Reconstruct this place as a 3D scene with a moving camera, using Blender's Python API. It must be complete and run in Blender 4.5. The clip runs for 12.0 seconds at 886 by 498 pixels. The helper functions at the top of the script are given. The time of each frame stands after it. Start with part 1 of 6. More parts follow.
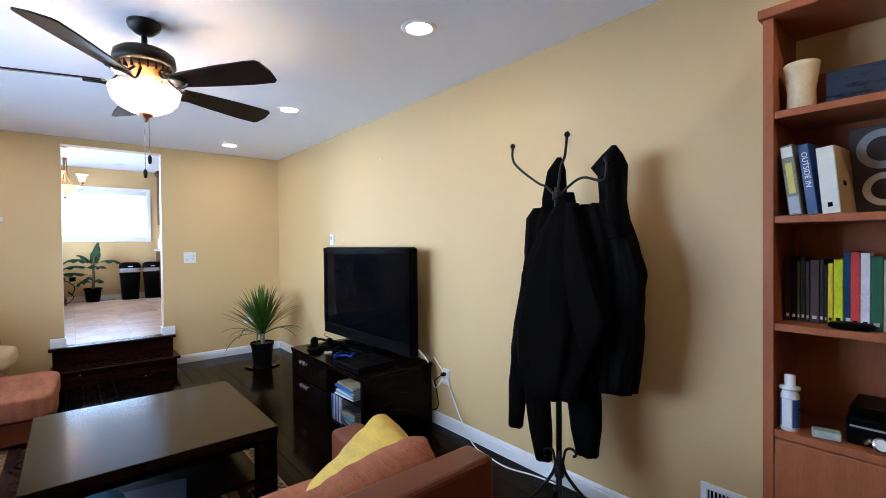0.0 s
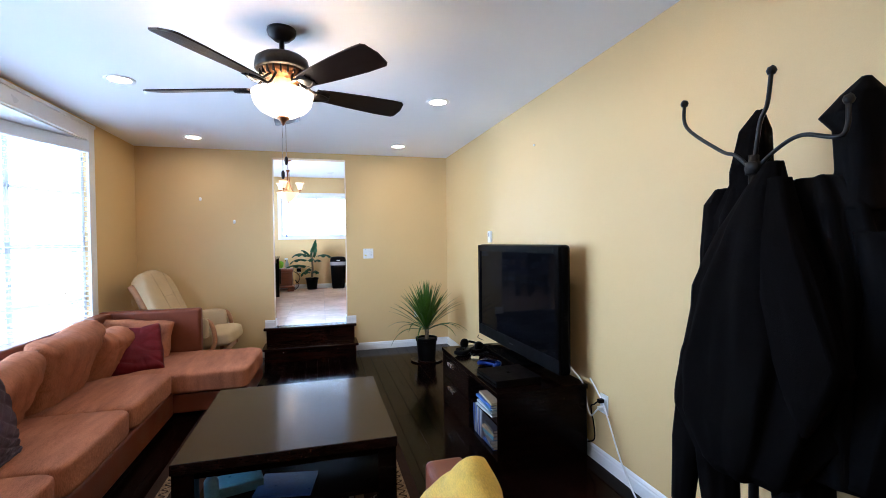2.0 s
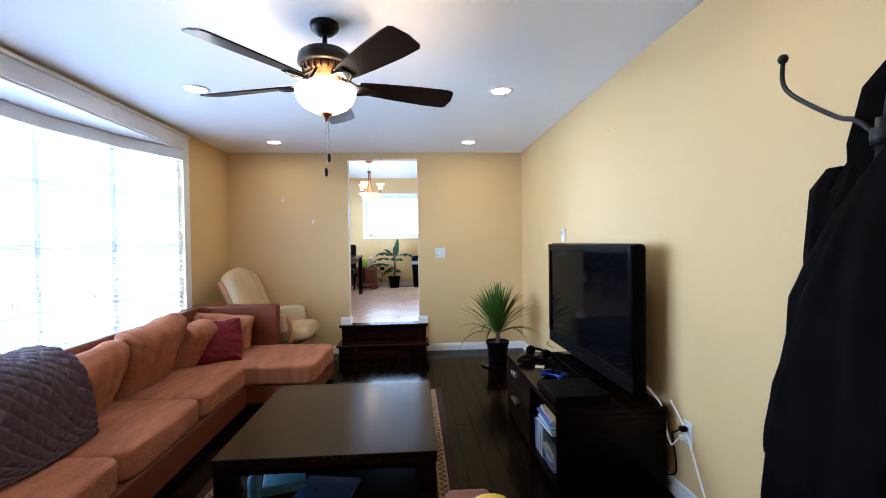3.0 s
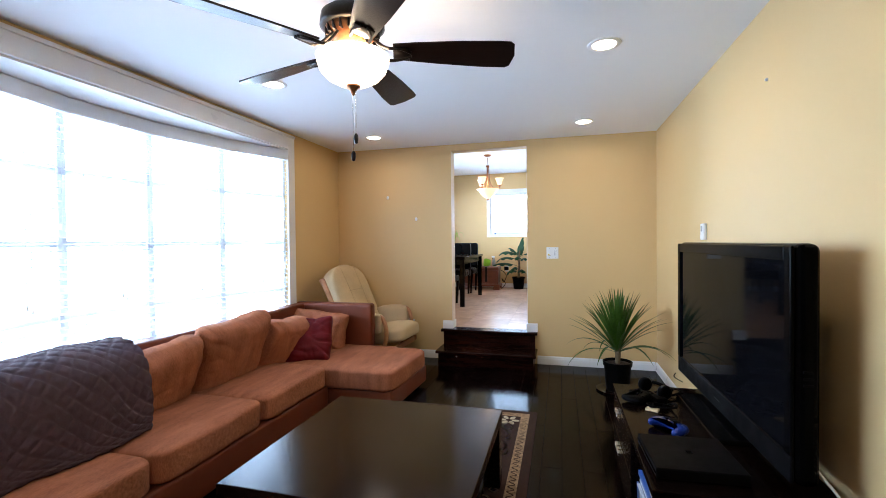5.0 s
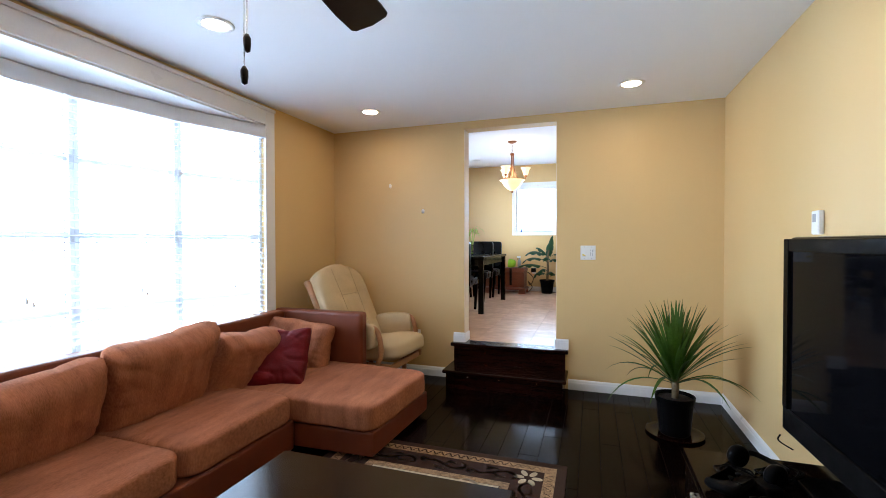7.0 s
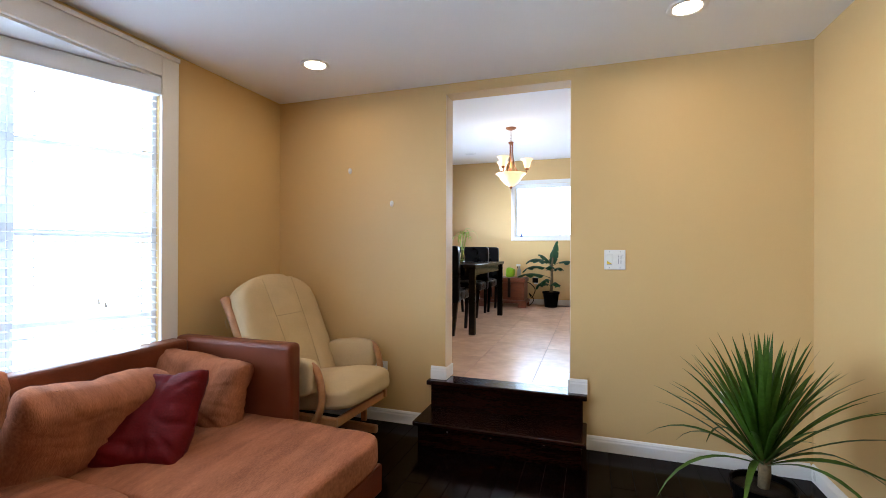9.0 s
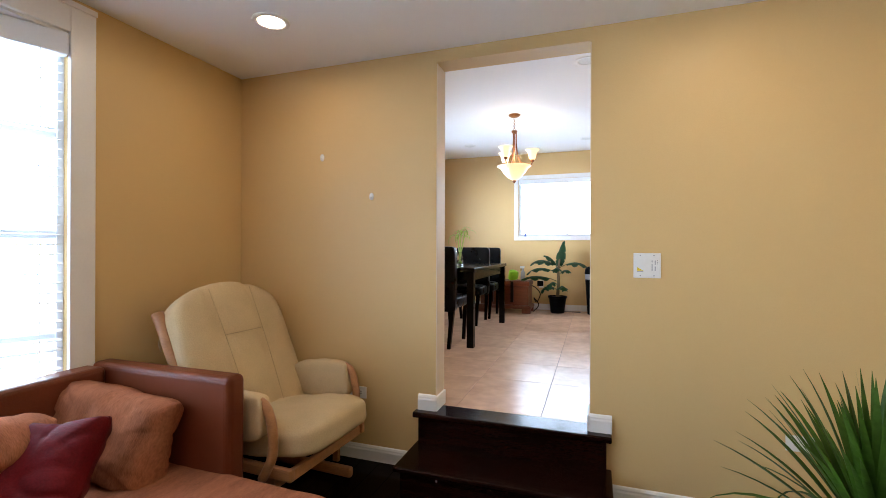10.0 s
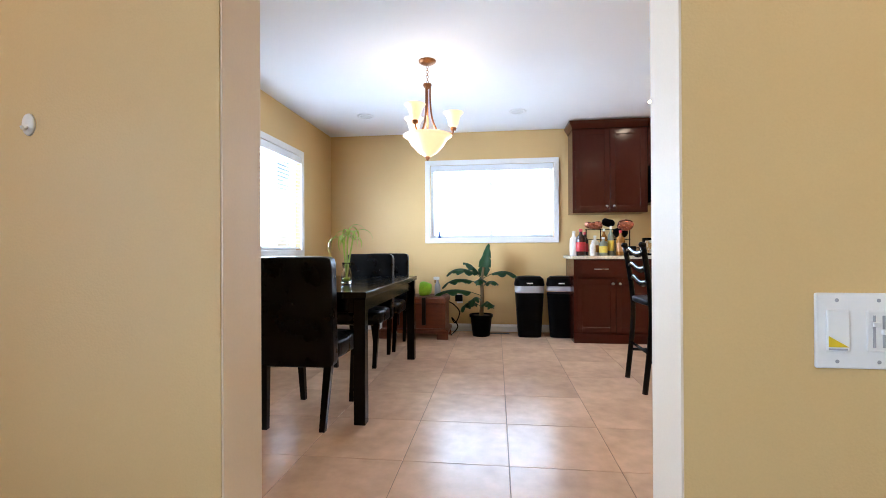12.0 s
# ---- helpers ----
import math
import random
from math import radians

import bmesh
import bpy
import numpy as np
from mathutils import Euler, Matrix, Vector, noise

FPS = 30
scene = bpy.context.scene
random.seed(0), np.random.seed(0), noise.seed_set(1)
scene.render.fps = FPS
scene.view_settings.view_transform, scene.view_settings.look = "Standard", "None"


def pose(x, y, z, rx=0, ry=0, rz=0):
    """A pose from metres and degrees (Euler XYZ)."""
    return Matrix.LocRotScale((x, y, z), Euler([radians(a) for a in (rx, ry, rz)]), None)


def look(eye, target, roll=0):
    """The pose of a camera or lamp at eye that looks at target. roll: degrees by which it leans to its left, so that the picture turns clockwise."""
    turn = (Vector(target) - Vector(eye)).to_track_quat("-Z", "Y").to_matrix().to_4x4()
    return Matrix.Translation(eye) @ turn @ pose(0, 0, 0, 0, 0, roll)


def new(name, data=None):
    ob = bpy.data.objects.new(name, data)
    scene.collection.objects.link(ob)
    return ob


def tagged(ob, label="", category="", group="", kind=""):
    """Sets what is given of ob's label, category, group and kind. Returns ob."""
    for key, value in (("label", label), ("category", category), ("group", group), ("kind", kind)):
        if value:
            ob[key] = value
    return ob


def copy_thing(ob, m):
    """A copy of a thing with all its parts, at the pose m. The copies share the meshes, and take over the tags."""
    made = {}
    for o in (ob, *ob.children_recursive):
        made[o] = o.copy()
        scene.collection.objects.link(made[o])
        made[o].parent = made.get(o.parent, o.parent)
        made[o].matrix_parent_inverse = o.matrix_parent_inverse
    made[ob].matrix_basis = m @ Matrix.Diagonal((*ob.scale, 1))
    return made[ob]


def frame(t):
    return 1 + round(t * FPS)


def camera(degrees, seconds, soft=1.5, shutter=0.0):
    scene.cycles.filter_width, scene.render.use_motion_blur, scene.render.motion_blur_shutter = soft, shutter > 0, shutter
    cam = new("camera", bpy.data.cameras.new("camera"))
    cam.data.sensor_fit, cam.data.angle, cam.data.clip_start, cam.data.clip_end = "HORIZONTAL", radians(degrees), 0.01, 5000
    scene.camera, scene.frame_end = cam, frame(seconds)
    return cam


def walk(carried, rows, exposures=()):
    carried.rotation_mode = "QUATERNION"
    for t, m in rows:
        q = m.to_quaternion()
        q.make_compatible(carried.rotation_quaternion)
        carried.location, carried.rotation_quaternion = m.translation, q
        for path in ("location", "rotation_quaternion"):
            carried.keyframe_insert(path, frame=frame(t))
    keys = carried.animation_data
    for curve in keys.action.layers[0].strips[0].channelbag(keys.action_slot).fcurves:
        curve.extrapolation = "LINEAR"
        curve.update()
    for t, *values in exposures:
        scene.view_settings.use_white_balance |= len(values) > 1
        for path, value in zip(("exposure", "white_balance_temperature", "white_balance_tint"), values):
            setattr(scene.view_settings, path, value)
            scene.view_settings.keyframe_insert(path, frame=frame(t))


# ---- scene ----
cam = camera(90.1, 12.0, soft=0.9)
PATH = [
    (0, (0.49, 0.847, 1.349), (1.776, 2.379, 1.32), -0.6),
    (0.5, (0.61, 0.881, 1.351), (1.712, 2.55, 1.32), -0.5),
    (1, (0.719, 0.908, 1.347), (1.621, 2.692, 1.315), -0.5),
    (1.5, (0.83, 0.964, 1.339), (1.546, 2.831, 1.306), -0.6),
    (2, (0.952, 1.037, 1.35), (1.487, 2.964, 1.315), -0.7),
    (2.5, (1.064, 1.11, 1.347), (1.398, 3.082, 1.312), -0.7),
    (3, (1.208, 1.188, 1.344), (1.34, 3.183, 1.311), -0.8),
    (3.5, (1.335, 1.286, 1.343), (1.295, 3.286, 1.311), -0.8),
    (5.5, (1.646, 1.925, 1.327), (1.043, 3.832, 1.298), -0.4),
    (6, (1.648, 2.125, 1.302), (1.011, 4.02, 1.276), -0.2),
    (6.5, (1.607, 2.368, 1.307), (0.962, 4.261, 1.278), -0.1),
    (7, (1.568, 2.595, 1.301), (0.928, 4.49, 1.27), -0.1),
    (9, (1.396, 3.667, 1.265), (0.758, 5.563, 1.269), 0.2),
    (9.5, (1.345, 3.943, 1.267), (0.697, 5.835, 1.273), 0.2),
    (10, (1.282, 4.226, 1.285), (0.636, 6.119, 1.286), 0.2),
    (10.5, (1.254, 4.512, 1.3), (0.624, 6.41, 1.299), 0.0),
    (11, (1.209, 4.772, 1.311), (0.615, 6.682, 1.312), 0.2),
    (11.5, (1.06, 5.313, 1.329), (0.612, 7.262, 1.334), 0.1),
    (12, (0.949, 5.838, 1.342), (0.71, 7.824, 1.348), -0.3),
]
walk(cam, [(t, look(eye, target, roll)) for t, eye, target, roll in PATH], [(0, 0.98, 5500, 18), (0.5, 1.08, 5480, 18), (2.5, 1.03, 5450, 16), (5.5, 0.95, 5850, 16), (9, 0.85, 6200, 17), (10.5, 0.83, 6400, 18), (12, 0.82, 6150, 17)])

# ---------------- world and light ----------------
world = bpy.data.worlds.new("world")
scene.world = world
world.use_nodes = True
sky = world.node_tree.nodes.new("ShaderNodeTexSky")
sky.sky_type = "NISHITA"
sky.sun_disc = False
sky.sun_elevation = radians(48)
sky.sun_rotation = radians(200)
world.node_tree.links.new(sky.outputs[0], world.node_tree.nodes["Background"].inputs[0])
world.node_tree.nodes["Background"].inputs[1].default_value = 0.12


def lamp(name, kind, m, energy, colour, **settings):
    data = bpy.data.lights.new(name, kind)
    data.energy, data.color = energy, colour
    if kind == "AREA":
        data.shape, data.size, data.size_y = "RECTANGLE", settings["size"], settings["size_y"]
    else:
        data.shadow_soft_size = settings["radius"]
    ob = new(name, data)
    ob.matrix_basis = m
    return ob


SKY = (0.62, 0.82, 1.0)
WARM = (1.0, 0.74, 0.42)
lamp("sky_light_bow_window", "AREA", look((-3.3, 7.4, 1.25), (0, 7.4, 1.25)), 1520, SKY, size=13.0, size_y=4.4)
lamp("sky_light_kitchen_north", "AREA", look((0.88, 12.4, 1.95), (0.88, 9, 1.95)), 370, SKY, size=4.5, size_y=2.6)
lamp("sky_light_kitchen_west", "AREA", look((-2.2, 9.9, 1.87), (1, 9.9, 1.87)), 460, (0.66, 0.84, 1.0), size=4.0, size_y=2.6)
lamp("fan_bulb", "POINT", pose(0.78, 3.45, 2.085), 19, WARM, radius=0.05)
CANS = [(1.86, 0.88), (-0.3, 0.88), (1.86, 2.65), (-0.3, 2.65), (1.86, 4.40), (-0.3, 4.42), (1.83, 6.06), (-0.275, 6.07)]

# ---------------- geometry helpers ----------------


def put(ob, parent):
    ob.parent = parent
    return ob


def mesh_of(name, bm, material, smooth=False):
    me = bpy.data.meshes.new(name)
    bmesh.ops.recalc_face_normals(bm, faces=bm.faces)
    if smooth:
        for f in bm.faces:
            f.smooth = True
    bm.to_mesh(me)
    bm.free()
    me.materials.append(material)
    return me


def part(name, bm, material, parent, label="", smooth=False):
    ob = new(name, mesh_of(name, bm, material, smooth))
    ob.parent = parent
    return tagged(ob, label)


def thing(name, m, label, category, group=""):
    ob = new(name)
    ob.matrix_basis = m
    ob.empty_display_size = 0.1
    return tagged(ob, label, category, group)


def single(name, bm, material, m, label, category, group="", smooth=False):
    ob = new(name, mesh_of(name, bm, material, smooth))
    ob.matrix_basis = m
    return tagged(ob, label, category, group)


def structure(name, bm, material, label, category, smooth=False):
    ob = new(name, mesh_of(name, bm, material, smooth))
    return tagged(ob, label, category, kind="structure")


def box(bm, a, b, bev=0.0, seg=2, m=None):
    a, b = Vector(a), Vector(b)
    made = bmesh.ops.create_cube(bm, size=1.0, matrix=Matrix.Translation((a + b) / 2) @ Matrix.Diagonal((*(b - a), 1)))
    verts = made["verts"]
    if bev:
        edges = list({e for v in verts for e in v.link_edges})
        out = bmesh.ops.bevel(bm, geom=edges, offset=bev, segments=seg, profile=0.5, affect="EDGES")
        verts = list({v for f in out["faces"] for v in f.verts} | {v for v in verts if v.is_valid})
    if m is not None:
        bmesh.ops.transform(bm, matrix=m, verts=verts)
    return bm


def bx(a, b, bev=0.0, seg=2, m=None):
    return box(bmesh.new(), a, b, bev, seg, m)


def revolve(profile, n=28, bm=None, m=None):
    bm = bm or bmesh.new()
    rings = []
    for r, z in profile:
        rings.append([bm.verts.new((max(r, 0.0004) * math.cos(2 * math.pi * k / n), max(r, 0.0004) * math.sin(2 * math.pi * k / n), z)) for k in range(n)])
    if profile[0][0] > 0.001 and profile[-1][0] > 0.001:   # an open profile closes on itself
        skin(bm, rings + [rings[0]], m, False)
    else:
        skin(bm, rings, m)
    return bm


def skin(bm, rings, m=None, caps=True):
    n = len(rings[0])
    for p, q in zip(rings, rings[1:]):
        for k in range(n):
            bm.faces.new((p[k], p[(k + 1) % n], q[(k + 1) % n], q[k]))
    if caps:
        bm.faces.new(rings[0][::-1])
        bm.faces.new(rings[-1])
    if m is not None:
        bmesh.ops.transform(bm, matrix=m, verts=list({v for ring in rings for v in ring}))


def tube(points, r, n=8, bm=None, r_end=None):
    bm = bm or bmesh.new()
    pts = [Vector(p) for p in points]
    rings, side = [], None
    for i, p in enumerate(pts):
        d = (pts[min(i + 1, len(pts) - 1)] - pts[max(i - 1, 0)]).normalized()
        if side is None:
            side = d.orthogonal().normalized()
        side = (side - d * side.dot(d)).normalized()
        other = d.cross(side)
        rr = r if r_end is None else r + (r_end - r) * i / (len(pts) - 1)
        rings.append([bm.verts.new(p + (side * math.cos(2 * math.pi * k / n) + other * math.sin(2 * math.pi * k / n)) * rr) for k in range(n)])
    skin(bm, rings)
    return bm


def smooth_path(points, steps=6):
    """Catmull-Rom through the given points."""
    pts = [Vector(p) for p in points]
    out = []
    for i in range(len(pts) - 1):
        p0, p1, p2, p3 = pts[max(i - 1, 0)], pts[i], pts[i + 1], pts[min(i + 2, len(pts) - 1)]
        for k in range(steps):
            t = k / steps
            out.append(0.5 * ((2 * p1) + (p2 - p0) * t + (2 * p0 - 5 * p1 + 4 * p2 - p3) * t * t + (3 * p1 - p0 - 3 * p2 + p3) * t ** 3))
    out.append(pts[-1])
    return out


def slab(outline, z0, z1, bev=0.0, m=None):
    """A plate with the given outline in x and y."""
    bm = bmesh.new()
    low = [bm.verts.new((x, y, z0)) for x, y in outline]
    top = [bm.verts.new((x, y, z1)) for x, y in outline]
    skin(bm, [low, top])
    if bev:
        bmesh.ops.recalc_face_normals(bm, faces=bm.faces)
        edges = [e for e in bm.edges if abs(e.verts[0].co.z - e.verts[1].co.z) < 1e-6]
        bmesh.ops.bevel(bm, geom=edges, offset=bev, segments=2, profile=0.5, affect="EDGES")
    if m is not None:
        bmesh.ops.transform(bm, matrix=m, verts=bm.verts)
    return bm


def cushion(sx, sy, sz, n=5.0, cuts=14, crown=0.0, wrinkle=0.006, seed=0, pinch=0.0):
    """A stuffed block of full size sx, sy, sz about its centre, with rounded edges, crowned faces and wrinkles."""
    bm = bmesh.new()
    bmesh.ops.create_cube(bm, size=2.0)
    bmesh.ops.subdivide_edges(bm, edges=bm.edges[:], cuts=cuts, use_grid_fill=True)
    for v in bm.verts:
        x, y, z = v.co
        k = (abs(x) ** n + abs(y) ** n + abs(z) ** n) ** (-1 / n)
        k *= max(abs(x), abs(y), abs(z))
        x, y, z = x * k, y * k, z * k
        dome = max(0.0, (1 - x * x)) * max(0.0, (1 - y * y))
        z *= 1 + crown * dome - pinch * (1 - dome) ** 2
        p = Vector((x * sx / 2, y * sy / 2, z * sz / 2))
        q = Vector((p.x * 5 + seed * 7.3, p.y * 5, p.z * 5 + seed))
        p += Vector((noise.noise(q), noise.noise(q + Vector((9, 0, 0))), noise.noise(q + Vector((0, 9, 0))))) * wrinkle
        q = q * 2.7
        p += Vector((0, 0, noise.noise(q))) * wrinkle * 0.5
        v.co = p
    return bm


def pillow(w, h, t, cuts=16, seed=0, wrinkle=0.012, full=8.0):
    """A pillow of width w (x), height h (z) and thickness t (y) about its centre: full faces, a seam all round, soft corners."""
    bm = bmesh.new()
    bmesh.ops.create_cube(bm, size=2.0)
    bmesh.ops.subdivide_edges(bm, edges=bm.edges[:], cuts=cuts, use_grid_fill=True)
    for v in bm.verts:
        x, y, z = v.co
        edge = max(0.0, 1 - abs(x) ** full) ** 0.5 * max(0.0, 1 - abs(z) ** full) ** 0.5
        corner = (abs(x) * abs(z)) ** 5
        bow = 1 - 0.05 * (1 - x * x) * abs(z) ** 3 - 0.035 * corner
        bow2 = 1 - 0.05 * (1 - z * z) * abs(x) ** 3 - 0.035 * corner
        belly = 1 + 0.16 * (0.35 - z) * (1 - x * x)
        p = Vector((x * w / 2 * bow2, y * t / 2 * (0.07 + 0.93 * edge) * belly, z * h / 2 * bow))
        q = Vector((p.x * 5 + seed * 5.1, p.y * 4, p.z * 5 + seed * 2.2))
        f = 0.25 + 0.75 * edge
        out = 1 if y > 0 else -1
        p.y += noise.noise(q) * wrinkle * 0.7 * f * out
        p += Vector((noise.noise(q + Vector((5, 1, 0))), 0, noise.noise(q + Vector((0, 5, 1))))) * wrinkle * 0.9
        p.y += noise.noise(q * 2.4) * wrinkle * 0.45 * f * out
        # creases run in from the corners
        a = math.atan2(abs(z) - 0.15, abs(x) - 0.1)
        crease = max(0.0, math.sin(a * 9 + seed * 1.7 + 2 * noise.noise(q))) ** 4 * min(1.0, (x * x + z * z) * 0.7)
        p.y -= out * wrinkle * 0.7 * crease * f
        # folds wander across the faces, deeper low down
        r = Vector((p.x * 4.2 + seed * 3.7, seed * 1.3, p.z * 8.5 + p.x * 2.0))
        fold = max(0.0, 1 - 5 * abs(noise.noise(r))) ** 2
        p.y -= out * wrinkle * 0.5 * fold * f * (0.75 - 0.35 * z)
        v.co = p
    return bm


# ---------------- materials ----------------


def material(name, colour, rough=0.5, metal=0.0, spec=0.5, vary=0.12, scale=6.0, fine=60.0, bump=0.08, stretch=(1, 1, 1), rough_vary=0.08, each=0.0, coat=0.0):
    """A surface with stains at a coarse scale, grain at a fine one, and relief."""
    mt = bpy.data.materials.new(name)
    mt.use_nodes = True
    nt = mt.node_tree
    N, L = nt.nodes, nt.links
    b = N["Principled BSDF"]
    tc, mp = N.new("ShaderNodeTexCoord"), N.new("ShaderNodeMapping")
    mp.inputs["Scale"].default_value = stretch
    L.new(tc.outputs["Object"], mp.inputs["Vector"])
    coarse, grain = N.new("ShaderNodeTexNoise"), N.new("ShaderNodeTexNoise")
    coarse.inputs["Scale"].default_value, coarse.inputs["Detail"].default_value = scale, 4
    grain.inputs["Scale"].default_value, grain.inputs["Detail"].default_value = fine, 5
    vec = mp.outputs["Vector"]
    if each:
        info, add = N.new("ShaderNodeObjectInfo"), N.new("ShaderNodeVectorMath")
        mul = N.new("ShaderNodeMath")
        mul.operation, mul.inputs[1].default_value = "MULTIPLY", 57.0
        L.new(info.outputs["Random"], mul.inputs[0])
        L.new(mp.outputs["Vector"], add.inputs[0])
        L.new(mul.outputs[0], add.inputs[1])
        vec = add.outputs[0]
    L.new(vec, coarse.inputs["Vector"])
    L.new(vec, grain.inputs["Vector"])
    mix = N.new("ShaderNodeMath")
    mix.operation = "ADD"
    L.new(coarse.outputs["Fac"], mix.inputs[0])
    L.new(grain.outputs["Fac"], mix.inputs[1])
    half = N.new("ShaderNodeMapRange")
    half.inputs["From Min"].default_value, half.inputs["From Max"].default_value = 0.35, 1.65
    half.inputs["To Min"].default_value, half.inputs["To Max"].default_value = 1 - 1.6 * vary, 1 + 1.6 * vary
    L.new(mix.outputs[0], half.inputs["Value"])
    value = half.outputs[0]
    if each:
        spread = N.new("ShaderNodeMapRange")
        spread.inputs["To Min"].default_value, spread.inputs["To Max"].default_value = 1 - each, 1 + each
        L.new(info.outputs["Random"], spread.inputs["Value"])
        both = N.new("ShaderNodeMath")
        both.operation = "MULTIPLY"
        L.new(value, both.inputs[0])
        L.new(spread.outputs[0], both.inputs[1])
        value = both.outputs[0]
    tint = N.new("ShaderNodeVectorMath")
    tint.operation = "SCALE"
    tint.inputs[0].default_value = colour[:3]
    L.new(value, tint.inputs["Scale"])
    L.new(tint.outputs[0], b.inputs["Base Color"])
    rr = N.new("ShaderNodeMapRange")
    rr.inputs["From Min"].default_value, rr.inputs["From Max"].default_value = 0.3, 0.7
    rr.inputs["To Min"].default_value, rr.inputs["To Max"].default_value = max(0.02, rough - rough_vary), min(1, rough + rough_vary)
    L.new(coarse.outputs["Fac"], rr.inputs["Value"])
    L.new(rr.outputs[0], b.inputs["Roughness"])
    b.inputs["Metallic"].default_value = metal
    b.inputs["Specular IOR Level"].default_value = spec
    b.inputs["Coat Weight"].default_value = coat
    b.inputs["Coat Roughness"].default_value = 0.12
    if bump:
        bp = N.new("ShaderNodeBump")
        bp.inputs["Strength"].default_value, bp.inputs["Distance"].default_value = bump, 0.01
        L.new(grain.outputs["Fac"], bp.inputs["Height"])
        L.new(bp.outputs[0], b.inputs["Normal"])
    return mt


def glowing(name, colour, strength, rough=0.4):
    mt = bpy.data.materials.new(name)
    mt.use_nodes = True
    b = mt.node_tree.nodes["Principled BSDF"]
    b.inputs["Base Color"].default_value = (0.85, 0.8, 0.72, 1)
    b.inputs["Roughness"].default_value = rough
    b.inputs["Emission Color"].default_value = (*colour, 1)
    b.inputs["Emission Strength"].default_value = strength
    return mt


def glass(name, colour=(1, 1, 1), rough=0.0):
    mt = bpy.data.materials.new(name)
    mt.use_nodes = True
    b = mt.node_tree.nodes["Principled BSDF"]
    b.inputs["Base Color"].default_value = (*colour, 1)
    b.inputs["Roughness"].default_value = rough
    b.inputs["Transmission Weight"].default_value = 1.0
    b.inputs["IOR"].default_value = 1.45
    return mt


M_WALL = material("wall_paint", (0.675, 0.464, 0.208), 0.5, vary=0.03, scale=1.3, fine=220, bump=0.10, spec=0.35)
M_CEIL = material("ceiling_paint", (0.87, 0.87, 0.87), 0.85, vary=0.02, scale=1.0, fine=180, bump=0.06, spec=0.2)
M_JAMB = material("cream_jamb_paint", (0.80, 0.67, 0.52), 0.55, vary=0.03, scale=2, fine=160, bump=0.04)
M_TRIM = material("white_trim_paint", (0.82, 0.81, 0.79), 0.35, vary=0.03, scale=4, fine=90, bump=0.03)
M_VINYL = material("white_vinyl", (0.80, 0.82, 0.84), 0.4, vary=0.03, bump=0.02)
M_SLAT = material("blind_slat_plastic", (0.80, 0.82, 0.85), 0.4, vary=0.02, bump=0.02)
M_PLANK = material("dark_floor_wood", (0.0042, 0.0015, 0.0011), 0.13, spec=0.055, vary=0.3, scale=3, fine=45, bump=0.015, stretch=(9, 0.7, 9), each=0.3, rough_vary=0.02)
M_GAP = material("floor_joint", (0.008, 0.005, 0.004), 0.8, bump=0)
M_STEP = material("stair_wood", (0.012, 0.003, 0.0016), 0.2, spec=0.2, vary=0.5, scale=3, fine=40, bump=0.02, stretch=(0.7, 8, 8), rough_vary=0.02)
M_ESPRESSO = material("espresso_wood", (0.0042, 0.0018, 0.0013), 0.16, spec=0.08, vary=0.3, scale=5, fine=60, bump=0.02, stretch=(0.8, 9, 9), rough_vary=0.025)
M_TABLETOP = material("scuffed_espresso_top", (0.010, 0.0048, 0.0034), 0.15, spec=0.22, vary=0.25, scale=3, fine=40, bump=0.0, stretch=(0.8, 4, 4), rough_vary=0.01)
M_BLACKWOOD = material("black_lacquer_wood", (0.002, 0.0018, 0.002), 0.16, rough_vary=0.02, spec=0.2, vary=0.3, scale=8, fine=70, bump=0.02)
M_LEATHER = material("brown_leather", (0.150, 0.037, 0.015), 0.38, spec=0.26, vary=0.25, scale=6, fine=240, bump=0.07)
M_FABRIC = material("tan_microfibre", (0.358, 0.134, 0.067), 0.95, vary=0.40, scale=3.5, fine=52, bump=0.35, stretch=(6, 1.2, 1.2), spec=0.1)
M_RED = material("red_satin", (0.115, 0.0035, 0.006), 0.6, spec=0.15, vary=0.3, scale=9, fine=120, bump=0.15)
M_YELLOW = material("yellow_velvet", (0.66, 0.44, 0.06), 0.7, vary=0.30, scale=8, fine=120, bump=0.15, stretch=(1, 1, 3))
M_GREYQUILT = material("grey_quilt_cloth", (0.058, 0.031, 0.037), 0.75, vary=0.25, scale=9, fine=260, bump=0.18, spec=0.3)
M_CREAM = material("cream_suede", (0.60, 0.46, 0.27), 0.95, vary=0.12, scale=5, fine=160, bump=0.2, spec=0.1)
M_PIPING = material("cream_piping", (0.46, 0.35, 0.20), 0.9, bump=0.05)
M_OAK = material("oak_wood", (0.42, 0.20, 0.085), 0.38, vary=0.25, scale=5, fine=50, bump=0.06, stretch=(1, 6, 6))
M_CHERRY = material("cherry_shelf_wood", (0.36, 0.115, 0.045), 0.4, spec=0.25, vary=0.22, scale=4, fine=45, bump=0.05, stretch=(7, 7, 0.8))
M_CABINET = material("mahogany_cabinet_wood", (0.048, 0.0075, 0.004), 0.2, spec=0.25, rough_vary=0.02, vary=0.09, scale=4, fine=40, bump=0.05, stretch=(7, 7, 0.8), coat=0.08)
M_CHEST = material("chest_wood", (0.15, 0.040, 0.016), 0.4, vary=0.35, scale=4, fine=40, bump=0.08, stretch=(0.8, 7, 7))
M_BRONZE = material("oiled_bronze", (0.016, 0.013, 0.012), 0.38, metal=0.7, vary=0.3, scale=14, fine=110, bump=0.06)
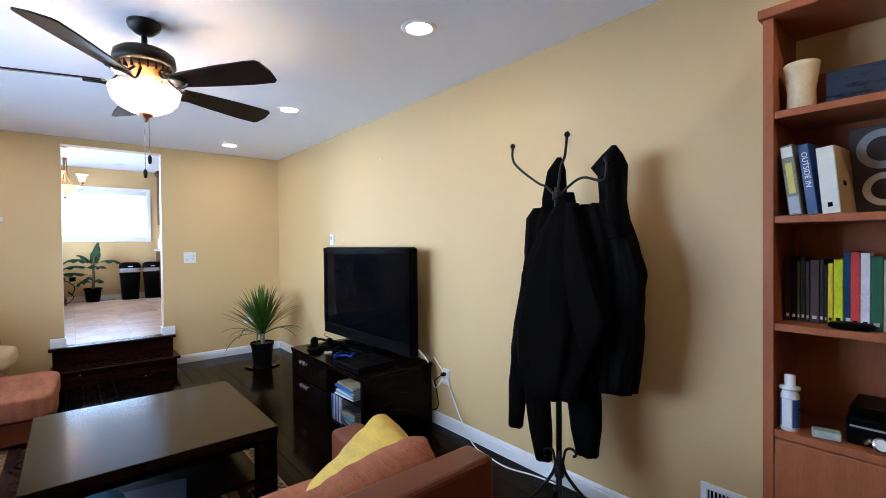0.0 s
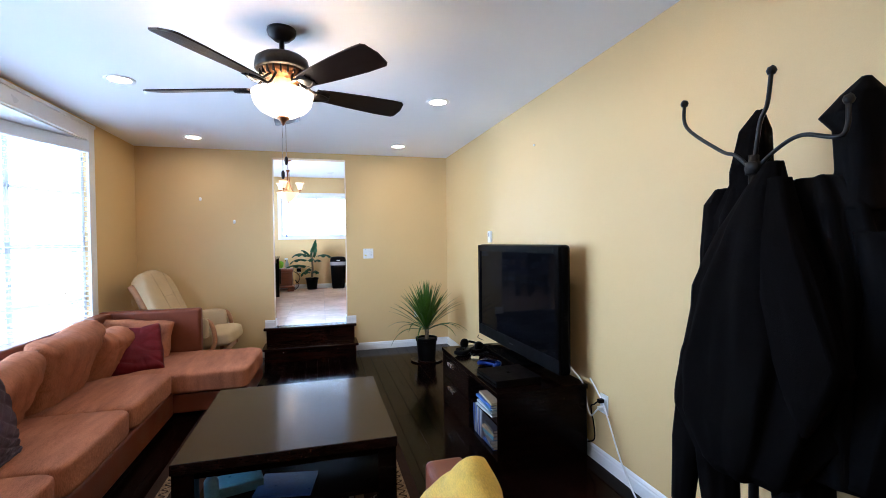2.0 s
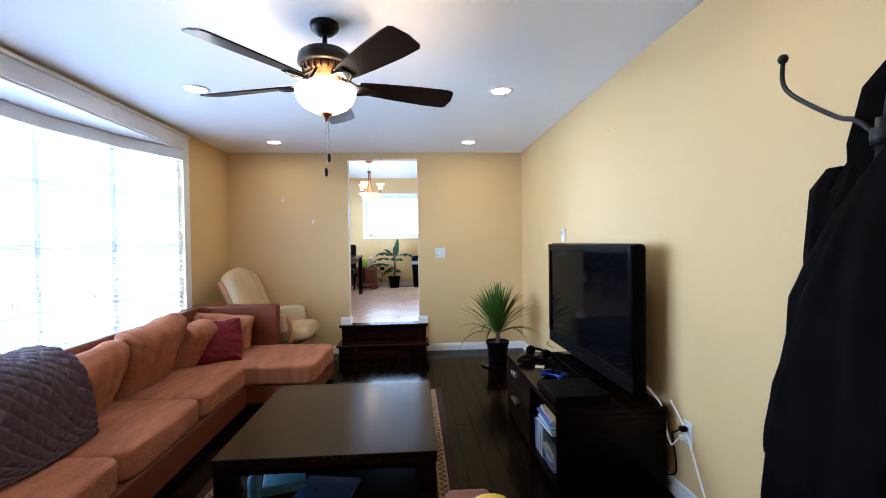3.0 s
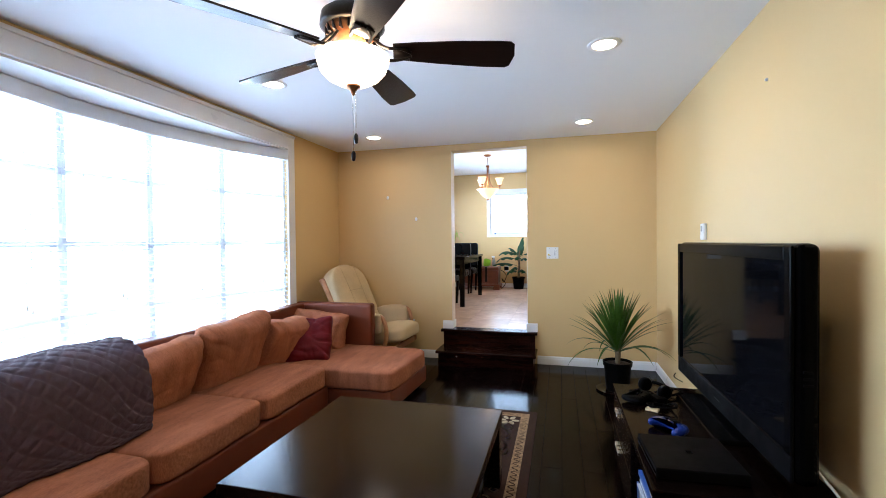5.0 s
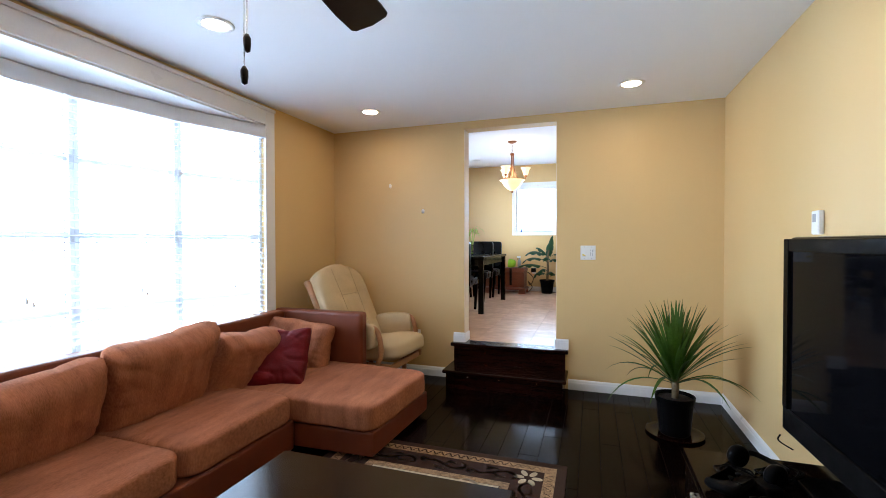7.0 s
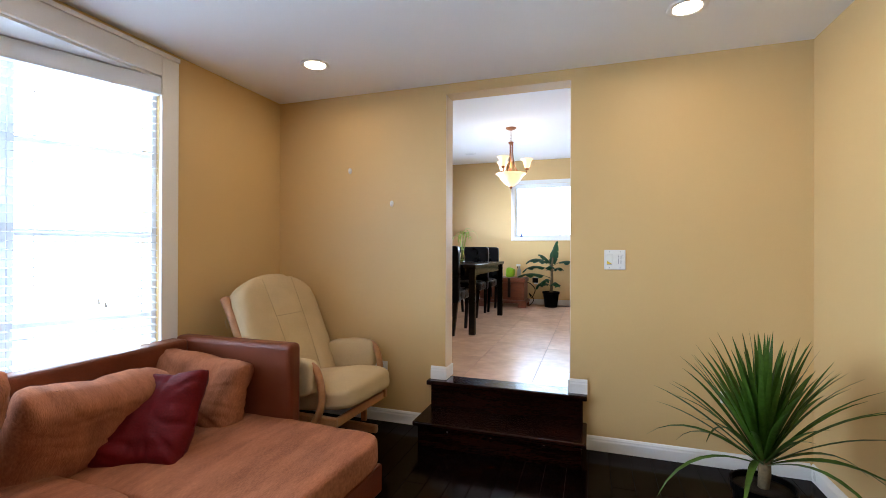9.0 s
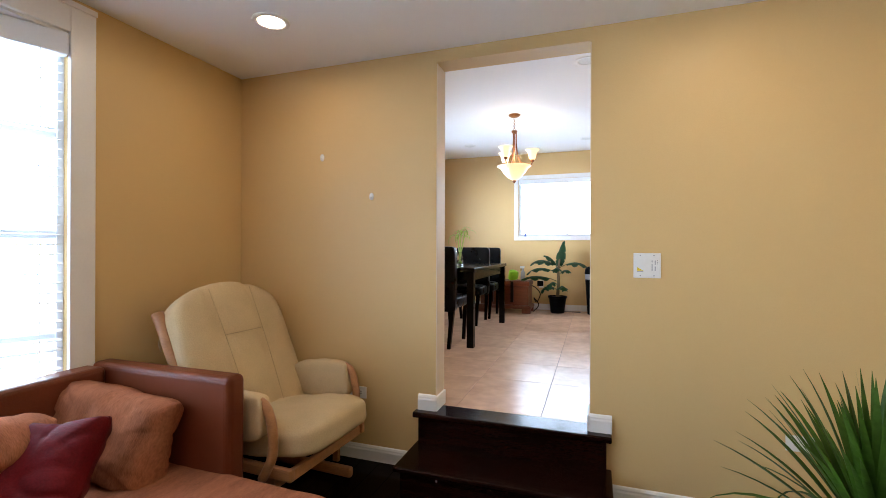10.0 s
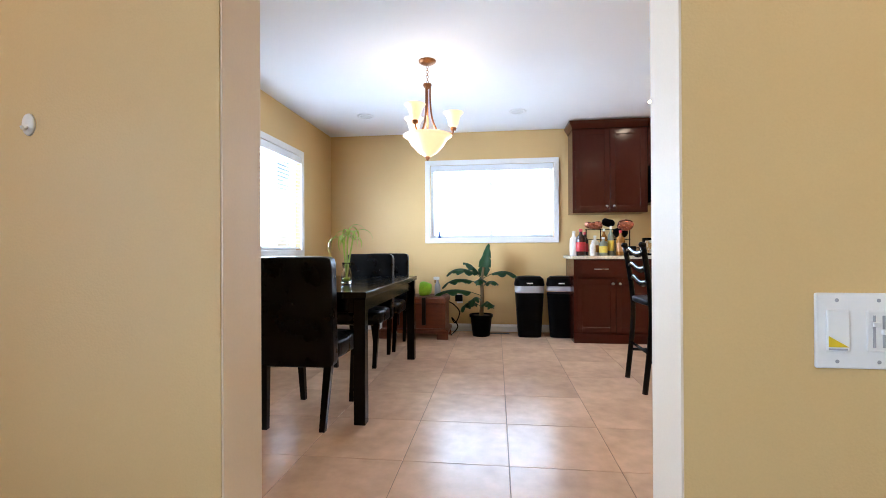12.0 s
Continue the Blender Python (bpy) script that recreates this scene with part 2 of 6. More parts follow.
M_BLADE = material("fan_blade_walnut", (0.016, 0.007, 0.005), 0.3, spec=0.3, rough_vary=0.02, vary=0.2, scale=5, fine=45, bump=0.06, stretch=(0.8, 9, 9))
M_COPPER = material("antique_copper", (0.30, 0.13, 0.055), 0.36, metal=0.9, vary=0.3, scale=18, fine=110, bump=0.06)
M_IRON = material("black_iron", (0.006, 0.0055, 0.0055), 0.5, metal=0.3, vary=0.3, scale=20, fine=160, bump=0.15)
M_COAT = material("black_cotton_canvas", (0.0030, 0.0024, 0.0024), 0.9, vary=0.5, scale=8, fine=380, bump=0.12, spec=0.04)
M_COAT2 = material("black_nylon", (0.0024, 0.0022, 0.0026), 0.7, vary=0.3, scale=9, fine=300, bump=0.08, spec=0.06)
M_PLASTIC = material("black_plastic", (0.0015, 0.0015, 0.0016), 0.2, spec=0.03, rough_vary=0.02, vary=0.2, scale=12, fine=200, bump=0.0)
M_MATTE = material("matte_black_plastic", (0.0025, 0.0023, 0.0024), 0.5, spec=0.04, vary=0.25, scale=12, fine=240, bump=0.08)
M_SCREEN = material("tv_screen", (0.002, 0.002, 0.0025), 0.05, vary=0.05, bump=0.0, rough_vary=0.02, spec=0.035)
M_SILVER = material("brushed_steel", (0.62, 0.62, 0.62), 0.28, metal=1.0, vary=0.1, scale=20, fine=160, bump=0.03)
M_WHITE = material("white_plastic", (0.80, 0.79, 0.76), 0.35, vary=0.03, bump=0.02)
M_GREYP = material("grey_plastic", (0.35, 0.35, 0.36), 0.4, vary=0.05, bump=0.02)
M_BLUE = material("blue_plastic", (0.012, 0.035, 0.22), 0.25, vary=0.15, bump=0.02)
M_LEAF = material("yucca_leaf", (0.048, 0.105, 0.010), 0.5, spec=0.25, vary=0.4, scale=5, fine=60, bump=0.1, stretch=(1, 1, 1), each=0.0)
M_BANANA = material("banana_leaf", (0.018, 0.075, 0.022), 0.42, spec=0.25, vary=0.35, scale=7, fine=60, bump=0.1)
M_BAMBOO = material("lucky_bamboo_green", (0.36, 0.50, 0.06), 0.45, vary=0.25, scale=9, fine=80, bump=0.05)
M_TRUNK = material("plant_stem", (0.17, 0.12, 0.06), 0.8, vary=0.35, scale=25, fine=90, bump=0.3)
M_SOIL = material("potting_soil", (0.022, 0.015, 0.010), 0.95, vary=0.5, scale=40, fine=160, bump=0.6)
M_TILE = material("beige_floor_tile", (0.70, 0.455, 0.30), 0.26, vary=0.20, scale=2.2, fine=11, bump=0.01, each=0.04, rough_vary=0.012)
M_GROUT = material("tile_grout", (0.24, 0.18, 0.13), 0.9, vary=0.2, scale=20, fine=120, bump=0.2)
M_GRANITE = material("beige_granite", (0.62, 0.54, 0.43), 0.2, vary=0.4, scale=60, fine=160, bump=0.02)
M_LAMP = glowing("lamp_glass_lit", (1.0, 0.80, 0.52), 1.8)
M_SHADE = glowing("amber_shade_lit", (1.0, 0.70, 0.34), 0.6)
M_CAN = glowing("downlight_lens_lit", (1.0, 0.82, 0.58), 54.0)
M_CANOFF = material("downlight_lens_off", (0.7, 0.7, 0.68), 0.5, bump=0.02)
M_PANE = glass("window_glass")
M_CLEAR = glass("clear_glass", (0.95, 0.98, 0.96), 0.02)

# ---------------- large structure ----------------
X0, X1, Y0, Y1, H = -1.0, 2.56, -0.8, 6.64, 2.44      # living room
KX0, KX1, KY0, KY1, KF, KH = -1.15, 4.3, 6.785, 11.30, 0.345, 2.80  # kitchen: floor and ceiling heights
DX0, DX1, DTOP = 0.416, 1.267, 2.368                  # opening between them
WY0, WY1, WZ0, WZ1 = 2.56, 5.585, 0.60, 2.27         # bow window opening

bm = bmesh.new()
box(bm, (X1, Y0 - 0.12, -0.1), (X1 + 0.12, Y1, H + 0.1))
structure("wall_east", bm, M_WALL, "beige-yellow painted living room wall behind the television", "wall")

bm = bmesh.new()
box(bm, (KX0 - 0.12, Y1, -0.1), (DX0, KY0, KH + 0.1))
box(bm, (DX1, Y1, -0.1), (KX1 + 0.12, KY0, KH + 0.1))
box(bm, (DX0, Y1, DTOP), (DX1, KY0, KH + 0.1))
box(bm, (DX0, Y1, -0.1), (DX1, KY0, KF - 0.03))
structure("wall_north", bm, M_WALL, "beige-yellow painted wall with an open doorway to the kitchen", "wall")

bm = bmesh.new()
box(bm, (X0 - 0.14, Y0 - 0.12, -0.1), (X0, WY0, H + 0.1))
box(bm, (X0 - 0.14, WY1, -0.1), (X0, Y1, H + 0.1))
box(bm, (X0 - 0.14, WY0, -0.1), (X0, WY1, WZ0))
box(bm, (X0 - 0.14, WY0, WZ1), (X0, WY1, H + 0.1))
structure("wall_west", bm, M_WALL, "beige-yellow painted wall around a wide bow window", "wall")

bm = bx((X0 - 0.14, Y0 - 0.12, -0.1), (X1 + 0.12, Y0, H + 0.1))
structure("wall_south", bm, M_WALL, "beige-yellow painted wall closing the living room", "wall")
bm = bx((X0 - 0.14, Y0 - 0.12, H), (X1 + 0.12, Y1, H + 0.12))
structure("ceiling", bm, M_CEIL, "smooth white painted living room ceiling", "ceiling")

bm = bmesh.new()
NX0, NX1, NZ0, NZ1 = 0.135, 1.64, 1.492, 2.395
box(bm, (KX0 - 0.12, KY1, 0), (NX0, KY1 + 0.14, KH + 0.1))
box(bm, (NX1, KY1, 0), (KX1 + 0.12, KY1 + 0.14, KH + 0.1))
box(bm, (NX0, KY1, 0), (NX1, KY1 + 0.14, NZ0))
box(bm, (NX0, KY1, NZ1), (NX1, KY1 + 0.14, KH + 0.1))
structure("wall_kitchen_north", bm, M_WALL, "beige-yellow painted kitchen wall with a wide low window", "wall")
bm = bmesh.new()
VY0, VY1, VZ0, VZ1 = 8.95, 10.40, 1.35, 2.36
box(bm, (KX0 - 0.12, KY0, 0), (KX0, VY0, KH + 0.1))
box(bm, (KX0 - 0.12, VY1, 0), (KX0, KY1, KH + 0.1))
box(bm, (KX0 - 0.12, VY0, 0), (KX0, VY1, VZ0))
box(bm, (KX0 - 0.12, VY0, VZ1), (KX0, VY1, KH + 0.1))
structure("wall_kitchen_west", bm, M_WALL, "beige-yellow painted kitchen wall with a window behind the table", "wall")
structure("wall_kitchen_east", bx((KX1, KY0, 0), (KX1 + 0.12, KY1, KH + 0.1)), M_WALL, "beige-yellow painted wall closing the kitchen", "wall")
structure("ceiling_kitchen", bx((KX0 - 0.12, KY0, KH), (KX1 + 0.12, KY1 + 0.14, KH + 0.12)), M_CEIL, "smooth white painted kitchen ceiling", "ceiling")

# floors: the bed under the planks and tiles
floor = structure("floor", bx((X0 - 0.14, Y0 - 0.12, -0.12), (X1 + 0.12, Y1, -0.006)), M_GAP, "dark glossy wood plank floor of the living room", "floor")
floor_kitchen = structure("floor_kitchen", bx((KX0 - 0.12, 6.74, 0.1), (KX1 + 0.12, KY1 + 0.14, KF - 0.003)), M_GROUT, "glossy beige stone-look tile floor of the kitchen", "floor")


def moulding(x0, y0, x1, y1, nx, ny, h=0.09, z=0.0, t=0.014):
    """A baseboard from one point to the other on a wall that faces (nx, ny), with a moulded top."""
    prof = [(0, 0), (t, 0), (t, h * 0.66), (t * 0.75, h * 0.76), (t * 0.75, h * 0.84), (t * 0.4, h * 0.95), (0, h)]
    bm = bmesh.new()
    rings = [[bm.verts.new((px + nx * d, py + ny * d, z + zz)) for d, zz in prof] for px, py in ((x0, y0), (x1, y1))]
    skin(bm, rings)
    return bm


for name, args in (("baseboard", (X1, Y0, X1, Y1, -1, 0)), ("baseboard", (1.368, Y1, X1 - 0.015, Y1, 0, -1)), ("baseboard", (X0, Y1, 0.298, Y1, 0, -1)), ("baseboard", (X0, Y0, X0, Y1 - 0.015, 1, 0)),
                   ("baseboard", (KX0, KY1, 1.78, KY1, 0, -1, 0.09, KF)), ("baseboard", (KX0, KY0, KX0, KY1 - 0.015, 1, 0, 0.09, KF))):
    structure(name, moulding(*args), M_TRIM, "white moulded baseboard along the foot of the wall", "baseboard")
for x, s in ((DX0, 1), (DX1, -1)):  # satin lining of the opening
    structure("door_jamb", bx((min(x, x + s * 0.004), Y1 + 0.002, KF - 0.028), (max(x, x + s * 0.004), KY0 - 0.002, DTOP - 0.006)), M_JAMB, "cream satin painted jamb of the doorway", "jamb")
for x, s in ((DX0, 1), (DX1, -1)):  # short returns of baseboard round both jambs, standing on the top step
    bm = moulding(x - s * 0.105, Y1, x + s * 0.002, Y1, 0, -1, 0.09, KF + 0.004, 0.016)
    box(bm, (min(x, x + s * 0.015), Y1 - 0.016, KF + 0.004), (max(x, x + s * 0.015), KY0 - 0.002, KF + 0.088), 0.004)
    structure("baseboard", bm, M_TRIM, "white baseboard return at the foot of the doorway jamb", "baseboard")

# two dark wooden steps up to the kitchen
steps = thing("steps", pose(0.83, 6.6, 0), "two dark-stained glossy wooden steps up to the kitchen", "steps")
part("riser", bx((-0.50, -0.265, 0.0), (0.51, -0.243, 0.137)), M_STEP, steps)
part("side_panel", bx((-0.50, -0.243, 0.0), (-0.48, 0.038, 0.137)), M_STEP, steps)
part("side_panel", bx((0.49, -0.243, 0.0), (0.51, 0.038, 0.137)), M_STEP, steps)
part("tread", bx((-0.525, -0.305, 0.138), (0.54, 0.038, 0.166), 0.008), M_STEP, steps)
part("riser", bx((-0.505, 0.0, 0.167), (0.515, 0.022, 0.315)), M_STEP, steps)
part("side_panel", bx((-0.505, 0.023, 0.167), (-0.485, 0.038, 0.315)), M_STEP, steps)
part("side_panel", bx((0.495, 0.023, 0.167), (0.515, 0.038, 0.315)), M_STEP, steps)
bm = bx((-0.535, -0.022, 0.316), (0.54, 0.0385, KF + 0.003), 0.007)
box(bm, (-0.408, 0.030, 0.316), (0.427, 0.145, KF + 0.0025))
part("tread", bm, M_STEP, steps)
for dx in (-0.02, -0.30, 0.3):
    part("screw_head", revolve([(0.0, 0), (0.006, 0), (0.005, 0.002), (0, 0.003)], 10, m=pose(dx, -0.266, 0.11, 90, 0, 0)), M_SILVER, steps)

# ---------------- bow window ----------------
BOW = [(-1.02, 5.585), (-1.25, 5.0), (-1.37, 4.40), (-1.37, 3.79), (-1.25, 3.17), (-1.02, 2.575)]
bow = thing("window_1", pose(0, 0, 0), "white five-light bow window with lowered white blinds", "window")
bow["kind"] = "structure"
bm = bmesh.new()
box(bm, (X0 - 0.001, WY1, WZ0 - 0.02), (X0 + 0.022, WY1 + 0.11, 2.41), 0.004)
part("casing", bm, M_TRIM, bow)
part("casing", bx((X0 - 0.001, WY0 - 0.11, WZ0 - 0.02), (X0 + 0.022, WY0, 2.41), 0.004), M_TRIM, bow)
bm = bx((X0 - 0.001, WY0, WZ1), (X0 + 0.022, WY1, 2.41), 0.004)
box(bm, (X0 + 0.020, WY0 - 0.11, 2.385), (X0 + 0.034, WY1 + 0.11, 2.412), 0.004)
part("casing", bm, M_TRIM, bow)
head = [(-0.999, WY1 - 0.002)] + [(x - 0.05, y) for x, y in BOW] + [(-0.999, WY0 + 0.002)]
part("soffit", slab(head, WZ1 - 0.012, WZ1 + 0.05), M_TRIM, bow)
part("window_sill", slab([(-0.999, WY1 - 0.002)] + [(x - 0.05, y) for x, y in BOW] + [(-0.999, WY0 + 0.002)], WZ0 - 0.03, WZ0 + 0.004), M_TRIM, bow)
SLAT = bpy.data.meshes.new("slat")
for i, (p, q) in enumerate(zip(BOW, BOW[1:])):
    a, b = Vector((*p, 0)), Vector((*q, 0))
    length, mid = (b - a).length, (a + b) / 2
    turn = math.degrees(math.atan2(b.y - a.y, b.x - a.x))
    m = pose(mid.x, mid.y, 0, 0, 0, turn)  # x runs along the light; -y points outdoors
    hl = length / 2

    def at(bm):
        bmesh.ops.transform(bm, matrix=m, verts=bm.verts)
        return bm
    fr = bmesh.new()
    box(fr, (-hl, -0.06, WZ0), (-hl + 0.027, 0.0, WZ1 - 0.012), 0.004)
    box(fr, (hl - 0.027, -0.06, WZ0), (hl, 0.0, WZ1 - 0.012), 0.004)
    box(fr, (-hl + 0.027, -0.06, WZ0 + 0.004), (hl - 0.027, 0.0, WZ0 + 0.05), 0.004)
    box(fr, (-hl + 0.027, -0.06, WZ1 - 0.06), (hl - 0.027, 0.0, WZ1 - 0.012), 0.004)
    for z, t in ((1.80, 0.013), (1.345, 0.019), (0.885, 0.013)):
        box(fr, (-hl + 0.026, -0.05, z - t), (hl - 0.026, -0.012, z + t), 0.003)
    part("window_frame", at(fr), M_VINYL, bow)
    for z0, z1 in ((WZ0 + 0.05, 0.873), (0.897, 1.327), (1.363, 1.788), (1.812, WZ1 - 0.06)):
        g = part("pane", at(bx((-hl + 0.026, -0.034, z0), (hl - 0.026, -0.030, z1))), M_PANE, bow)
        g.visible_shadow = False
    # the blind of this light: valance, slats, ladder cords, bottom rail
    blind = thing("window_blind", m, "white horizontal slat blind lowered over a bow window light", "blind", "bow window blinds")
    part("valance", bx((-hl - 0.005, 0.004, WZ1 - 0.115), (hl + 0.005, 0.062, WZ1 - 0.014), 0.008), M_SLAT, blind)
    if not SLAT.vertices:
        s = bmesh.new()
        rows = [[s.verts.new((x, 0.0085 + 0.047 * k / 4, 0.0028 * math.sin(math.pi * k / 4) + dz)) for k in range(5)] for x, dz in ((-0.302, 0), (0.302, 0))]
        rows2 = [[s.verts.new((x, 0.0085 + 0.047 * k / 4, 0.0028 * math.sin(math.pi * k / 4) + 0.0022)) for k in range(5)] for x in (-0.302, 0.302)]
        skin(s, [rows[0] + rows2[0][::-1], rows[1] + rows2[1][::-1]])
        s.to_mesh(SLAT)
        s.free()
        SLAT.materials.append(M_SLAT)
    z = WZ1 - 0.15
    while z > WZ0 + 0.06:
        ob = new("slat", SLAT)
        ob.parent = blind
        ob.matrix_basis = pose(0, 0, z, -6, 0, 0)
        z -= 0.043
    part("bottom_rail", bx((-0.302, 0.008, WZ0 + 0.018), (0.302, 0.056, WZ0 + 0.038), 0.004), M_SLAT, blind)
    for x in (-hl + 0.09, hl - 0.09):
        part("ladder_cord", bx((x - 0.0012, 0.0062, WZ0 + 0.02), (x + 0.0012, 0.0082, WZ1 - 0.1)), M_SLAT, blind)
        part("ladder_cord", bx((x - 0.0012, 0.0575, WZ0 + 0.02), (x + 0.0012, 0.0595, WZ1 - 0.1)), M_SLAT, blind)
    for x, z in ((-0.06, 0.98), (-0.03, 1.0)):
        part("pull_cord", bx((x - 0.001, 0.061, z), (x + 0.001, 0.063, WZ1 - 0.1)), M_SLAT, blind)
        part("cord_tassel", revolve([(0.002, 0.03), (0.005, 0.024), (0.007, 0.0), (0.005, -0.002)], 10, m=pose(x, 0.062, z - 0.028)), M_WHITE, blind)

# ---------------- kitchen windows ----------------


def flat_window(name, m, w, h, split, label, slats):
    """A cased window with its sill at z = 0 of m, x along the wall, y outwards."""
    win = thing(name, m, label, "window")
    win["kind"] = "structure"
    c = 0.062
    part("casing", bx((-w / 2 - c, -0.018, -c), (-w / 2, 0.001, h + c), 0.004), M_TRIM, win)
    part("casing", bx((w / 2, -0.018, -c), (w / 2 + c, 0.001, h + c), 0.004), M_TRIM, win)
    part("casing", bx((-w / 2, -0.018, h), (w / 2, 0.001, h + c), 0.004), M_TRIM, win)
    part("window_sill", bx((-w / 2, -0.026, -c), (w / 2, 0.001, 0.0), 0.004), M_TRIM, win)
    fr = bmesh.new()
    for a, b in (((-w / 2, 0.05, 0), (-w / 2 + 0.04, 0.10, h)), ((w / 2 - 0.04, 0.05, 0), (w / 2, 0.10, h)), ((-w / 2 + 0.04, 0.05, 0), (w / 2 - 0.04, 0.10, 0.04)),
                 ((-w / 2 + 0.04, 0.05, h - 0.04), (w / 2 - 0.04, 0.10, h))):
        box(fr, a, b, 0.003)
    if split:
        box(fr, (-0.02, 0.055, 0.04), (0.02, 0.095, h - 0.04), 0.003)
    part("window_frame", fr, M_VINYL, win)
    for x0, x1 in (((-w / 2 + 0.04, -0.02), (0.02, w / 2 - 0.04)) if split else ((-w / 2 + 0.04, w / 2 - 0.04),)):
        g = part("pane", bx((x0, 0.074, 0.04), (x1, 0.078, h - 0.04)), M_PANE, win)
        g.visible_shadow = False
    blind = thing("window_blind", m, "white horizontal slat blind lowered in a kitchen window", "blind", "kitchen window blinds")
    part("valance", bx((-w / 2 + 0.006, -0.014, h - 0.075), (w / 2 - 0.006, 0.03, h - 0.004), 0.006), M_SLAT, blind)
    s = bmesh.new()
    box(s, (-w / 2 + 0.01, 0.004, -0.001), (w / 2 - 0.01, 0.044, 0.001))
    me = mesh_of("slat", s, M_SLAT)
    z = h - 0.1
    while z > 0.05:
        ob = new("slat", me)
        ob.parent = blind
        ob.matrix_basis = pose(0, 0, z, slats, 0, 0)
        z -= 0.04
    part("bottom_rail", bx((-w / 2 + 0.01, 0.004, 0.012), (w / 2 - 0.01, 0.044, 0.032), 0.004), M_SLAT, blind)
    return win


flat_window("window_2", pose((NX0 + NX1) / 2, KY1, NZ0), NX1 - NX0, NZ1 - NZ0, True, "white framed sliding kitchen window with a lowered blind", 4)
flat_window("window_3", pose(KX0, (VY0 + VY1) / 2, VZ0, 0, 0, 90), VY1 - VY0, VZ1 - VZ0, False, "white framed kitchen window with a lowered slat blind", 8)

# ---------------- outdoors ----------------
M_LAWN = material("lawn", (0.06, 0.11, 0.03), 0.9, vary=0.4, scale=0.6, fine=20, bump=0.3)
structure("ground", bx((-400, -400, -0.9), (400, 400, -0.6)), M_LAWN, "green lawn outside the windows", "ground")

# ---------------- lamps ----------------


def downlight(x, y, z, lit, label):
    ob = thing("recessed_downlight", pose(x, y, z), label, "ceiling light", "recessed downlights")
    part("trim_ring", revolve([(0.062, -0.001), (0.066, -0.006), (0.09, -0.004), (0.092, 0.0), (0.062, 0.0)], 32), M_TRIM, ob, smooth=True)
    part("lens", revolve([(0.0, -0.003), (0.04, -0.0035), (0.0615, -0.001), (0.0615, 0.0), (0, 0.0)], 32), M_CAN if lit else M_CANOFF, ob, "lit frosted lens" if lit else "unlit frosted lens")


for x, y in CANS:
    downlight(x, y, H - 0.0005, True, "lit white recessed downlight in the living room ceiling")
for x, y in ((-0.45, 10.5), (1.18, 10.55), (1.22, 7.95)):
    downlight(x, y, KH - 0.0005, False, "unlit white recessed downlight in the kitchen ceiling")
for x, y in ((2.51, 10.4), (2.51, 8.3), (3.6, 10.4), (3.6, 8.3)):
    downlight(x, y, KH - 0.0005, True, "lit white recessed downlight in the kitchen ceiling")

# ceiling fan
fan = thing("ceiling_fan", pose(0.78, 3.45, H), "dark bronze five-blade ceiling fan with a lit glass bowl", "ceiling fan")
part("canopy", revolve([(0.0, 0), (0.070, 0), (0.072, -0.014), (0.066, -0.030), (0.040, -0.054), (0.022, -0.060), (0, -0.06)], 32), M_BRONZE, fan, smooth=True)
part("downrod", revolve([(0.013, -0.055), (0.013, -0.13), (0.0, -0.13)], 16), M_BRONZE, fan, smooth=True)
part("motor_housing", revolve([(0.0, -0.118), (0.03, -0.118), (0.05, -0.128), (0.105, -0.140), (0.128, -0.158), (0.132, -0.180), (0.134, -0.205), (0.120, -0.214), (0.0, -0.214)], 40), M_BRONZE, fan, smooth=True)
part("switch_cup", revolve([(0.0, -0.212), (0.112, -0.214), (0.098, -0.240), (0.075, -0.262), (0.070, -0.318), (0.0, -0.318)], 36), M_COPPER, fan, "bronze vented switch cup", smooth=True)
for k in range(20):
    a = k * 18
    part("vent_fin", bx((0.090, -0.004, -0.248), (0.113, 0.004, -0.212), 0.002, 1, pose(0, 0, 0, 0, 0, a)), M_BRONZE, fan)
part("light_bowl", revolve([(0.147, -0.322), (0.152, -0.328), (0.149, -0.348), (0.137, -0.384), (0.110, -0.414), (0.065, -0.438), (0.02, -0.446), (0.0, -0.446), (0.0, -0.440), (0.061, -0.432), (0.104, -0.409), (0.130, -0.380), (0.141, -0.347), (0.143, -0.326)], 40), M_LAMP, fan, "lit frosted glass bowl", smooth=True)
part("finial", revolve([(0.0, -0.440), (0.030, -0.446), (0.030, -0.454), (0.014, -0.464), (0.010, -0.474), (0.004, -0.486), (0, -0.487)], 20), M_COPPER, fan, smooth=True)
outline = [(0.95 * x, y) for x, y in [(0.0, -0.048), (0.10, -0.060), (0.30, -0.076), (0.46, -0.082), (0.515, -0.080), (0.533, -0.066), (0.548, 0.0), (0.538, 0.066), (0.520, 0.080), (0.40, 0.080), (0.20, 0.066), (0.06, 0.052), (0.0, 0.042)]]
for k in range(5):
    a = 19.6 + 72 * k
    m = pose(0, 0, -0.288, 0, 0, a) @ pose(0.168, 0, -0.012, -15, 0, 0)
    blade = part("blade", slab(outline, -0.004, 0.004, 0.002, m), M_BLADE, fan, "dark walnut fan blade")
    iron = bmesh.new()
    for s in (-1, 1):
        tube(smooth_path([(-0.085, s * 0.012, 0.055), (-0.03, s * 0.036, -0.008), (0.03, s * 0.034, -0.010), (0.075, s * 0.010, -0.010)], 4), 0.007, 6, iron)
    box(iron, (0.0, -0.040, -0.012), (0.07, 0.040, -0.005), 0.002)
    bmesh.ops.transform(iron, matrix=m, verts=iron.verts)
    part("blade_iron", iron, M_BRONZE, blade, "bronze scrolled blade bracket", smooth=True)
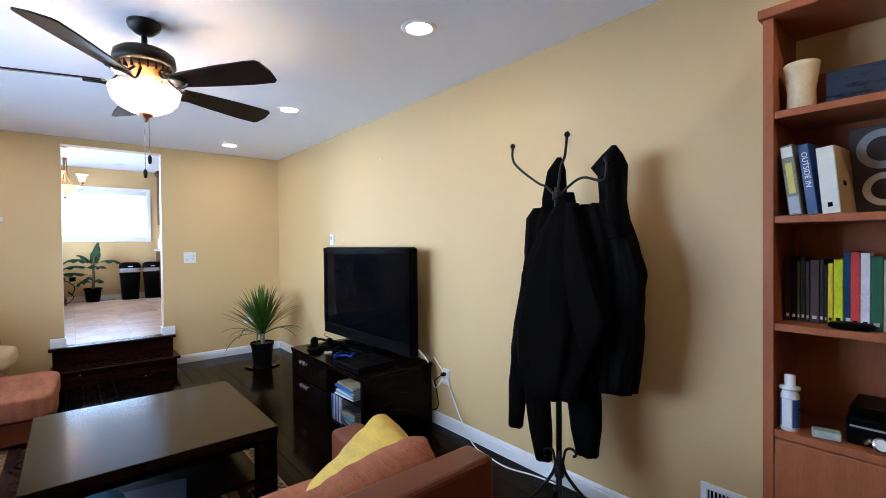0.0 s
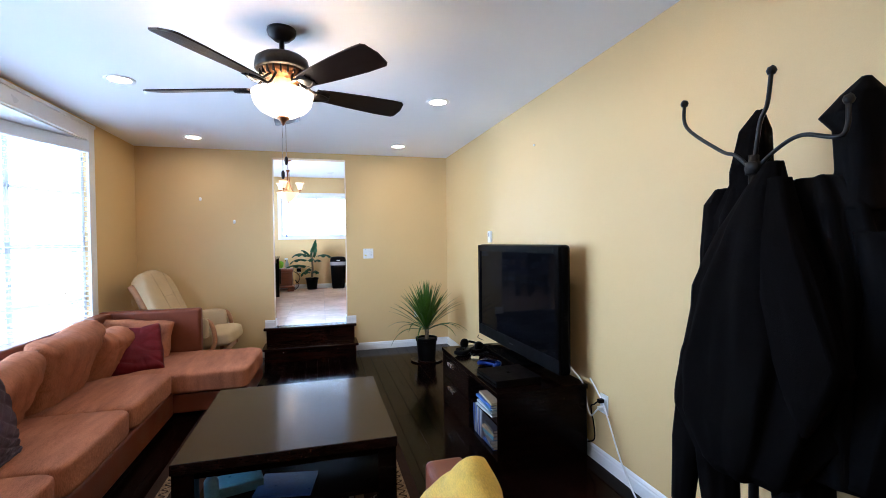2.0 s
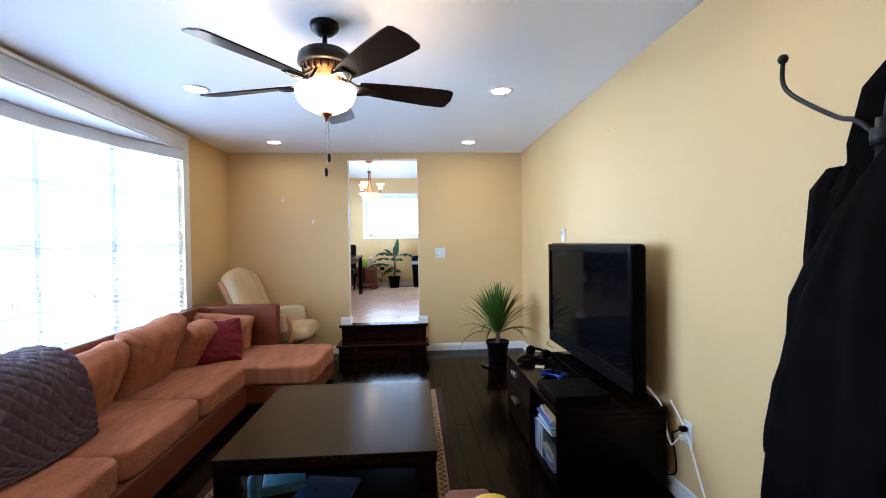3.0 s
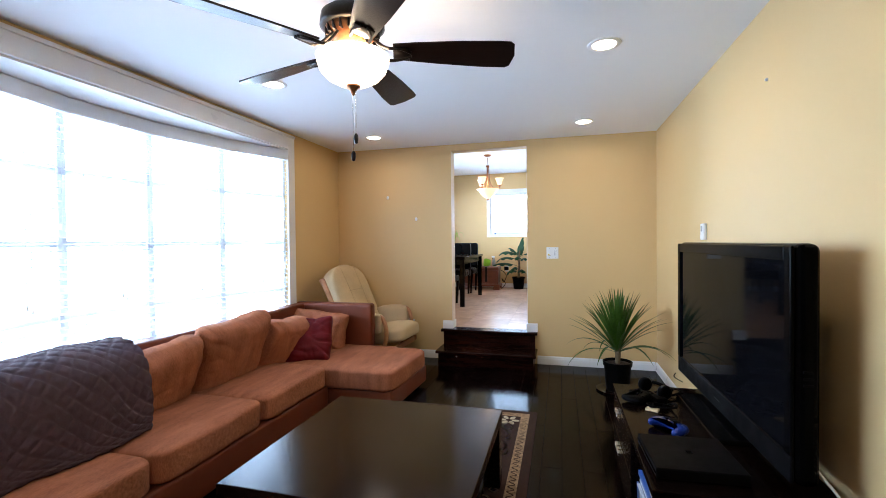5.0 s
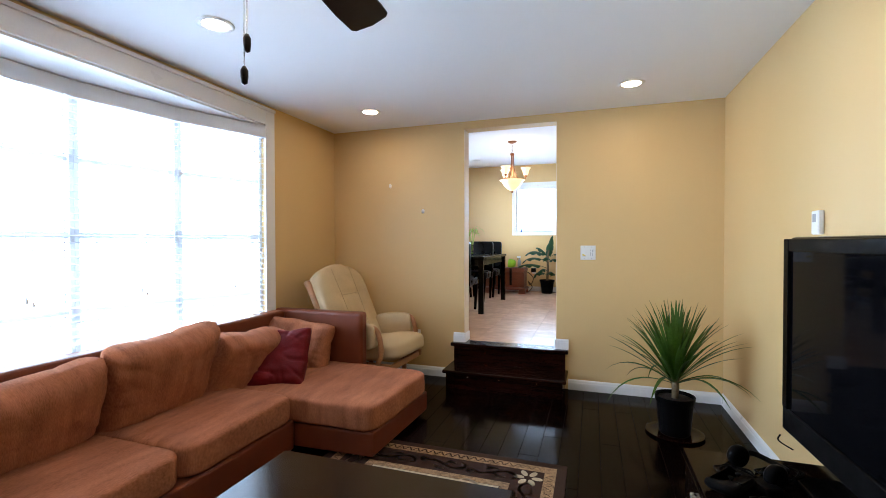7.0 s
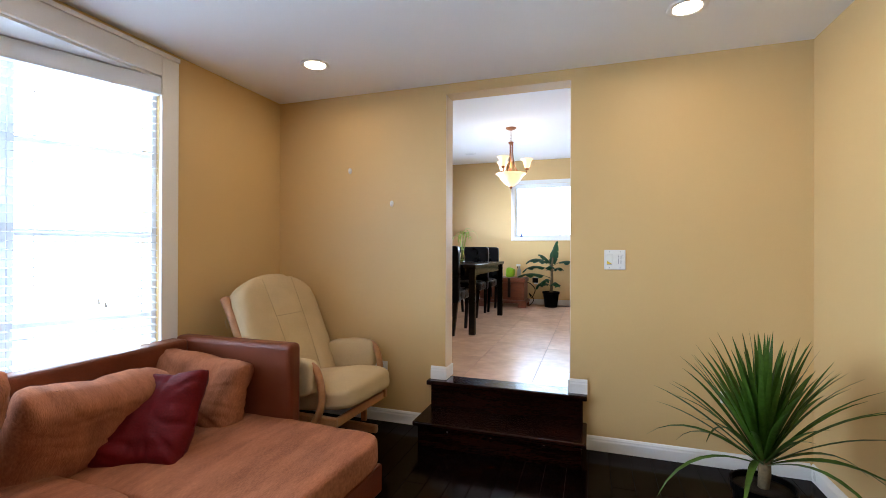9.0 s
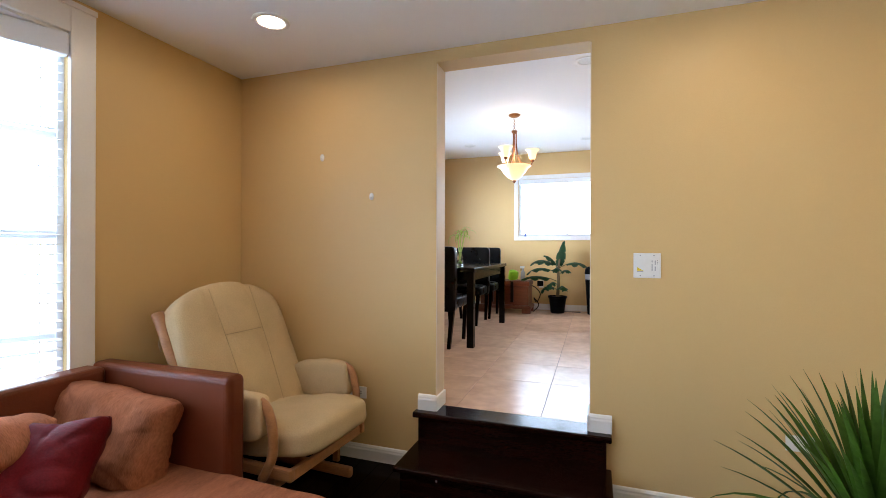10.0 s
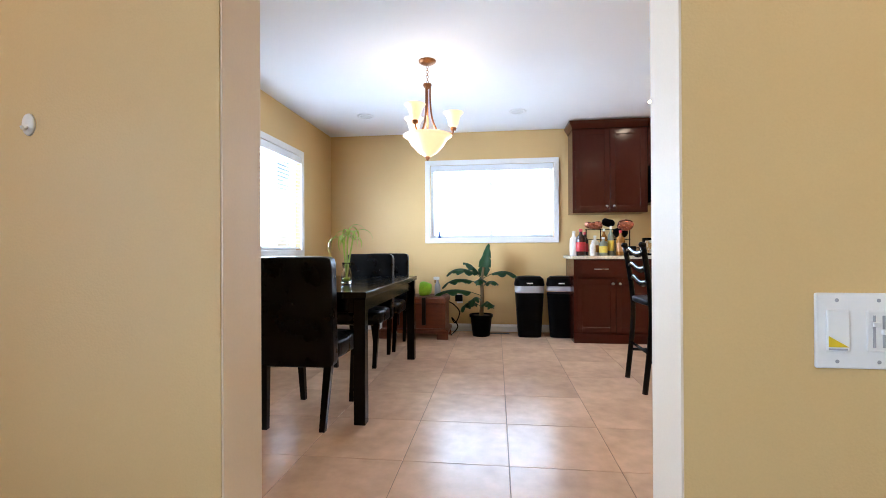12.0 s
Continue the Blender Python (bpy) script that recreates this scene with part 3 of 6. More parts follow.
for x, y, length in ((0.012, -0.004, 0.20), (-0.006, 0.006, 0.27)):
    ch = tube([(x, y, -0.47), (x, y, -0.49 - length + 0.03)], 0.0018, 6)
    chain = part("pull_chain", ch, M_SILVER, fan)
    part("pull_fob", revolve([(0.0, 0.0), (0.007, 0.004), (0.009, 0.02), (0.009, 0.034), (0.004, 0.044), (0, 0.045)], 14, m=pose(x, y, -0.49 - length)), M_BRONZE, chain, smooth=True)

# chandelier over the dining table
CH = (0.43, 9.2)
ch = thing("chandelier", pose(CH[0], CH[1], KH) @ Matrix.Scale(0.93, 4), "antique bronze chandelier with three lit amber glass shades", "chandelier")
part("canopy", revolve([(0.0, 0), (0.072, 0), (0.070, -0.01), (0.045, -0.026), (0.012, -0.034), (0, -0.035)], 28), M_COPPER, ch, smooth=True)
bm = bmesh.new()
for k in range(7):
    pts = [Vector((0.010 * math.cos(u), 0, 0.014 * math.sin(u))) for u in [2 * math.pi * j / 10 for j in range(11)]]
    mm = pose(0, 0, -0.048 - 0.021 * k, 0, 0, 90 * (k % 2))
    tube([mm @ p for p in pts], 0.0022, 5, bm)
part("chain", bm, M_COPPER, ch, smooth=True)
part("hub", revolve([(0, -0.188), (0.034, -0.192), (0.036, -0.205), (0.024, -0.222), (0.008, -0.235), (0.008, -0.60), (0, -0.6)], 20), M_COPPER, ch, smooth=True)
for a in (12, 132, 252):
    c, s = math.cos(radians(a)), math.sin(radians(a))
    prof = [(0.022, -0.215), (0.024, -0.36), (0.045, -0.50), (0.10, -0.60), (0.165, -0.625), (0.205, -0.60), (0.215, -0.565)]
    arm = part("arm", tube(smooth_path([(r * c, r * s, z) for r, z in prof], 5), 0.0075, 7), M_COPPER, ch, smooth=True)
    m = pose(0.215 * c, 0.215 * s, -0.565)
    part("cup", revolve([(0, -0.012), (0.022, -0.006), (0.026, 0.012), (0.018, 0.02), (0, 0.02)], 18, m=m), M_COPPER, arm, smooth=True)
    part("shade", revolve([(0.024, 0.018), (0.040, 0.04), (0.048, 0.08), (0.058, 0.11), (0.084, 0.142), (0.081, 0.143), (0.054, 0.112), (0.044, 0.08), (0.036, 0.042), (0.020, 0.022)], 24, m=m), M_SHADE, arm, "lit amber glass shade", smooth=True)
part("bowl", revolve([(0.0, -0.795), (0.03, -0.79), (0.08, -0.76), (0.135, -0.70), (0.165, -0.65), (0.205, -0.622), (0.200, -0.618), (0.158, -0.645), (0.128, -0.695), (0.075, -0.752), (0.0, -0.785)], 32), M_SHADE, ch, "lit amber glass bowl", smooth=True)
part("finial", revolve([(0, -0.785), (0.022, -0.796), (0.018, -0.812), (0.006, -0.826), (0, -0.83)], 16), M_COPPER, ch, smooth=True)
lamp("chandelier_bulb", "POINT", pose(CH[0], CH[1], KH - 0.51), 2, WARM, radius=0.06)

# ---------------- sectional sofa ----------------
sofa = thing("sectional_sofa", pose(0, 0, 0), "brown leather sectional sofa with tan fabric cushions and chaise", "sofa")
SY0 = 1.55
part("base", bx((-0.965, SY0, 0.035), (-0.155, 4.855, 0.218), 0.018, 3), M_LEATHER, sofa)
part("chaise_base", slab([(-0.965, 4.86), (0.352, 4.90), (0.388, 5.70), (-0.965, 5.70)], 0.035, 0.182, 0.012), M_LEATHER, sofa)
part("backrest", bx((-0.985, SY0, 0.215), (-0.86, 5.67, 0.735), 0.022, 3), M_LEATHER, sofa)
part("end_panel", bx((-0.985, 5.675, 0.10), (-0.15, 5.775, 0.745), 0.028, 4), M_LEATHER, sofa)
for x, y in ((-0.9, SY0 + 0.1), (-0.22, SY0 + 0.1), (-0.22, 4.5), (0.28, 4.97), (0.32, 5.6), (-0.9, 5.6)):
    part("foot", revolve([(0.022, 0.0), (0.028, 0.036), (0, 0.036)], 14, m=pose(x, y, 0)), M_BLACKWOOD, sofa)
edges = [SY0 + 0.02, 2.58, 3.33, 4.085, 4.85]
for k, (a, b) in enumerate(zip(edges, edges[1:])):
    bm = cushion(0.72, b - a - 0.008, 0.165, 9.0, 18, 0.12, 0.007, k)
    bmesh.ops.transform(bm, matrix=pose(-0.50, (a + b) / 2, 0.300), verts=bm.verts)
    part("seat_cushion", bm, M_FABRIC, sofa, smooth=True)
bm = cushion(1.26, 0.83, 0.165, 11.0, 24, 0.12, 0.008, 9)
for v in bm.verts:  # slanted front of the chaise
    t = (0.415 - v.co.y) / 0.83
    if v.co.x > 0:
        v.co.x -= v.co.x / 0.63 * 0.035 * t
bmesh.ops.transform(bm, matrix=pose(-0.222, 5.285, 0.264), verts=bm.verts)
part("chaise_cushion", bm, M_FABRIC, sofa, smooth=True)


def throw(name, w, h, t, m, mat, label, seed, wrinkle=0.02):
    return single(name, pillow(w, h, t, 38, seed, wrinkle), mat, m, label, "pillow", "sofa pillows", True)


# back pillows: x of the pillow runs along the sofa
throw("back_pillow", 0.52, 0.42, 0.20, pose(-0.67, 3.80, 0.55, 0, 0, 90) @ pose(0, 0, 0, 24, -6, 0), M_FABRIC, "tan fabric back pillow leaning on the leather sofa", 2, 0.018)
throw("back_pillow", 0.62, 0.47, 0.22, pose(-0.66, 4.37, 0.585, 0, 0, 87) @ pose(0, 0, 0, 22, -5, 0), M_FABRIC, "plump tan fabric back pillow leaning on the sofa", 1, 0.018)
throw("back_pillow", 0.62, 0.42, 0.24, pose(-0.67, 4.99, 0.505, 0, 0, 92) @ pose(0, 0, 0, 27, 5, 0), M_FABRIC, "slumped tan fabric back pillow near the sofa corner", 3, 0.021)
throw("back_pillow", 0.60, 0.38, 0.20, pose(-0.66, 5.55, 0.50, 0, 0, 2) @ pose(0, 0, 0, -14, 7, 0), M_FABRIC, "tan fabric pillow slumped against the leather end panel", 4, 0.023)
throw("back_pillow", 0.62, 0.44, 0.24, pose(-0.665, 2.35, 0.58, 0, 0, 90) @ pose(0, 0, 0, 22, 0, 0), M_FABRIC, "tan fabric back pillow at the sofa's near end", 6, 0.018)
throw("throw_pillow", 0.38, 0.45, 0.16, pose(-0.51, 5.165, 0.480, 0, 0, 24) @ pose(0, 0, 0, -40, -2, 0), M_RED, "dark red satin throw pillow on the chaise", 5, 0.027)

# grey quilted blanket draped over the backrest
bm = bmesh.new()
path = smooth_path([(-0.98, 0, 0.62), (-0.972, 0, 0.755), (-0.90, 0, 0.80), (-0.78, 0, 0.815), (-0.65, 0, 0.80), (-0.545, 0, 0.735), (-0.485, 0, 0.64), (-0.45, 0, 0.54), (-0.43, 0, 0.465), (-0.415, 0, 0.42), (-0.40, 0, 0.398)], 14)
n = 130
top, low = [], []
for j in range(n + 1):
    y = 2.78 + 0.87 * j / n
    ra, rb = [], []
    for i, p in enumerate(path):
        u = i / (len(path) - 1)
        yy = y + 0.055 * (1 - u) - 0.13 * u + 0.006 * math.sin(u * 5 + 1) + (0.010 * noise.noise(Vector((u * 4, y * 3, 3))))
        q = Vector((p.x + (0.05 * noise.noise(Vector((y * 3.1, 1, 0))) * u), yy, p.z))
        fold = 0.024 * noise.noise(Vector((u * 3.0, y * 5.0, 7))) + 0.006 * math.sin(y * 17 + u * 4)
        a = u * 12 + y * 13 + 0.5 * noise.noise(Vector((u * 5, y * 6, 2)))
        b = u * 12 - y * 13 + 0.5 * noise.noise(Vector((u * 5, y * 6, 5)))
        quilt = 0.009 * min(1.0, 4.0 * min(abs(a % 1 - 0.5), abs(b % 1 - 0.5)) + 0.1)
        q.z += max(-0.01, fold * (0.4 + 0.6 * u)) + quilt
        q.x += quilt * 0.8
        ra.append(bm.verts.new(q))
        rb.append(bm.verts.new(q - Vector((0.008, 0, 0.012))))
    top.append(ra)
    low.append(rb)
for grid in (top, low):
    for a, b in zip(grid, grid[1:]):
        for k in range(len(a) - 1):
            bm.faces.new((a[k], a[k + 1], b[k + 1], b[k]))
rim_a = top[0] + [r[-1] for r in top[1:]] + top[-1][-2::-1] + [r[0] for r in top[-2:0:-1]]
rim_b = low[0] + [r[-1] for r in low[1:]] + low[-1][-2::-1] + [r[0] for r in low[-2:0:-1]]
for k in range(len(rim_a)):
    k2 = (k + 1) % len(rim_a)
    bm.faces.new((rim_a[k], rim_a[k2], rim_b[k2], rim_b[k]))
single("blanket", bm, M_GREYQUILT, pose(0, 0, 0), "grey diamond-quilted blanket thrown over the sofa back", "blanket", smooth=True)

# second sofa, its back to the start of the walk
love = thing("loveseat", pose(0.75, 1.72, 0), "brown leather loveseat with tan fabric cushions", "sofa")
part("base", bx((-0.62, 0.03, 0.045), (0.535, 0.80, 0.285), 0.02, 3), M_LEATHER, love)
part("backrest", bx((-0.62, 0.02, 0.285), (0.68, 0.135, 0.722), 0.016, 3), M_LEATHER, love)
part("armrest", bx((0.54, 0.14, 0.045), (0.68, 0.815, 0.587), 0.022, 4), M_LEATHER, love)
for x, y in ((-0.55, 0.05), (0.55, 0.05), (-0.55, 0.72), (0.55, 0.72)):
    part("foot", revolve([(0.022, 0.0), (0.028, 0.05), (0, 0.05)], 14, m=pose(x, y, 0)), M_BLACKWOOD, love)
for k, x in enumerate((-0.31, 0.24)):
    bm = cushion(0.57, 0.64, 0.17, 7.0, 14, 0.1, 0.006, 20 + k)
    bmesh.ops.transform(bm, matrix=pose(x, 0.465, 0.365), verts=bm.verts)
    part("seat_cushion", bm, M_FABRIC, love, smooth=True)
throw("back_pillow", 0.62, 0.47, 0.22, pose(1.085, 1.985, 0.465, 0, 0, 0) @ pose(0, 0, 0, 10, -12, 0), M_FABRIC, "tan fabric back pillow on the leather loveseat", 7)
throw("back_pillow", 0.56, 0.42, 0.22, pose(0.46, 1.985, 0.57, 0, 0, 0) @ pose(0, 0, 0, 12, 0, 0), M_FABRIC, "tan fabric back pillow on the loveseat", 8)
throw("throw_pillow", 0.45, 0.45, 0.17, pose(1.255, 2.16, 0.50, 0, 0, 84) @ pose(0, 0, 0, 50, -6, 0), M_YELLOW, "yellow velvet throw pillow leaning on the loveseat arm", 9, 0.016)

# ---------------- coffee table ----------------
ct = thing("coffee_table", pose(0.805, 3.675, 0), "low square espresso wood coffee table with a lower shelf", "coffee table")
part("tabletop", bx((-0.495, -0.51, 0.352), (0.495, 0.505, 0.402), 0.004), M_TABLETOP, ct, "scuffed espresso wood tabletop")
for x in (-0.445, 0.445):
    for y in (-0.46, 0.455):
        part("leg", bx((x - 0.045, y - 0.045, 0.01), (x + 0.045, y + 0.045, 0.351), 0.004), M_ESPRESSO, ct)
part("shelf", bx((-0.44, -0.455, 0.11), (0.44, 0.45, 0.135), 0.004), M_ESPRESSO, ct)
for y in (-0.44, 0.42):
    part("apron", bx((-0.40, y, 0.295), (0.40, y + 0.018, 0.351)), M_ESPRESSO, ct)

# ---------------- television and its stand ----------------
tv = thing("television", pose(2.357, 4.14, 0.505, 0, 0, 91), "large black flat television with a glossy dark screen", "television")
# x runs along the screen, y out of it
part("cabinet", bx((-0.69, -0.075, 0.0), (0.69, 0.0, 0.815), 0.026, 3), M_PLASTIC, tv)
fr = bmesh.new()
W, HH = 0.69, 0.815
box(fr, (-W + 0.008, 0.0, 0.10), (-W + 0.055, 0.014, HH - 0.008), 0.005)
box(fr, (W - 0.055, 0.0, 0.10), (W - 0.008, 0.014, HH - 0.008), 0.005)
box(fr, (-W + 0.055, 0.0, HH - 0.06), (W - 0.055, 0.014, HH - 0.008), 0.005)
part("bezel", fr, M_PLASTIC, tv)
part("speaker_bar", bx((-W + 0.008, 0.0, 0.008), (W - 0.008, 0.012, 0.10), 0.005), M_MATTE, tv)
part("screen", bx((-W + 0.052, 0.0005, 0.102), (W - 0.052, 0.004, HH - 0.058)), M_SCREEN, tv)
part("foot", bx((-0.30, -0.10, -0.04), (0.30, 0.12, -0.018), 0.006), M_PLASTIC, tv)
part("neck", bx((-0.12, -0.06, -0.02), (0.12, -0.03, 0.03), 0.004), M_PLASTIC, tv)
for k in range(3):
    part("button", bx((-W - 0.003, -0.05, 0.34 + 0.022 * k), (-W + 0.001, -0.02, 0.348 + 0.022 * k), 0.001, 1), M_MATTE, tv)
part("maker_badge", bx((-0.035, 0.0125, 0.052), (0.035, 0.0133, 0.058)), M_BRONZE, tv)

stand = thing("tv_stand", pose(2.22, 4.0, 0), "low black media stand with drawers and open shelves", "tv stand")
# the front faces -x
part("top", bx((-0.30, -0.60, 0.435), (0.30, 0.60, 0.465), 0.003), M_ESPRESSO, stand)
part("bottom", bx((-0.29, -0.59, 0.03), (0.29, 0.59, 0.055)), M_ESPRESSO, stand)
part("end_panel", bx((-0.29, -0.60, 0.0), (0.29, -0.575, 0.434)), M_ESPRESSO, stand)
part("end_panel", bx((-0.29, 0.575, 0.0), (0.29, 0.60, 0.434)), M_ESPRESSO, stand)
part("divider", bx((-0.28, -0.105, 0.056), (0.28, -0.085, 0.434)), M_ESPRESSO, stand)
part("back_panel", bx((0.281, -0.574, 0.056), (0.289, 0.574, 0.434)), M_ESPRESSO, stand)
for z0 in (0.06, 0.25):
    d = part("drawer", bx((-0.297, -0.08, z0), (-0.275, 0.572, z0 + 0.175), 0.003), M_ESPRESSO, stand)
    part("handle", bx((-0.312, 0.245, z0 + 0.118), (-0.297, 0.395, z0 + 0.140), 0.003), M_SILVER, d, "flat brushed steel bar handle")
part("shelf", bx((-0.27, -0.574, 0.245), (0.275, -0.106, 0.26)), M_ESPRESSO, stand)


# ---------------- things on the media stand ----------------
box_ = thing("game_console", pose(2.095, 3.635, 0.466, 0, 0, 3), "flat matte black game console lying on the media stand", "console")
part("body", bx((-0.155, -0.15, 0.003), (0.155, 0.15, 0.043), 0.004), M_MATTE, box_)
part("disc_slot_ridge", bx((-0.158, -0.145, 0.020), (-0.152, 0.145, 0.026), 0.001, 1), M_PLASTIC, box_)
part("logo_mark", bx((-0.01, -0.012, 0.0432), (0.01, 0.012, 0.0437)), M_PLASTIC, box_)


def gamepad(m, mat, label):
    ob = thing("game_controller", m, label, "controller")
    half = [(0.030, 0.0), (0.034, 0.030), (0.032, 0.055), (0.018, 0.075), (-0.010, 0.084), (-0.045, 0.083), (-0.068, 0.074), (-0.072, 0.062), (-0.058, 0.052), (-0.036, 0.044), (-0.026, 0.030), (-0.024, 0.0)]
    bm = slab(half + [(x, -y) for x, y in half[-2:0:-1]], 0.006, 0.040, 0.014)
    part("shell", bm, mat, ob, smooth=True)
    for y in (-0.022, 0.022):
        part("thumbstick", revolve([(0.004, 0.0), (0.004, 0.008), (0.009, 0.010), (0.008, 0.014), (0, 0.0135)], 14, m=pose(-0.008, y, 0.037)), M_MATTE, ob, smooth=True)
    for k in range(4):
        a = k * math.pi / 2
        part("button", revolve([(0.004, 0), (0.004, 0.004), (0, 0.005)], 10, m=pose(0.012 + 0.010 * math.cos(a), 0.045 + 0.010 * math.sin(a), 0.036)), M_MATTE, ob)
    part("touch_pad", bx((0.004, -0.024, 0.037), (0.026, 0.024, 0.0415), 0.001, 1), M_MATTE, ob)
    return ob


gamepad(pose(2.105, 3.95, 0.466, 0, 0, 35), M_BLUE, "glossy blue wireless game controller on the stand")
gamepad(pose(2.03, 4.30, 0.466, 0, 0, -40), M_MATTE, "black game controller lying on the media stand")
hp = thing("headset", pose(2.12, 4.42, 0.466, 0, 0, 30), "black over-ear headset lying on the media stand", "headset")
part("headband", tube(smooth_path([(0.0, -0.075, 0.03), (0.05, -0.07, 0.05), (0.09, 0.0, 0.035), (0.05, 0.07, 0.05), (0.0, 0.075, 0.03)], 5), 0.010, 8), M_MATTE, hp, smooth=True)
for y in (-0.075, 0.075):
    part("ear_cup", revolve([(0, -0.018), (0.034, -0.018), (0.040, -0.008), (0.040, 0.010), (0.030, 0.018), (0, 0.012)], 22, m=pose(0, y, 0.041, 90, 0, 0)), M_MATTE, hp, smooth=True)
part("microphone_boom", tube(smooth_path([(0.0, 0.085, 0.03), (-0.05, 0.08, 0.014), (-0.10, 0.05, 0.012)], 4), 0.003, 6), M_MATTE, hp, smooth=True)
random.seed(4)
for k in range(3):
    cx, cy = (2.06, 2.12, 2.20)[k], (4.40, 4.22, 4.44)[k]
    pts = []
    for j in range(22):
        a = j * 0.9 + k
        r = 0.035 + 0.025 * random.random()
        pts.append((cx + r * math.cos(a) * 1.3, cy + r * math.sin(a), 0.470 + 0.0035 * (j % 7) + 0.006 * random.random()))
    single("coiled_cable", tube(smooth_path(pts, 3), 0.0035, 6), M_MATTE, pose(0, 0, 0), "tangled black cable heap on the media stand", "cable", "cable heaps", True)
single("adapter", bx((-0.03, -0.045, 0.0), (0.03, 0.045, 0.028), 0.006), M_MATTE, pose(2.12, 4.33, 0.466, 0, 0, 20), "small black power adapter on the media stand", "adapter")
single("card", bx((-0.03, -0.02, 0.0), (0.03, 0.02, 0.012), 0.002), M_CREAM, pose(2.065, 4.18, 0.466, 0, 0, -25), "small tan cardboard piece on the media stand", "card")

# magazines and cases in the open shelves
COVERS = [material("cover_%s" % n, c, 0.35, vary=0.25, scale=18, fine=90, bump=0.03) for n, c in (("blue", (0.04, 0.10, 0.34)), ("white", (0.62, 0.62, 0.60)), ("grey", (0.22, 0.22, 0.24)), ("cyan", (0.10, 0.27, 0.36)), ("tan", (0.40, 0.28, 0.16)), ("dark", (0.03, 0.03, 0.04)))]
M_PAPER = material("paper", (0.62, 0.58, 0.50), 0.8, vary=0.12, scale=40, fine=200, bump=0.15)


def volume(name, m, t, d, h, mat, label, category, group):
    """A bound volume standing on z = 0 of m: thickness t along y, depth d behind x = 0 (the spine), height h."""
    ob = thing(name, m, label, category, group)
    bm = bmesh.new()
    box(bm, (0, -t / 2, 0), (0.003, t / 2, h), 0.001, 1)
    box(bm, (0.003, -t / 2, 0), (d, -t / 2 + 0.002, h))
    box(bm, (0.003, t / 2 - 0.002, 0), (d, t / 2, h))
    part("cover", bm, mat, ob)
    part("pages", bx((0.003, -t / 2 + 0.002, 0.003), (d - 0.004, t / 2 - 0.002, h - 0.003)), M_PAPER, ob)
    return ob


random.seed(7)
y = 3.885
while y > 3.74:
    t = random.uniform(0.012, 0.02)
    volume("disc_case", pose(1.95, y, 0.056, 0, random.uniform(-2, 2), 0), t, 0.135, 0.185, random.choice(COVERS[:4]), "plastic disc case standing in the media stand", "disc case", "disc cases")
    y -= t + 0.002
z = 0.057
for k in range(6):
    t = random.uniform(0.014, 0.024)
    volume("disc_case", pose(1.945 + random.uniform(0, 0.02), 3.64, z + t / 2, 0, 0, random.uniform(-9, 9)) @ pose(0, 0.09, 0, 90, 0, 0), t, 0.135, 0.17, COVERS[k % 6], "plastic disc case stacked flat in the media stand", "disc case", "disc cases")
    z += t + 0.001
z = 0.261
for k in range(7):
    t = random.uniform(0.008, 0.016)
    volume("magazine", pose(1.94 + random.uniform(0, 0.02), 3.69, z + t / 2, 0, 0, random.uniform(-7, 7)) @ pose(0, 0.125, 0, 90, 0, 0), t, 0.20, 0.25, COVERS[(1, 2, 1, 3, 1, 0, 4)[k]], "glossy magazine stacked in the media stand", "magazine", "magazines")
    z += t + 0.001

# wall sockets, switches, thermostat


def plate(m, w, h, label, category):
    ob = thing({"outlet": "wall_outlet", "switch": "light_switch"}[category], m, label, category)
    part("plate", bx((-w / 2, -0.007, -h / 2), (w / 2, 0.0, h / 2), 0.003), M_WHITE, ob)
    return ob


def outlet(m, label):
    ob = plate(m, 0.072, 0.116, label, "outlet")
    for z in (-0.022, 0.022):
        s = part("socket", bx((-0.017, -0.0095, z - 0.014), (0.017, -0.006, z + 0.014), 0.003), M_WHITE, ob)
        for x in (-0.006, 0.006):
            part("slot", bx((x - 0.0012, -0.0102, z - 0.004), (x + 0.0012, -0.0094, z + 0.006)), M_MATTE, s)
    return ob


outlet(pose(X1, 3.29, 0.375, 0, 0, -90), "white wall outlet with two plugs behind the television")
outlet(pose(2.168, Y1, 0.411, 0, 90, 0), "white wall outlet behind the spiky plant")
outlet(pose(-0.09, Y1, 0.405, 0, 90, 0), "white wall outlet beside the glider chair")
for dz, mat, name in ((0.022, M_MATTE, "black"), (-0.022, M_WHITE, "white")):
    single("plug", bx((-0.035, -0.014, -0.012), (0.0, 0.014, 0.012), 0.005), mat, pose(X1 - 0.0105, 3.29, 0.375 + dz), name + " plug pushed into the wall outlet", "plug")

sw = plate(pose(1.5325, Y1, 1.207), 0.125, 0.124, "white double switch plate with a rocker and dimmer", "switch")
part("rocker", bx((-0.048, -0.0105, -0.034), (-0.014, -0.006, 0.034), 0.002), M_WHITE, sw)
M_STICK = material("yellow_sticker", (0.75, 0.55, 0.02), 0.5, bump=0.0)
part("sticker", slab([(-0.046, -0.008), (-0.016, -0.026), (-0.046, -0.026)], 0, 0.0006, m=pose(0, -0.0106, 0, 90, 0, 0)), M_STICK, sw, "yellow triangular warning sticker")
part("sticker", bx((-0.046, -0.0112, -0.031), (-0.018, -0.0106, -0.028)), M_GREYP, sw)
part("dimmer_panel", bx((0.012, -0.0095, -0.034), (0.050, -0.006, 0.034), 0.002), M_WHITE, sw)
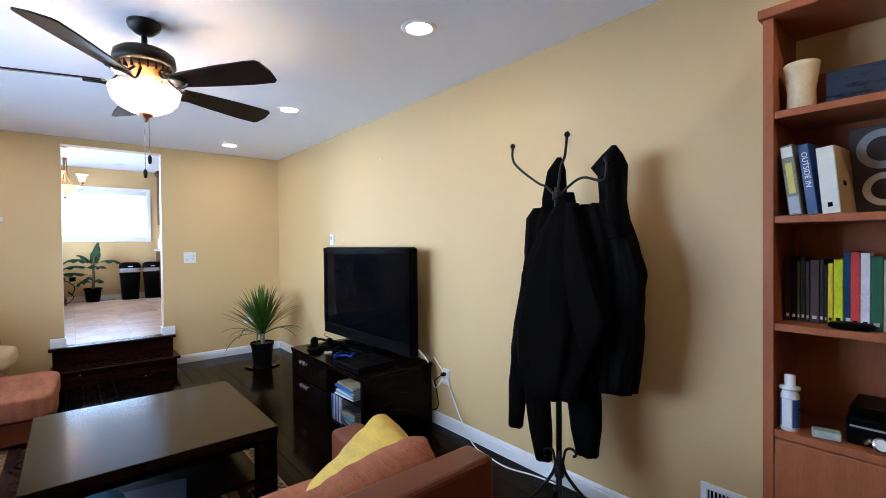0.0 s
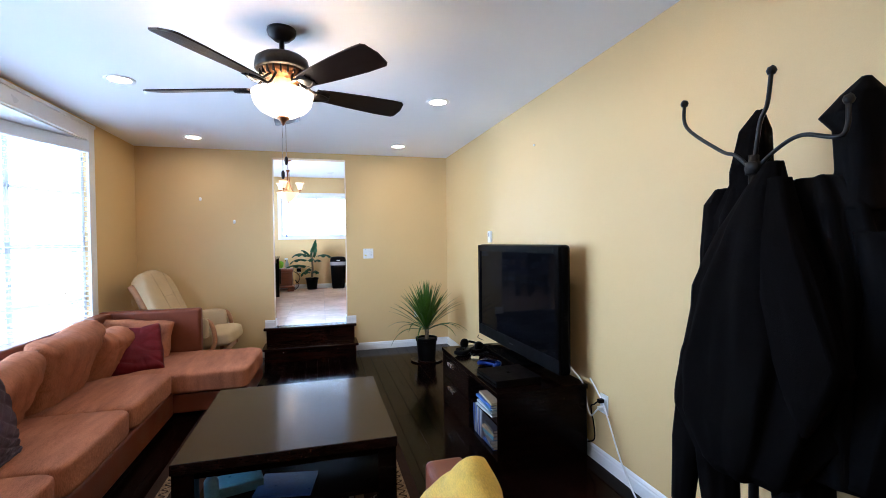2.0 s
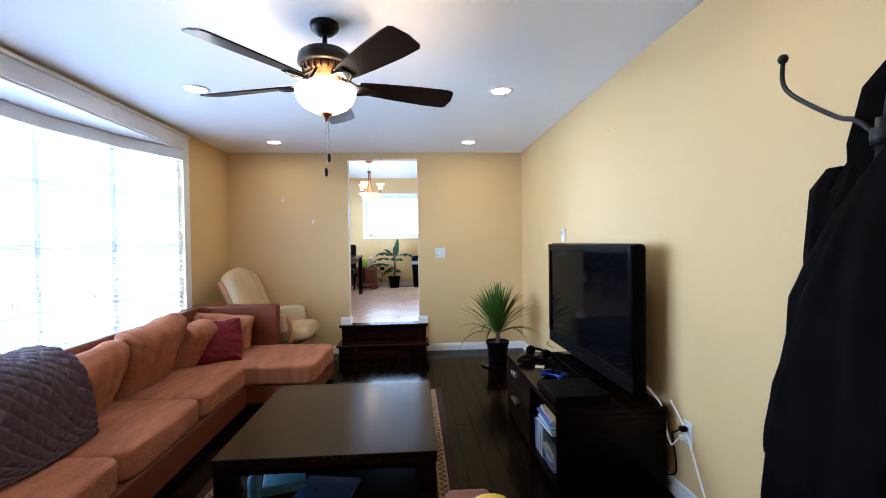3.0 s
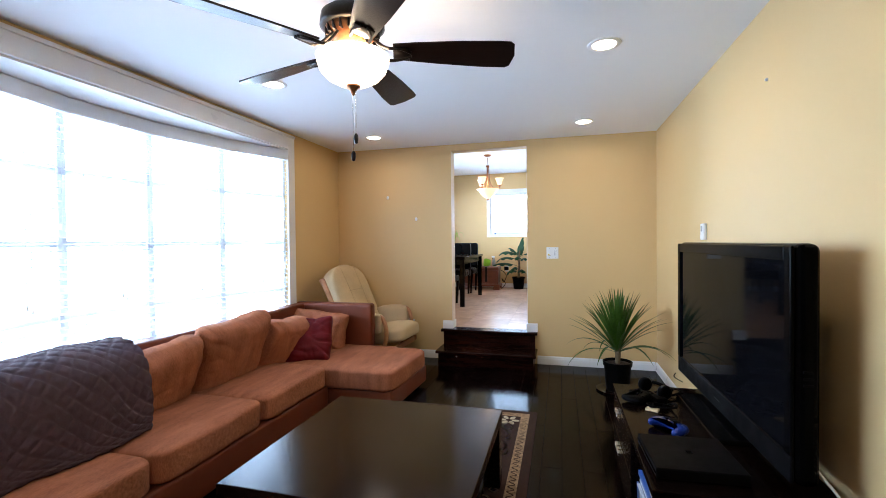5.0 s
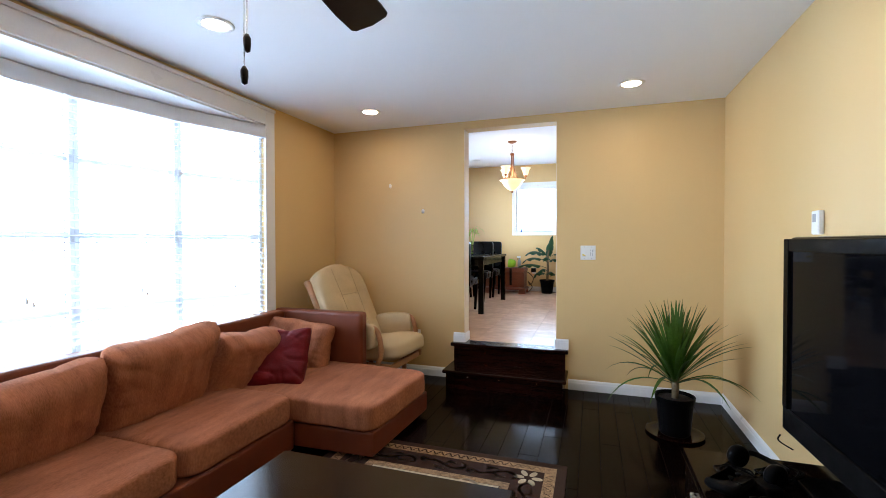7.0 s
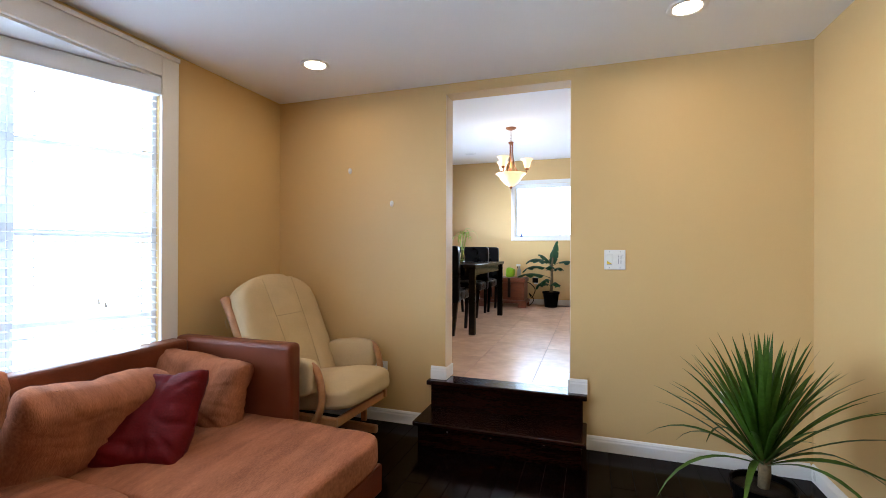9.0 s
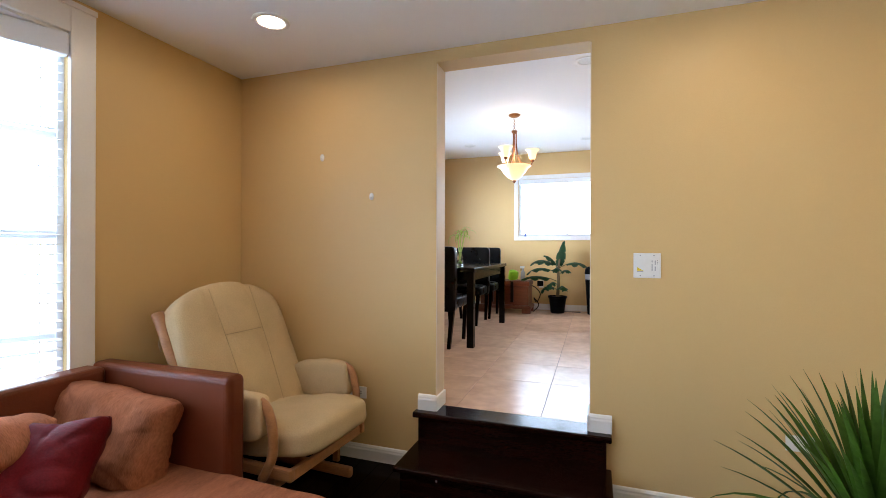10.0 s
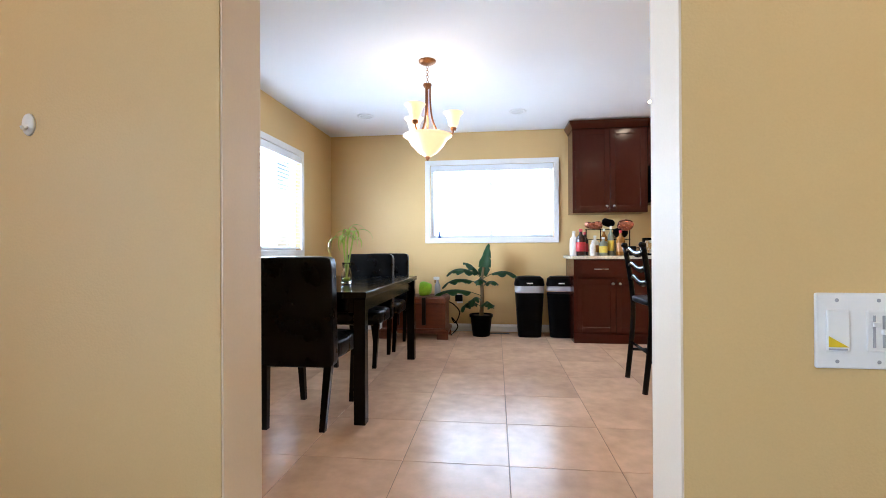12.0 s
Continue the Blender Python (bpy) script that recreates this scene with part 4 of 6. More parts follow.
for x, z in ((0.022, 0.012), (0.036, 0.0)):
    part("slider_slot", bx((x - 0.002, -0.0102, -0.026), (x + 0.002, -0.0094, 0.026)), M_GREYP, sw)
    part("slider_knob", bx((x - 0.005, -0.015, z - 0.004), (x + 0.005, -0.010, z + 0.004), 0.001, 1), M_WHITE, sw)
for k in range(3):
    part("indicator", bx((0.0455, -0.0102, 0.008 + 0.008 * k), (0.048, -0.0094, 0.0105 + 0.008 * k)), M_MATTE, sw)
for x in (-0.031, 0.031):
    for z in (-0.05, 0.05):
        part("screw", revolve([(0, 0), (0.0032, 0.0), (0.0025, 0.001), (0, 0.0012)], 10, m=pose(x, -0.007, z, 90, 0, 0)), M_GREYP, sw)

th = thing("thermostat", pose(X1, 5.07, 1.388, 0, 0, -90), "small white wall thermostat with a grey display", "thermostat")
part("case", bx((-0.036, -0.024, -0.055), (0.036, 0.0, 0.055), 0.006), M_WHITE, th)
part("display", bx((-0.020, -0.0255, 0.002), (0.012, -0.0235, 0.040), 0.001, 1), M_GREYP, th)
part("button", bx((0.018, -0.0255, 0.01), (0.027, -0.0235, 0.035), 0.001, 1), M_WHITE, th)

for x, z in ((-0.355, 1.864), (-0.004, 1.605)):
    hk = thing("adhesive_hook", pose(x, Y1, z), "small white oval adhesive hook on the wall", "hook", "adhesive hooks")
    part("pad", revolve([(0.0, 0.0), (0.015, 0.0), (0.014, 0.004), (0, 0.005)], 20, m=pose(0, 0, 0, 90, 0, 0) @ Matrix.Diagonal((1, 1.55, 1, 1))), M_WHITE, hk, smooth=True)
    part("prong", tube(smooth_path([(0, -0.004, -0.006), (0, -0.012, -0.012), (0, -0.016, -0.006)], 4), 0.003, 7), M_WHITE, hk, smooth=True)

single("picture_nail", revolve([(0.0, 0.0), (0.007, 0.001), (0.008, 0.004), (0.004, 0.012), (0, 0.013)], 12), M_WHITE, pose(X1, 4.15, 2.083, 0, -90, 0), "small white nail cover fixed in the painted wall", "nail", smooth=True)
gr = thing("wall_vent", pose(X1, 1.30, 0.10, 0, 0, -90), "white louvred return air vent low on the wall", "vent")
part("vent_frame", bx((-0.29, -0.012, -0.005), (0.29, -0.0, 0.025), 0.003), M_TRIM, gr)
part("vent_frame", bx((-0.29, -0.012, 0.185), (0.29, -0.0, 0.21), 0.003), M_TRIM, gr)
for x in (-0.29, 0.262):
    part("vent_frame", bx((x, -0.0115, 0.025), (x + 0.028, -0.0, 0.185), 0.003), M_TRIM, gr)
part("backing", bx((-0.262, -0.003, 0.025), (0.262, -0.001, 0.185)), M_MATTE, gr)
for k in range(36):
    x = -0.255 + k * 0.0146
    part("slat", bx((x, -0.010, 0.026), (x + 0.004, -0.003, 0.184)), M_TRIM, gr)

# cables by the wall
single("power_cord", tube(smooth_path([(2.44, 3.47, 0.56), (2.50, 3.42, 0.46), (2.515, 3.40, 0.33), (2.51, 3.36, 0.29), (2.50, 3.32, 0.31), (2.516, 3.292, 0.353)], 6), 0.0045, 7), M_WHITE, pose(0, 0, 0), "white power cord looping from television to outlet", "cord", smooth=True)
single("power_cord", tube(smooth_path([(2.535, 3.40, 0.50), (2.54, 3.28, 0.38), (2.52, 3.10, 0.14), (2.50, 2.95, 0.012), (2.47, 2.80, 0.006), (2.45, 2.62, 0.006), (2.50, 2.45, 0.006), (2.52, 2.3, 0.006)], 6), 0.0045, 7), M_WHITE, pose(0, 0, 0), "white cord trailing down the wall onto the floor", "cord", smooth=True)
single("power_cord", tube(smooth_path([(2.516, 3.29, 0.397), (2.52, 3.34, 0.36), (2.54, 3.40, 0.32), (2.54, 3.37, 0.22), (2.535, 3.36, 0.14), (2.53, 3.42, 0.10)], 6), 0.0045, 7), M_MATTE, pose(0, 0, 0), "black cord hanging behind the media stand", "cord", smooth=True)
single("antenna_lead", tube(smooth_path([(2.30, 4.74, 0.512), (2.29, 4.73, 0.49), (2.33, 4.70, 0.470)], 4), 0.003, 6), M_MATTE, pose(0, 0, 0), "short black lead under the television", "cord", smooth=True)

# ---------------- coat stand and coats ----------------
SX, SYY = 2.226, 2.083
cs = thing("coat_stand", pose(SX, SYY, 0), "black wrought iron coat stand with scrolled feet", "coat stand")
part("pole", tube([(0, 0, 0.20), (0, 0, 1.60)], 0.014, 12), M_IRON, cs, smooth=True)
part("collar", revolve([(0.014, -0.02), (0.022, -0.018), (0.024, 0.0), (0.022, 0.018), (0.014, 0.02)], 18, m=pose(0, 0, 1.56)), M_IRON, cs, smooth=True)
part("collar", revolve([(0.014, -0.03), (0.022, -0.025), (0.022, 0.025), (0.014, 0.03)], 18, m=pose(0, 0, 0.27)), M_IRON, cs, smooth=True)
for tip, mid in (((0.03, 0.295, 1.845), (0.015, 0.13, 1.64)), ((0.05, -0.22, 1.705), (0.03, -0.12, 1.635)), ((0.0, -0.055, 1.835), (0.0, -0.022, 1.70))):
    t, md = Vector(tip), Vector(mid)
    out = Vector((t.x, t.y, 0)).normalized()
    hook = part("hook", tube(smooth_path([(0, 0, 1.55), md * 0.5 + Vector((0, 0, 0.79)), md, t - out * 0.012 - Vector((0, 0, 0.09)), t, t + out * 0.004 + Vector((0, 0, 0.008))], 6), 0.0062, 8), M_IRON, cs, smooth=True)
    part("knob", revolve([(0, -0.014), (0.010, -0.010), (0.014, 0), (0.010, 0.010), (0, 0.014)], 14, m=Matrix.Translation(t)), M_IRON, hook, smooth=True)
for a in (40, 130, 220, 310):
    m = pose(0, 0, 0, 0, 0, a)
    leg = tube([m @ p for p in smooth_path([(0.012, 0, 0.33), (0.035, 0, 0.25), (0.13, 0, 0.135), (0.26, 0, 0.035), (0.305, 0, 0.010), (0.325, 0, 0.013)], 6)], 0.008, 8)
    part("leg", leg, M_IRON, cs, smooth=True)
    pts = [Vector((0.060 - (0.034 - 0.0032 * k) * math.cos(k * 0.55), 0, 0.352 + (0.034 - 0.0032 * k) * math.sin(k * 0.55 + 0.2))) for k in range(9)]
    part("scroll", tube([m @ p for p in smooth_path([(0.012, 0, 0.285)] + pts, 4)], 0.0065, 7), M_IRON, cs, smooth=True)

UX, UY, AX, AY = 0.206, -0.979, 0.979, 0.206   # across and away, as the coats hang


def garment(rings, seed, n=72, folds=9, steps=7):
    """Cloth hanging in folds: rings of (across, away, z, half-width, half-depth, fold depth)."""
    bm = bmesh.new()
    dense = []
    for i in range(len(rings) - 1):
        for k in range(steps):
            t = k / steps
            e = t * t * (3 - 2 * t) * 0.5 + t * 0.5
            dense.append([a + (b - a) * e for a, b in zip(rings[i], rings[i + 1])])
    dense.append(list(rings[-1]))
    loops = []
    for u, w, z, ru, rw, amp in dense:
        loop = []
        for k in range(n):
            a = 2 * math.pi * k / n
            c, s = math.cos(a), math.sin(a)
            q = Vector((c * 2.1 + seed * 3.7, s * 2.1, z * 1.9))
            f = 1 + amp * (0.55 * math.sin(folds * a + 2.2 * noise.noise(q) + seed + 1.3 * z) + 0.9 * noise.noise(q * 1.7 + Vector((0, 0, 4))) + 0.4 * noise.noise(q * 4.5))
            pu, pw = u + ru * f * c, w + rw * f * s
            dz = 0.018 * amp * 4 * noise.noise(Vector((c * 2, s * 2, seed)))
            loop.append(bm.verts.new((pu * UX + pw * AX, pu * UY + pw * AY, z + dz)))
        loops.append(loop)
    skin(bm, loops)
    return bm


def coat(name, label, mat, pieces, seed):
    ob = thing(name, pose(SX, SYY, 0), label, "coat", "coats on the stand")
    for i, (pn, rings) in enumerate(pieces):
        part(pn, garment(rings, seed + i * 1.7, folds=9 if pn == "body" else 4, n=72 if pn == "body" else 40), mat, ob, smooth=True)
    return ob


coat("jacket", "black canvas jacket hanging from the coat stand", M_COAT, [
    ("body", [(0.054, 0.005, 1.572, 0.022, 0.024, 0.02), (0.044, -0.015, 1.50, 0.055, 0.045, 0.08), (0.034, -0.025, 1.38, 0.110, 0.07, 0.12), (0.024, -0.035, 1.20, 0.175, 0.085, 0.16), (0.019, -0.045, 0.98, 0.205, 0.095, 0.18), (0.009, -0.045, 0.80, 0.195, 0.10, 0.20), (-0.006, -0.035, 0.66, 0.135, 0.085, 0.18), (-0.006, -0.025, 0.63, 0.11, 0.07, 0.18)]),
    ("sleeve", [(-0.076, 0.025, 1.36, 0.04, 0.045, 0.1), (-0.131, 0.015, 1.18, 0.055, 0.055, 0.12), (-0.171, -0.005, 0.95, 0.055, 0.05, 0.14), (-0.196, -0.025, 0.66, 0.048, 0.045, 0.12), (-0.214, -0.025, 0.44, 0.036, 0.036, 0.06)]),
    ("sleeve", [(0.079, -0.025, 1.52, 0.03, 0.03, 0.06), (0.109, -0.075, 1.36, 0.055, 0.035, 0.14), (0.159, -0.105, 1.18, 0.075, 0.035, 0.16), (0.199, -0.115, 1.02, 0.085, 0.030, 0.16), (0.189, -0.115, 0.92, 0.045, 0.030, 0.16), (0.179, -0.11, 0.83, 0.008, 0.010, 0.05)]),
], 1)
coat("hooded_jacket", "black nylon jacket hung by its pointed hood", M_COAT2, [
    ("hood", [(0.226, 0.104, 1.780, 0.010, 0.012, 0.03), (0.22, 0.1, 1.735, 0.046, 0.05, 0.06), (0.206, 0.1, 1.685, 0.078, 0.07, 0.08), (0.222, 0.095, 1.645, 0.062, 0.065, 0.10), (0.228, 0.08, 1.53, 0.056, 0.06, 0.12), (0.232, 0.06, 1.42, 0.075, 0.075, 0.12)]),
    ("body", [(0.15, 0.06, 1.515, 0.07, 0.05, 0.1), (0.165, 0.06, 1.43, 0.135, 0.09, 0.12), (0.195, 0.06, 1.20, 0.165, 0.10, 0.14), (0.205, 0.05, 0.95, 0.150, 0.11, 0.16), (0.205, 0.05, 0.76, 0.135, 0.10, 0.16), (0.21, 0.05, 0.69, 0.125, 0.09, 0.12)]),
    ("sleeve", [(0.28, 0.01, 1.36, 0.05, 0.05, 0.1), (0.315, 0, 1.18, 0.06, 0.055, 0.16), (0.3, 0, 0.90, 0.058, 0.055, 0.18), (0.255, 0.01, 0.70, 0.05, 0.05, 0.14)]),
    ("sleeve", [(0.09, 0.08, 0.95, 0.06, 0.05, 0.1), (0.09, 0.07, 0.70, 0.075, 0.06, 0.16), (0.11, 0.06, 0.48, 0.065, 0.055, 0.16), (0.115, 0.06, 0.36, 0.05, 0.045, 0.1)]),
], 5)
coat("hooded_coat", "long black hooded coat hanging behind the jackets", M_COAT, [
    ("hood", [(-0.028, 0.09, 1.755, 0.010, 0.012, 0.05), (-0.041, 0.085, 1.69, 0.042, 0.045, 0.08), (-0.051, 0.085, 1.56, 0.058, 0.06, 0.12), (-0.046, 0.085, 1.46, 0.062, 0.06, 0.1)]),
    ("body", [(-0.056, 0.085, 1.53, 0.05, 0.05, 0.1), (-0.066, 0.085, 1.42, 0.10, 0.08, 0.12), (-0.076, 0.085, 1.22, 0.125, 0.09, 0.16), (-0.086, 0.095, 0.92, 0.135, 0.10, 0.18), (-0.086, 0.095, 0.66, 0.135, 0.095, 0.2)]),
    ("sleeve", [(-0.131, 0.085, 1.515, 0.03, 0.035, 0.05), (-0.148, 0.085, 1.465, 0.048, 0.05, 0.08), (-0.156, 0.075, 1.30, 0.045, 0.055, 0.1), (-0.146, 0.065, 1.05, 0.045, 0.05, 0.1)]),
    ("sleeve", [(-0.106, -0.015, 0.95, 0.05, 0.045, 0.1), (-0.106, -0.015, 0.66, 0.066, 0.05, 0.18), (-0.091, -0.005, 0.44, 0.055, 0.045, 0.18), (-0.076, -0.005, 0.31, 0.042, 0.04, 0.1)]),
    ("sleeve", [(0.094, 0.095, 0.92, 0.05, 0.045, 0.1), (0.074, 0.095, 0.70, 0.06, 0.05, 0.16), (0.079, 0.095, 0.52, 0.05, 0.045, 0.12)]),
], 9)

# ---------------- bookcase ----------------
bc = thing("bookcase", pose(2.25, 0.86, 0), "tall cherry wood bookcase with open shelves above doors", "bookcase")
D, BW = 0.29, 0.43   # depth towards the wall (+x), half width (y)
part("side_panel", bx((0, BW - 0.03, 0), (D, BW, 2.07), 0.002, 1), M_CHERRY, bc)
part("side_panel", bx((0, -BW, 0), (D, -BW + 0.03, 2.07), 0.002, 1), M_CHERRY, bc)
part("top", bx((-0.012, -BW - 0.012, 2.071), (D, BW + 0.012, 2.102), 0.004), M_CHERRY, bc)
part("back_panel", bx((D - 0.012, -BW + 0.03, 0.05), (D - 0.004, BW - 0.03, 1.93)), M_CHERRY, bc)
SHELVES = (1.765, 1.425, 1.073, 0.722)
for z in SHELVES:
    part("shelf", bx((0.004, -BW + 0.031, z - 0.024), (D - 0.013, BW - 0.031, z), 0.002, 1), M_CHERRY, bc)
for y0, y1 in ((-BW + 0.033, -0.002), (0.002, BW - 0.033)):
    d = part("door", bx((-0.002, y0, 0.07), (0.016, y1, 0.695), 0.003), M_CHERRY, bc)
    part("knob", revolve([(0.004, 0), (0.004, 0.012), (0.011, 0.016), (0.010, 0.022), (0, 0.024)], 16, m=pose(-0.002, (y1 if y0 < -0.1 else y0) + (-0.03 if y0 < -0.1 else 0.03), 0.60, 0, -90, 0)), M_SILVER, d, smooth=True)
part("plinth", bx((0.02, -BW + 0.031, 0.0), (0.035, BW - 0.031, 0.068)), M_CHERRY, bc)

BX = 2.25  # front of the shelves
single("cup", revolve([(0.0, 0), (0.036, 0.0), (0.038, 0.005), (0.037, 0.06), (0.046, 0.125), (0.048, 0.146), (0.044, 0.150), (0.040, 0.146), (0.038, 0.12), (0.030, 0.06), (0, 0.02)], 28), material("cream_ceramic", (0.66, 0.50, 0.28), 0.4, vary=0.12, scale=20, fine=120, bump=0.04), pose(BX + 0.06, 1.20, 1.766), "cream ceramic cup with a small motif on the bookcase", "cup", smooth=True)
M_BOXBLUE = material("dark_blue_box", (0.009, 0.018, 0.034), 0.3, vary=0.7, scale=9, fine=40, bump=0.02, stretch=(1, 1, 6))
bm = slab([(0.0, 0.0), (0.16, 0.02), (0.16, -0.30), (0.04, -0.30), (0.0, -0.14)], 0, 0.105, 0.002)
single("box", bm, M_BOXBLUE, pose(BX + 0.07, 1.14, 1.766), "flat dark blue printed box on the bookcase", "box")
M_OLIVE = material("olive_grey_cover", (0.20, 0.19, 0.13), 0.5, vary=0.4, scale=30, fine=120, bump=0.04)
M_NAVY = material("navy_cover", (0.015, 0.05, 0.17), 0.4, vary=0.2, scale=20, fine=120, bump=0.03)
M_KRAFT = material("kraft_cover", (0.52, 0.36, 0.17), 0.6, vary=0.15, scale=20, fine=140, bump=0.05)
M_IVORY = material("ivory_spine", (0.70, 0.68, 0.58), 0.5, vary=0.06, scale=20, fine=120, bump=0.03)
b1 = volume("book", pose(BX + 0.02, 1.206, 1.4262, -7, 0, -6), 0.034, 0.16, 0.228, M_OLIVE, "grey and yellow book leaning on the bookcase shelf", "book", "upper shelf books")
part("spine_label", bx((-0.0012, -0.009, 0.07), (0.0002, 0.009, 0.17)), material("yellow_label", (0.55, 0.48, 0.06), 0.5), b1)
part("spine_label", bx((-0.0012, -0.015, 0.188), (0.0002, 0.015, 0.222)), M_IVORY, b1)
part("spine_label", bx((-0.0012, -0.014, 0.006), (0.0002, 0.014, 0.06)), M_GREYP, b1)
b2 = volume("book", pose(BX + 0.02, 1.163, 1.4262, -7, 0, -6), 0.026, 0.155, 0.226, M_NAVY, "navy blue book titled OUTSIDE IN on its spine", "book", "upper shelf books")
txt = bpy.data.curves.new("title", "FONT")
txt.body, txt.size, txt.extrude, txt.align_x, txt.align_y = "OUTSIDE IN", 0.021, 0.0003, "CENTER", "CENTER"
txt.materials.append(M_IVORY)
title = new("title", txt)
title.parent = b2
title.matrix_basis = pose(-0.0008, 0, 0.142) @ Matrix(((0, 0, -1, 0), (0, -1, 0, 0), (-1, 0, 0, 0), (0, 0, 0, 1))) @ pose(0, 0, 0, 0, 0, 0)
b3 = volume("book", pose(BX + 0.01, 1.118, 1.4262, -5, 0, -6), 0.042, 0.15, 0.205, M_IVORY, "thick ivory and kraft book with one cover showing", "book", "upper shelf books")
part("front_cover", bx((0.0, -0.0235, 0.0), (0.15, -0.0205, 0.205)), M_KRAFT, b3, "kraft coloured cover")
part("cover_motif", bx((0.05, -0.0243, 0.085), (0.08, -0.0232, 0.10)), M_MATTE, b3)
part("spine_mark", bx((-0.0012, -0.006, 0.02), (0.0002, 0.006, 0.034)), M_MATTE, b3)
M_DARKBOX = material("dark_patterned_box", (0.030, 0.022, 0.020), 0.5, vary=0.3, scale=12, fine=80, bump=0.03)
pb = thing("patterned_box", pose(BX + 0.165, 0.93, 1.4262), "dark storage box printed with large rings", "box")
part("body", bx((0, -0.17, 0), (0.10, 0.17, 0.275), 0.003), M_DARKBOX, pb)
random.seed(3)
for cy, cz, r, mt in ((0.09, 0.20, 0.062, M_GREYP), (0.085, 0.075, 0.052, M_IVORY), (-0.02, 0.13, 0.06, M_CHERRY), (-0.09, 0.21, 0.05, M_IVORY), (-0.10, 0.07, 0.05, M_GREYP)):
    part("ring_print", revolve([(r * 0.62, 0.0), (r * 0.62, 0.0012), (r, 0.0012), (r, 0.0)], 32, m=pose(0, cy, cz, 0, -90, 0)), mt, pb)

SPINES = [(0.07, 0.020, 0.018), (0.025, 0.028, 0.03), (0.20, 0.15, 0.07), (0.05, 0.06, 0.04), (0.10, 0.08, 0.09), (0.16, 0.10, 0.09), (0.045, 0.040, 0.036), (0.05, 0.04, 0.05), (0.62, 0.50, 0.02), (0.58, 0.66, 0.01), (0.02, 0.10, 0.20), (0.56, 0.055, 0.05), (0.66, 0.64, 0.64), (0.05, 0.2, 0.1), (0.5, 0.4, 0.3), (0.06, 0.06, 0.2)]
SIZES = [(0.019, 0.215), (0.016, 0.205), (0.010, 0.20), (0.013, 0.21), (0.012, 0.20), (0.026, 0.205), (0.012, 0.205), (0.008, 0.19), (0.015, 0.195), (0.026, 0.208), (0.025, 0.232), (0.024, 0.232), (0.024, 0.23), (0.03, 0.22), (0.03, 0.21), (0.03, 0.2)]
NAMES = ["dark red", "charcoal", "tan", "dark green", "mauve", "brown", "black", "dark grey", "golden yellow", "lime yellow", "blue and green", "red", "white", "green", "beige", "blue"]
y = 1.252
for (t, h), c, nm in zip(SIZES, SPINES, NAMES):
    t *= 0.86
    c = tuple(0.55 * v for v in c) if max(c) < 0.25 else c
    y -= t / 2
    mt = material("book_" + nm.replace(" ", "_"), c, 0.45, spec=0.15, vary=0.2, scale=24, fine=120, bump=0.04)
    b = volume("book", pose(BX + (0.10 if y > 1.09 else 0.05), y, 1.0742, 0, 0, random.uniform(-3, 3)), t, 0.13, h, mt, nm + " book standing in a row on the bookcase", "book", "lower shelf books")
    mark = M_IVORY if sum(c) < 0.6 else M_MATTE
    part("spine_print", bx((-0.001, -t * 0.18, h * 0.42), (0.0002, t * 0.18, h * 0.86)), mark if t > 0.03 else mt, b)
    part("spine_print", bx((-0.001, -t * 0.25, h * 0.06), (0.0002, t * 0.25, h * 0.11)), mark, b)
    y -= t / 2 + 0.0015
single("sunglasses_case", cushion(0.06, 0.11, 0.022, 3.0, 6, 0.1, 0.001, 2), M_MATTE, pose(BX + 0.035, 1.075, 1.085), "small flat black case in front of the books", "case", smooth=True)
bt = thing("lotion_bottle", pose(BX + 0.04, 1.225, 0.7225), "white lotion bottle with a blue label and cap", "bottle")
part("body", revolve([(0, 0), (0.024, 0), (0.026, 0.006), (0.026, 0.115), (0.020, 0.130), (0.012, 0.136), (0, 0.136)], 24), M_WHITE, bt, smooth=True)
part("label", revolve([(0.0262, 0.015), (0.0266, 0.015), (0.0266, 0.105), (0.0262, 0.105)], 24), COVERS[0], bt, "blue and white label")
part("front_label", bx((-0.0275, -0.012, 0.012), (-0.022, 0.016, 0.108), 0.002, 1), M_WHITE, bt)
part("cap", revolve([(0, 0.134), (0.028, 0.134), (0.028, 0.142), (0.015, 0.146), (0.015, 0.180), (0, 0.182)], 22), M_WHITE, bt, smooth=True)
single("glue_tube", bx((-0.02, -0.035, 0), (0.02, 0.035, 0.024), 0.004), material("pale_green_card", (0.42, 0.50, 0.42), 0.5, vary=0.2, scale=40), pose(BX + 0.05, 1.135, 0.7225, 0, 0, 12), "small pale green carton on the bookcase shelf", "carton")
pr = thing("printer", pose(BX + 0.05, 0.90, 0.7225), "low black printer on the bookcase shelf", "printer")
part("body", bx((0, -0.19, 0.0), (0.19, 0.19, 0.085), 0.008), M_MATTE, pr)
part("lid", bx((0.01, -0.185, 0.086), (0.188, 0.185, 0.112), 0.006), M_PLASTIC, pr)
part("control_strip", bx((-0.003, -0.18, 0.055), (0.001, 0.18, 0.06)), M_GREYP, pr)
wt = thing("wrist_watch", pose(BX + 0.028, 1.01, 0.7225, 0, 0, 20), "steel wrist watch with a white dial", "watch")
part("case", revolve([(0, 0), (0.019, 0), (0.021, 0.004), (0.020, 0.010), (0, 0.010)], 24, m=pose(0, 0, 0.024, 0, -70, 0)), M_SILVER, wt, smooth=True)
part("dial", revolve([(0, 0.0102), (0.016, 0.0102), (0.016, 0.0106), (0, 0.0106)], 24, m=pose(0, 0, 0.024, 0, -70, 0)), M_WHITE, wt)
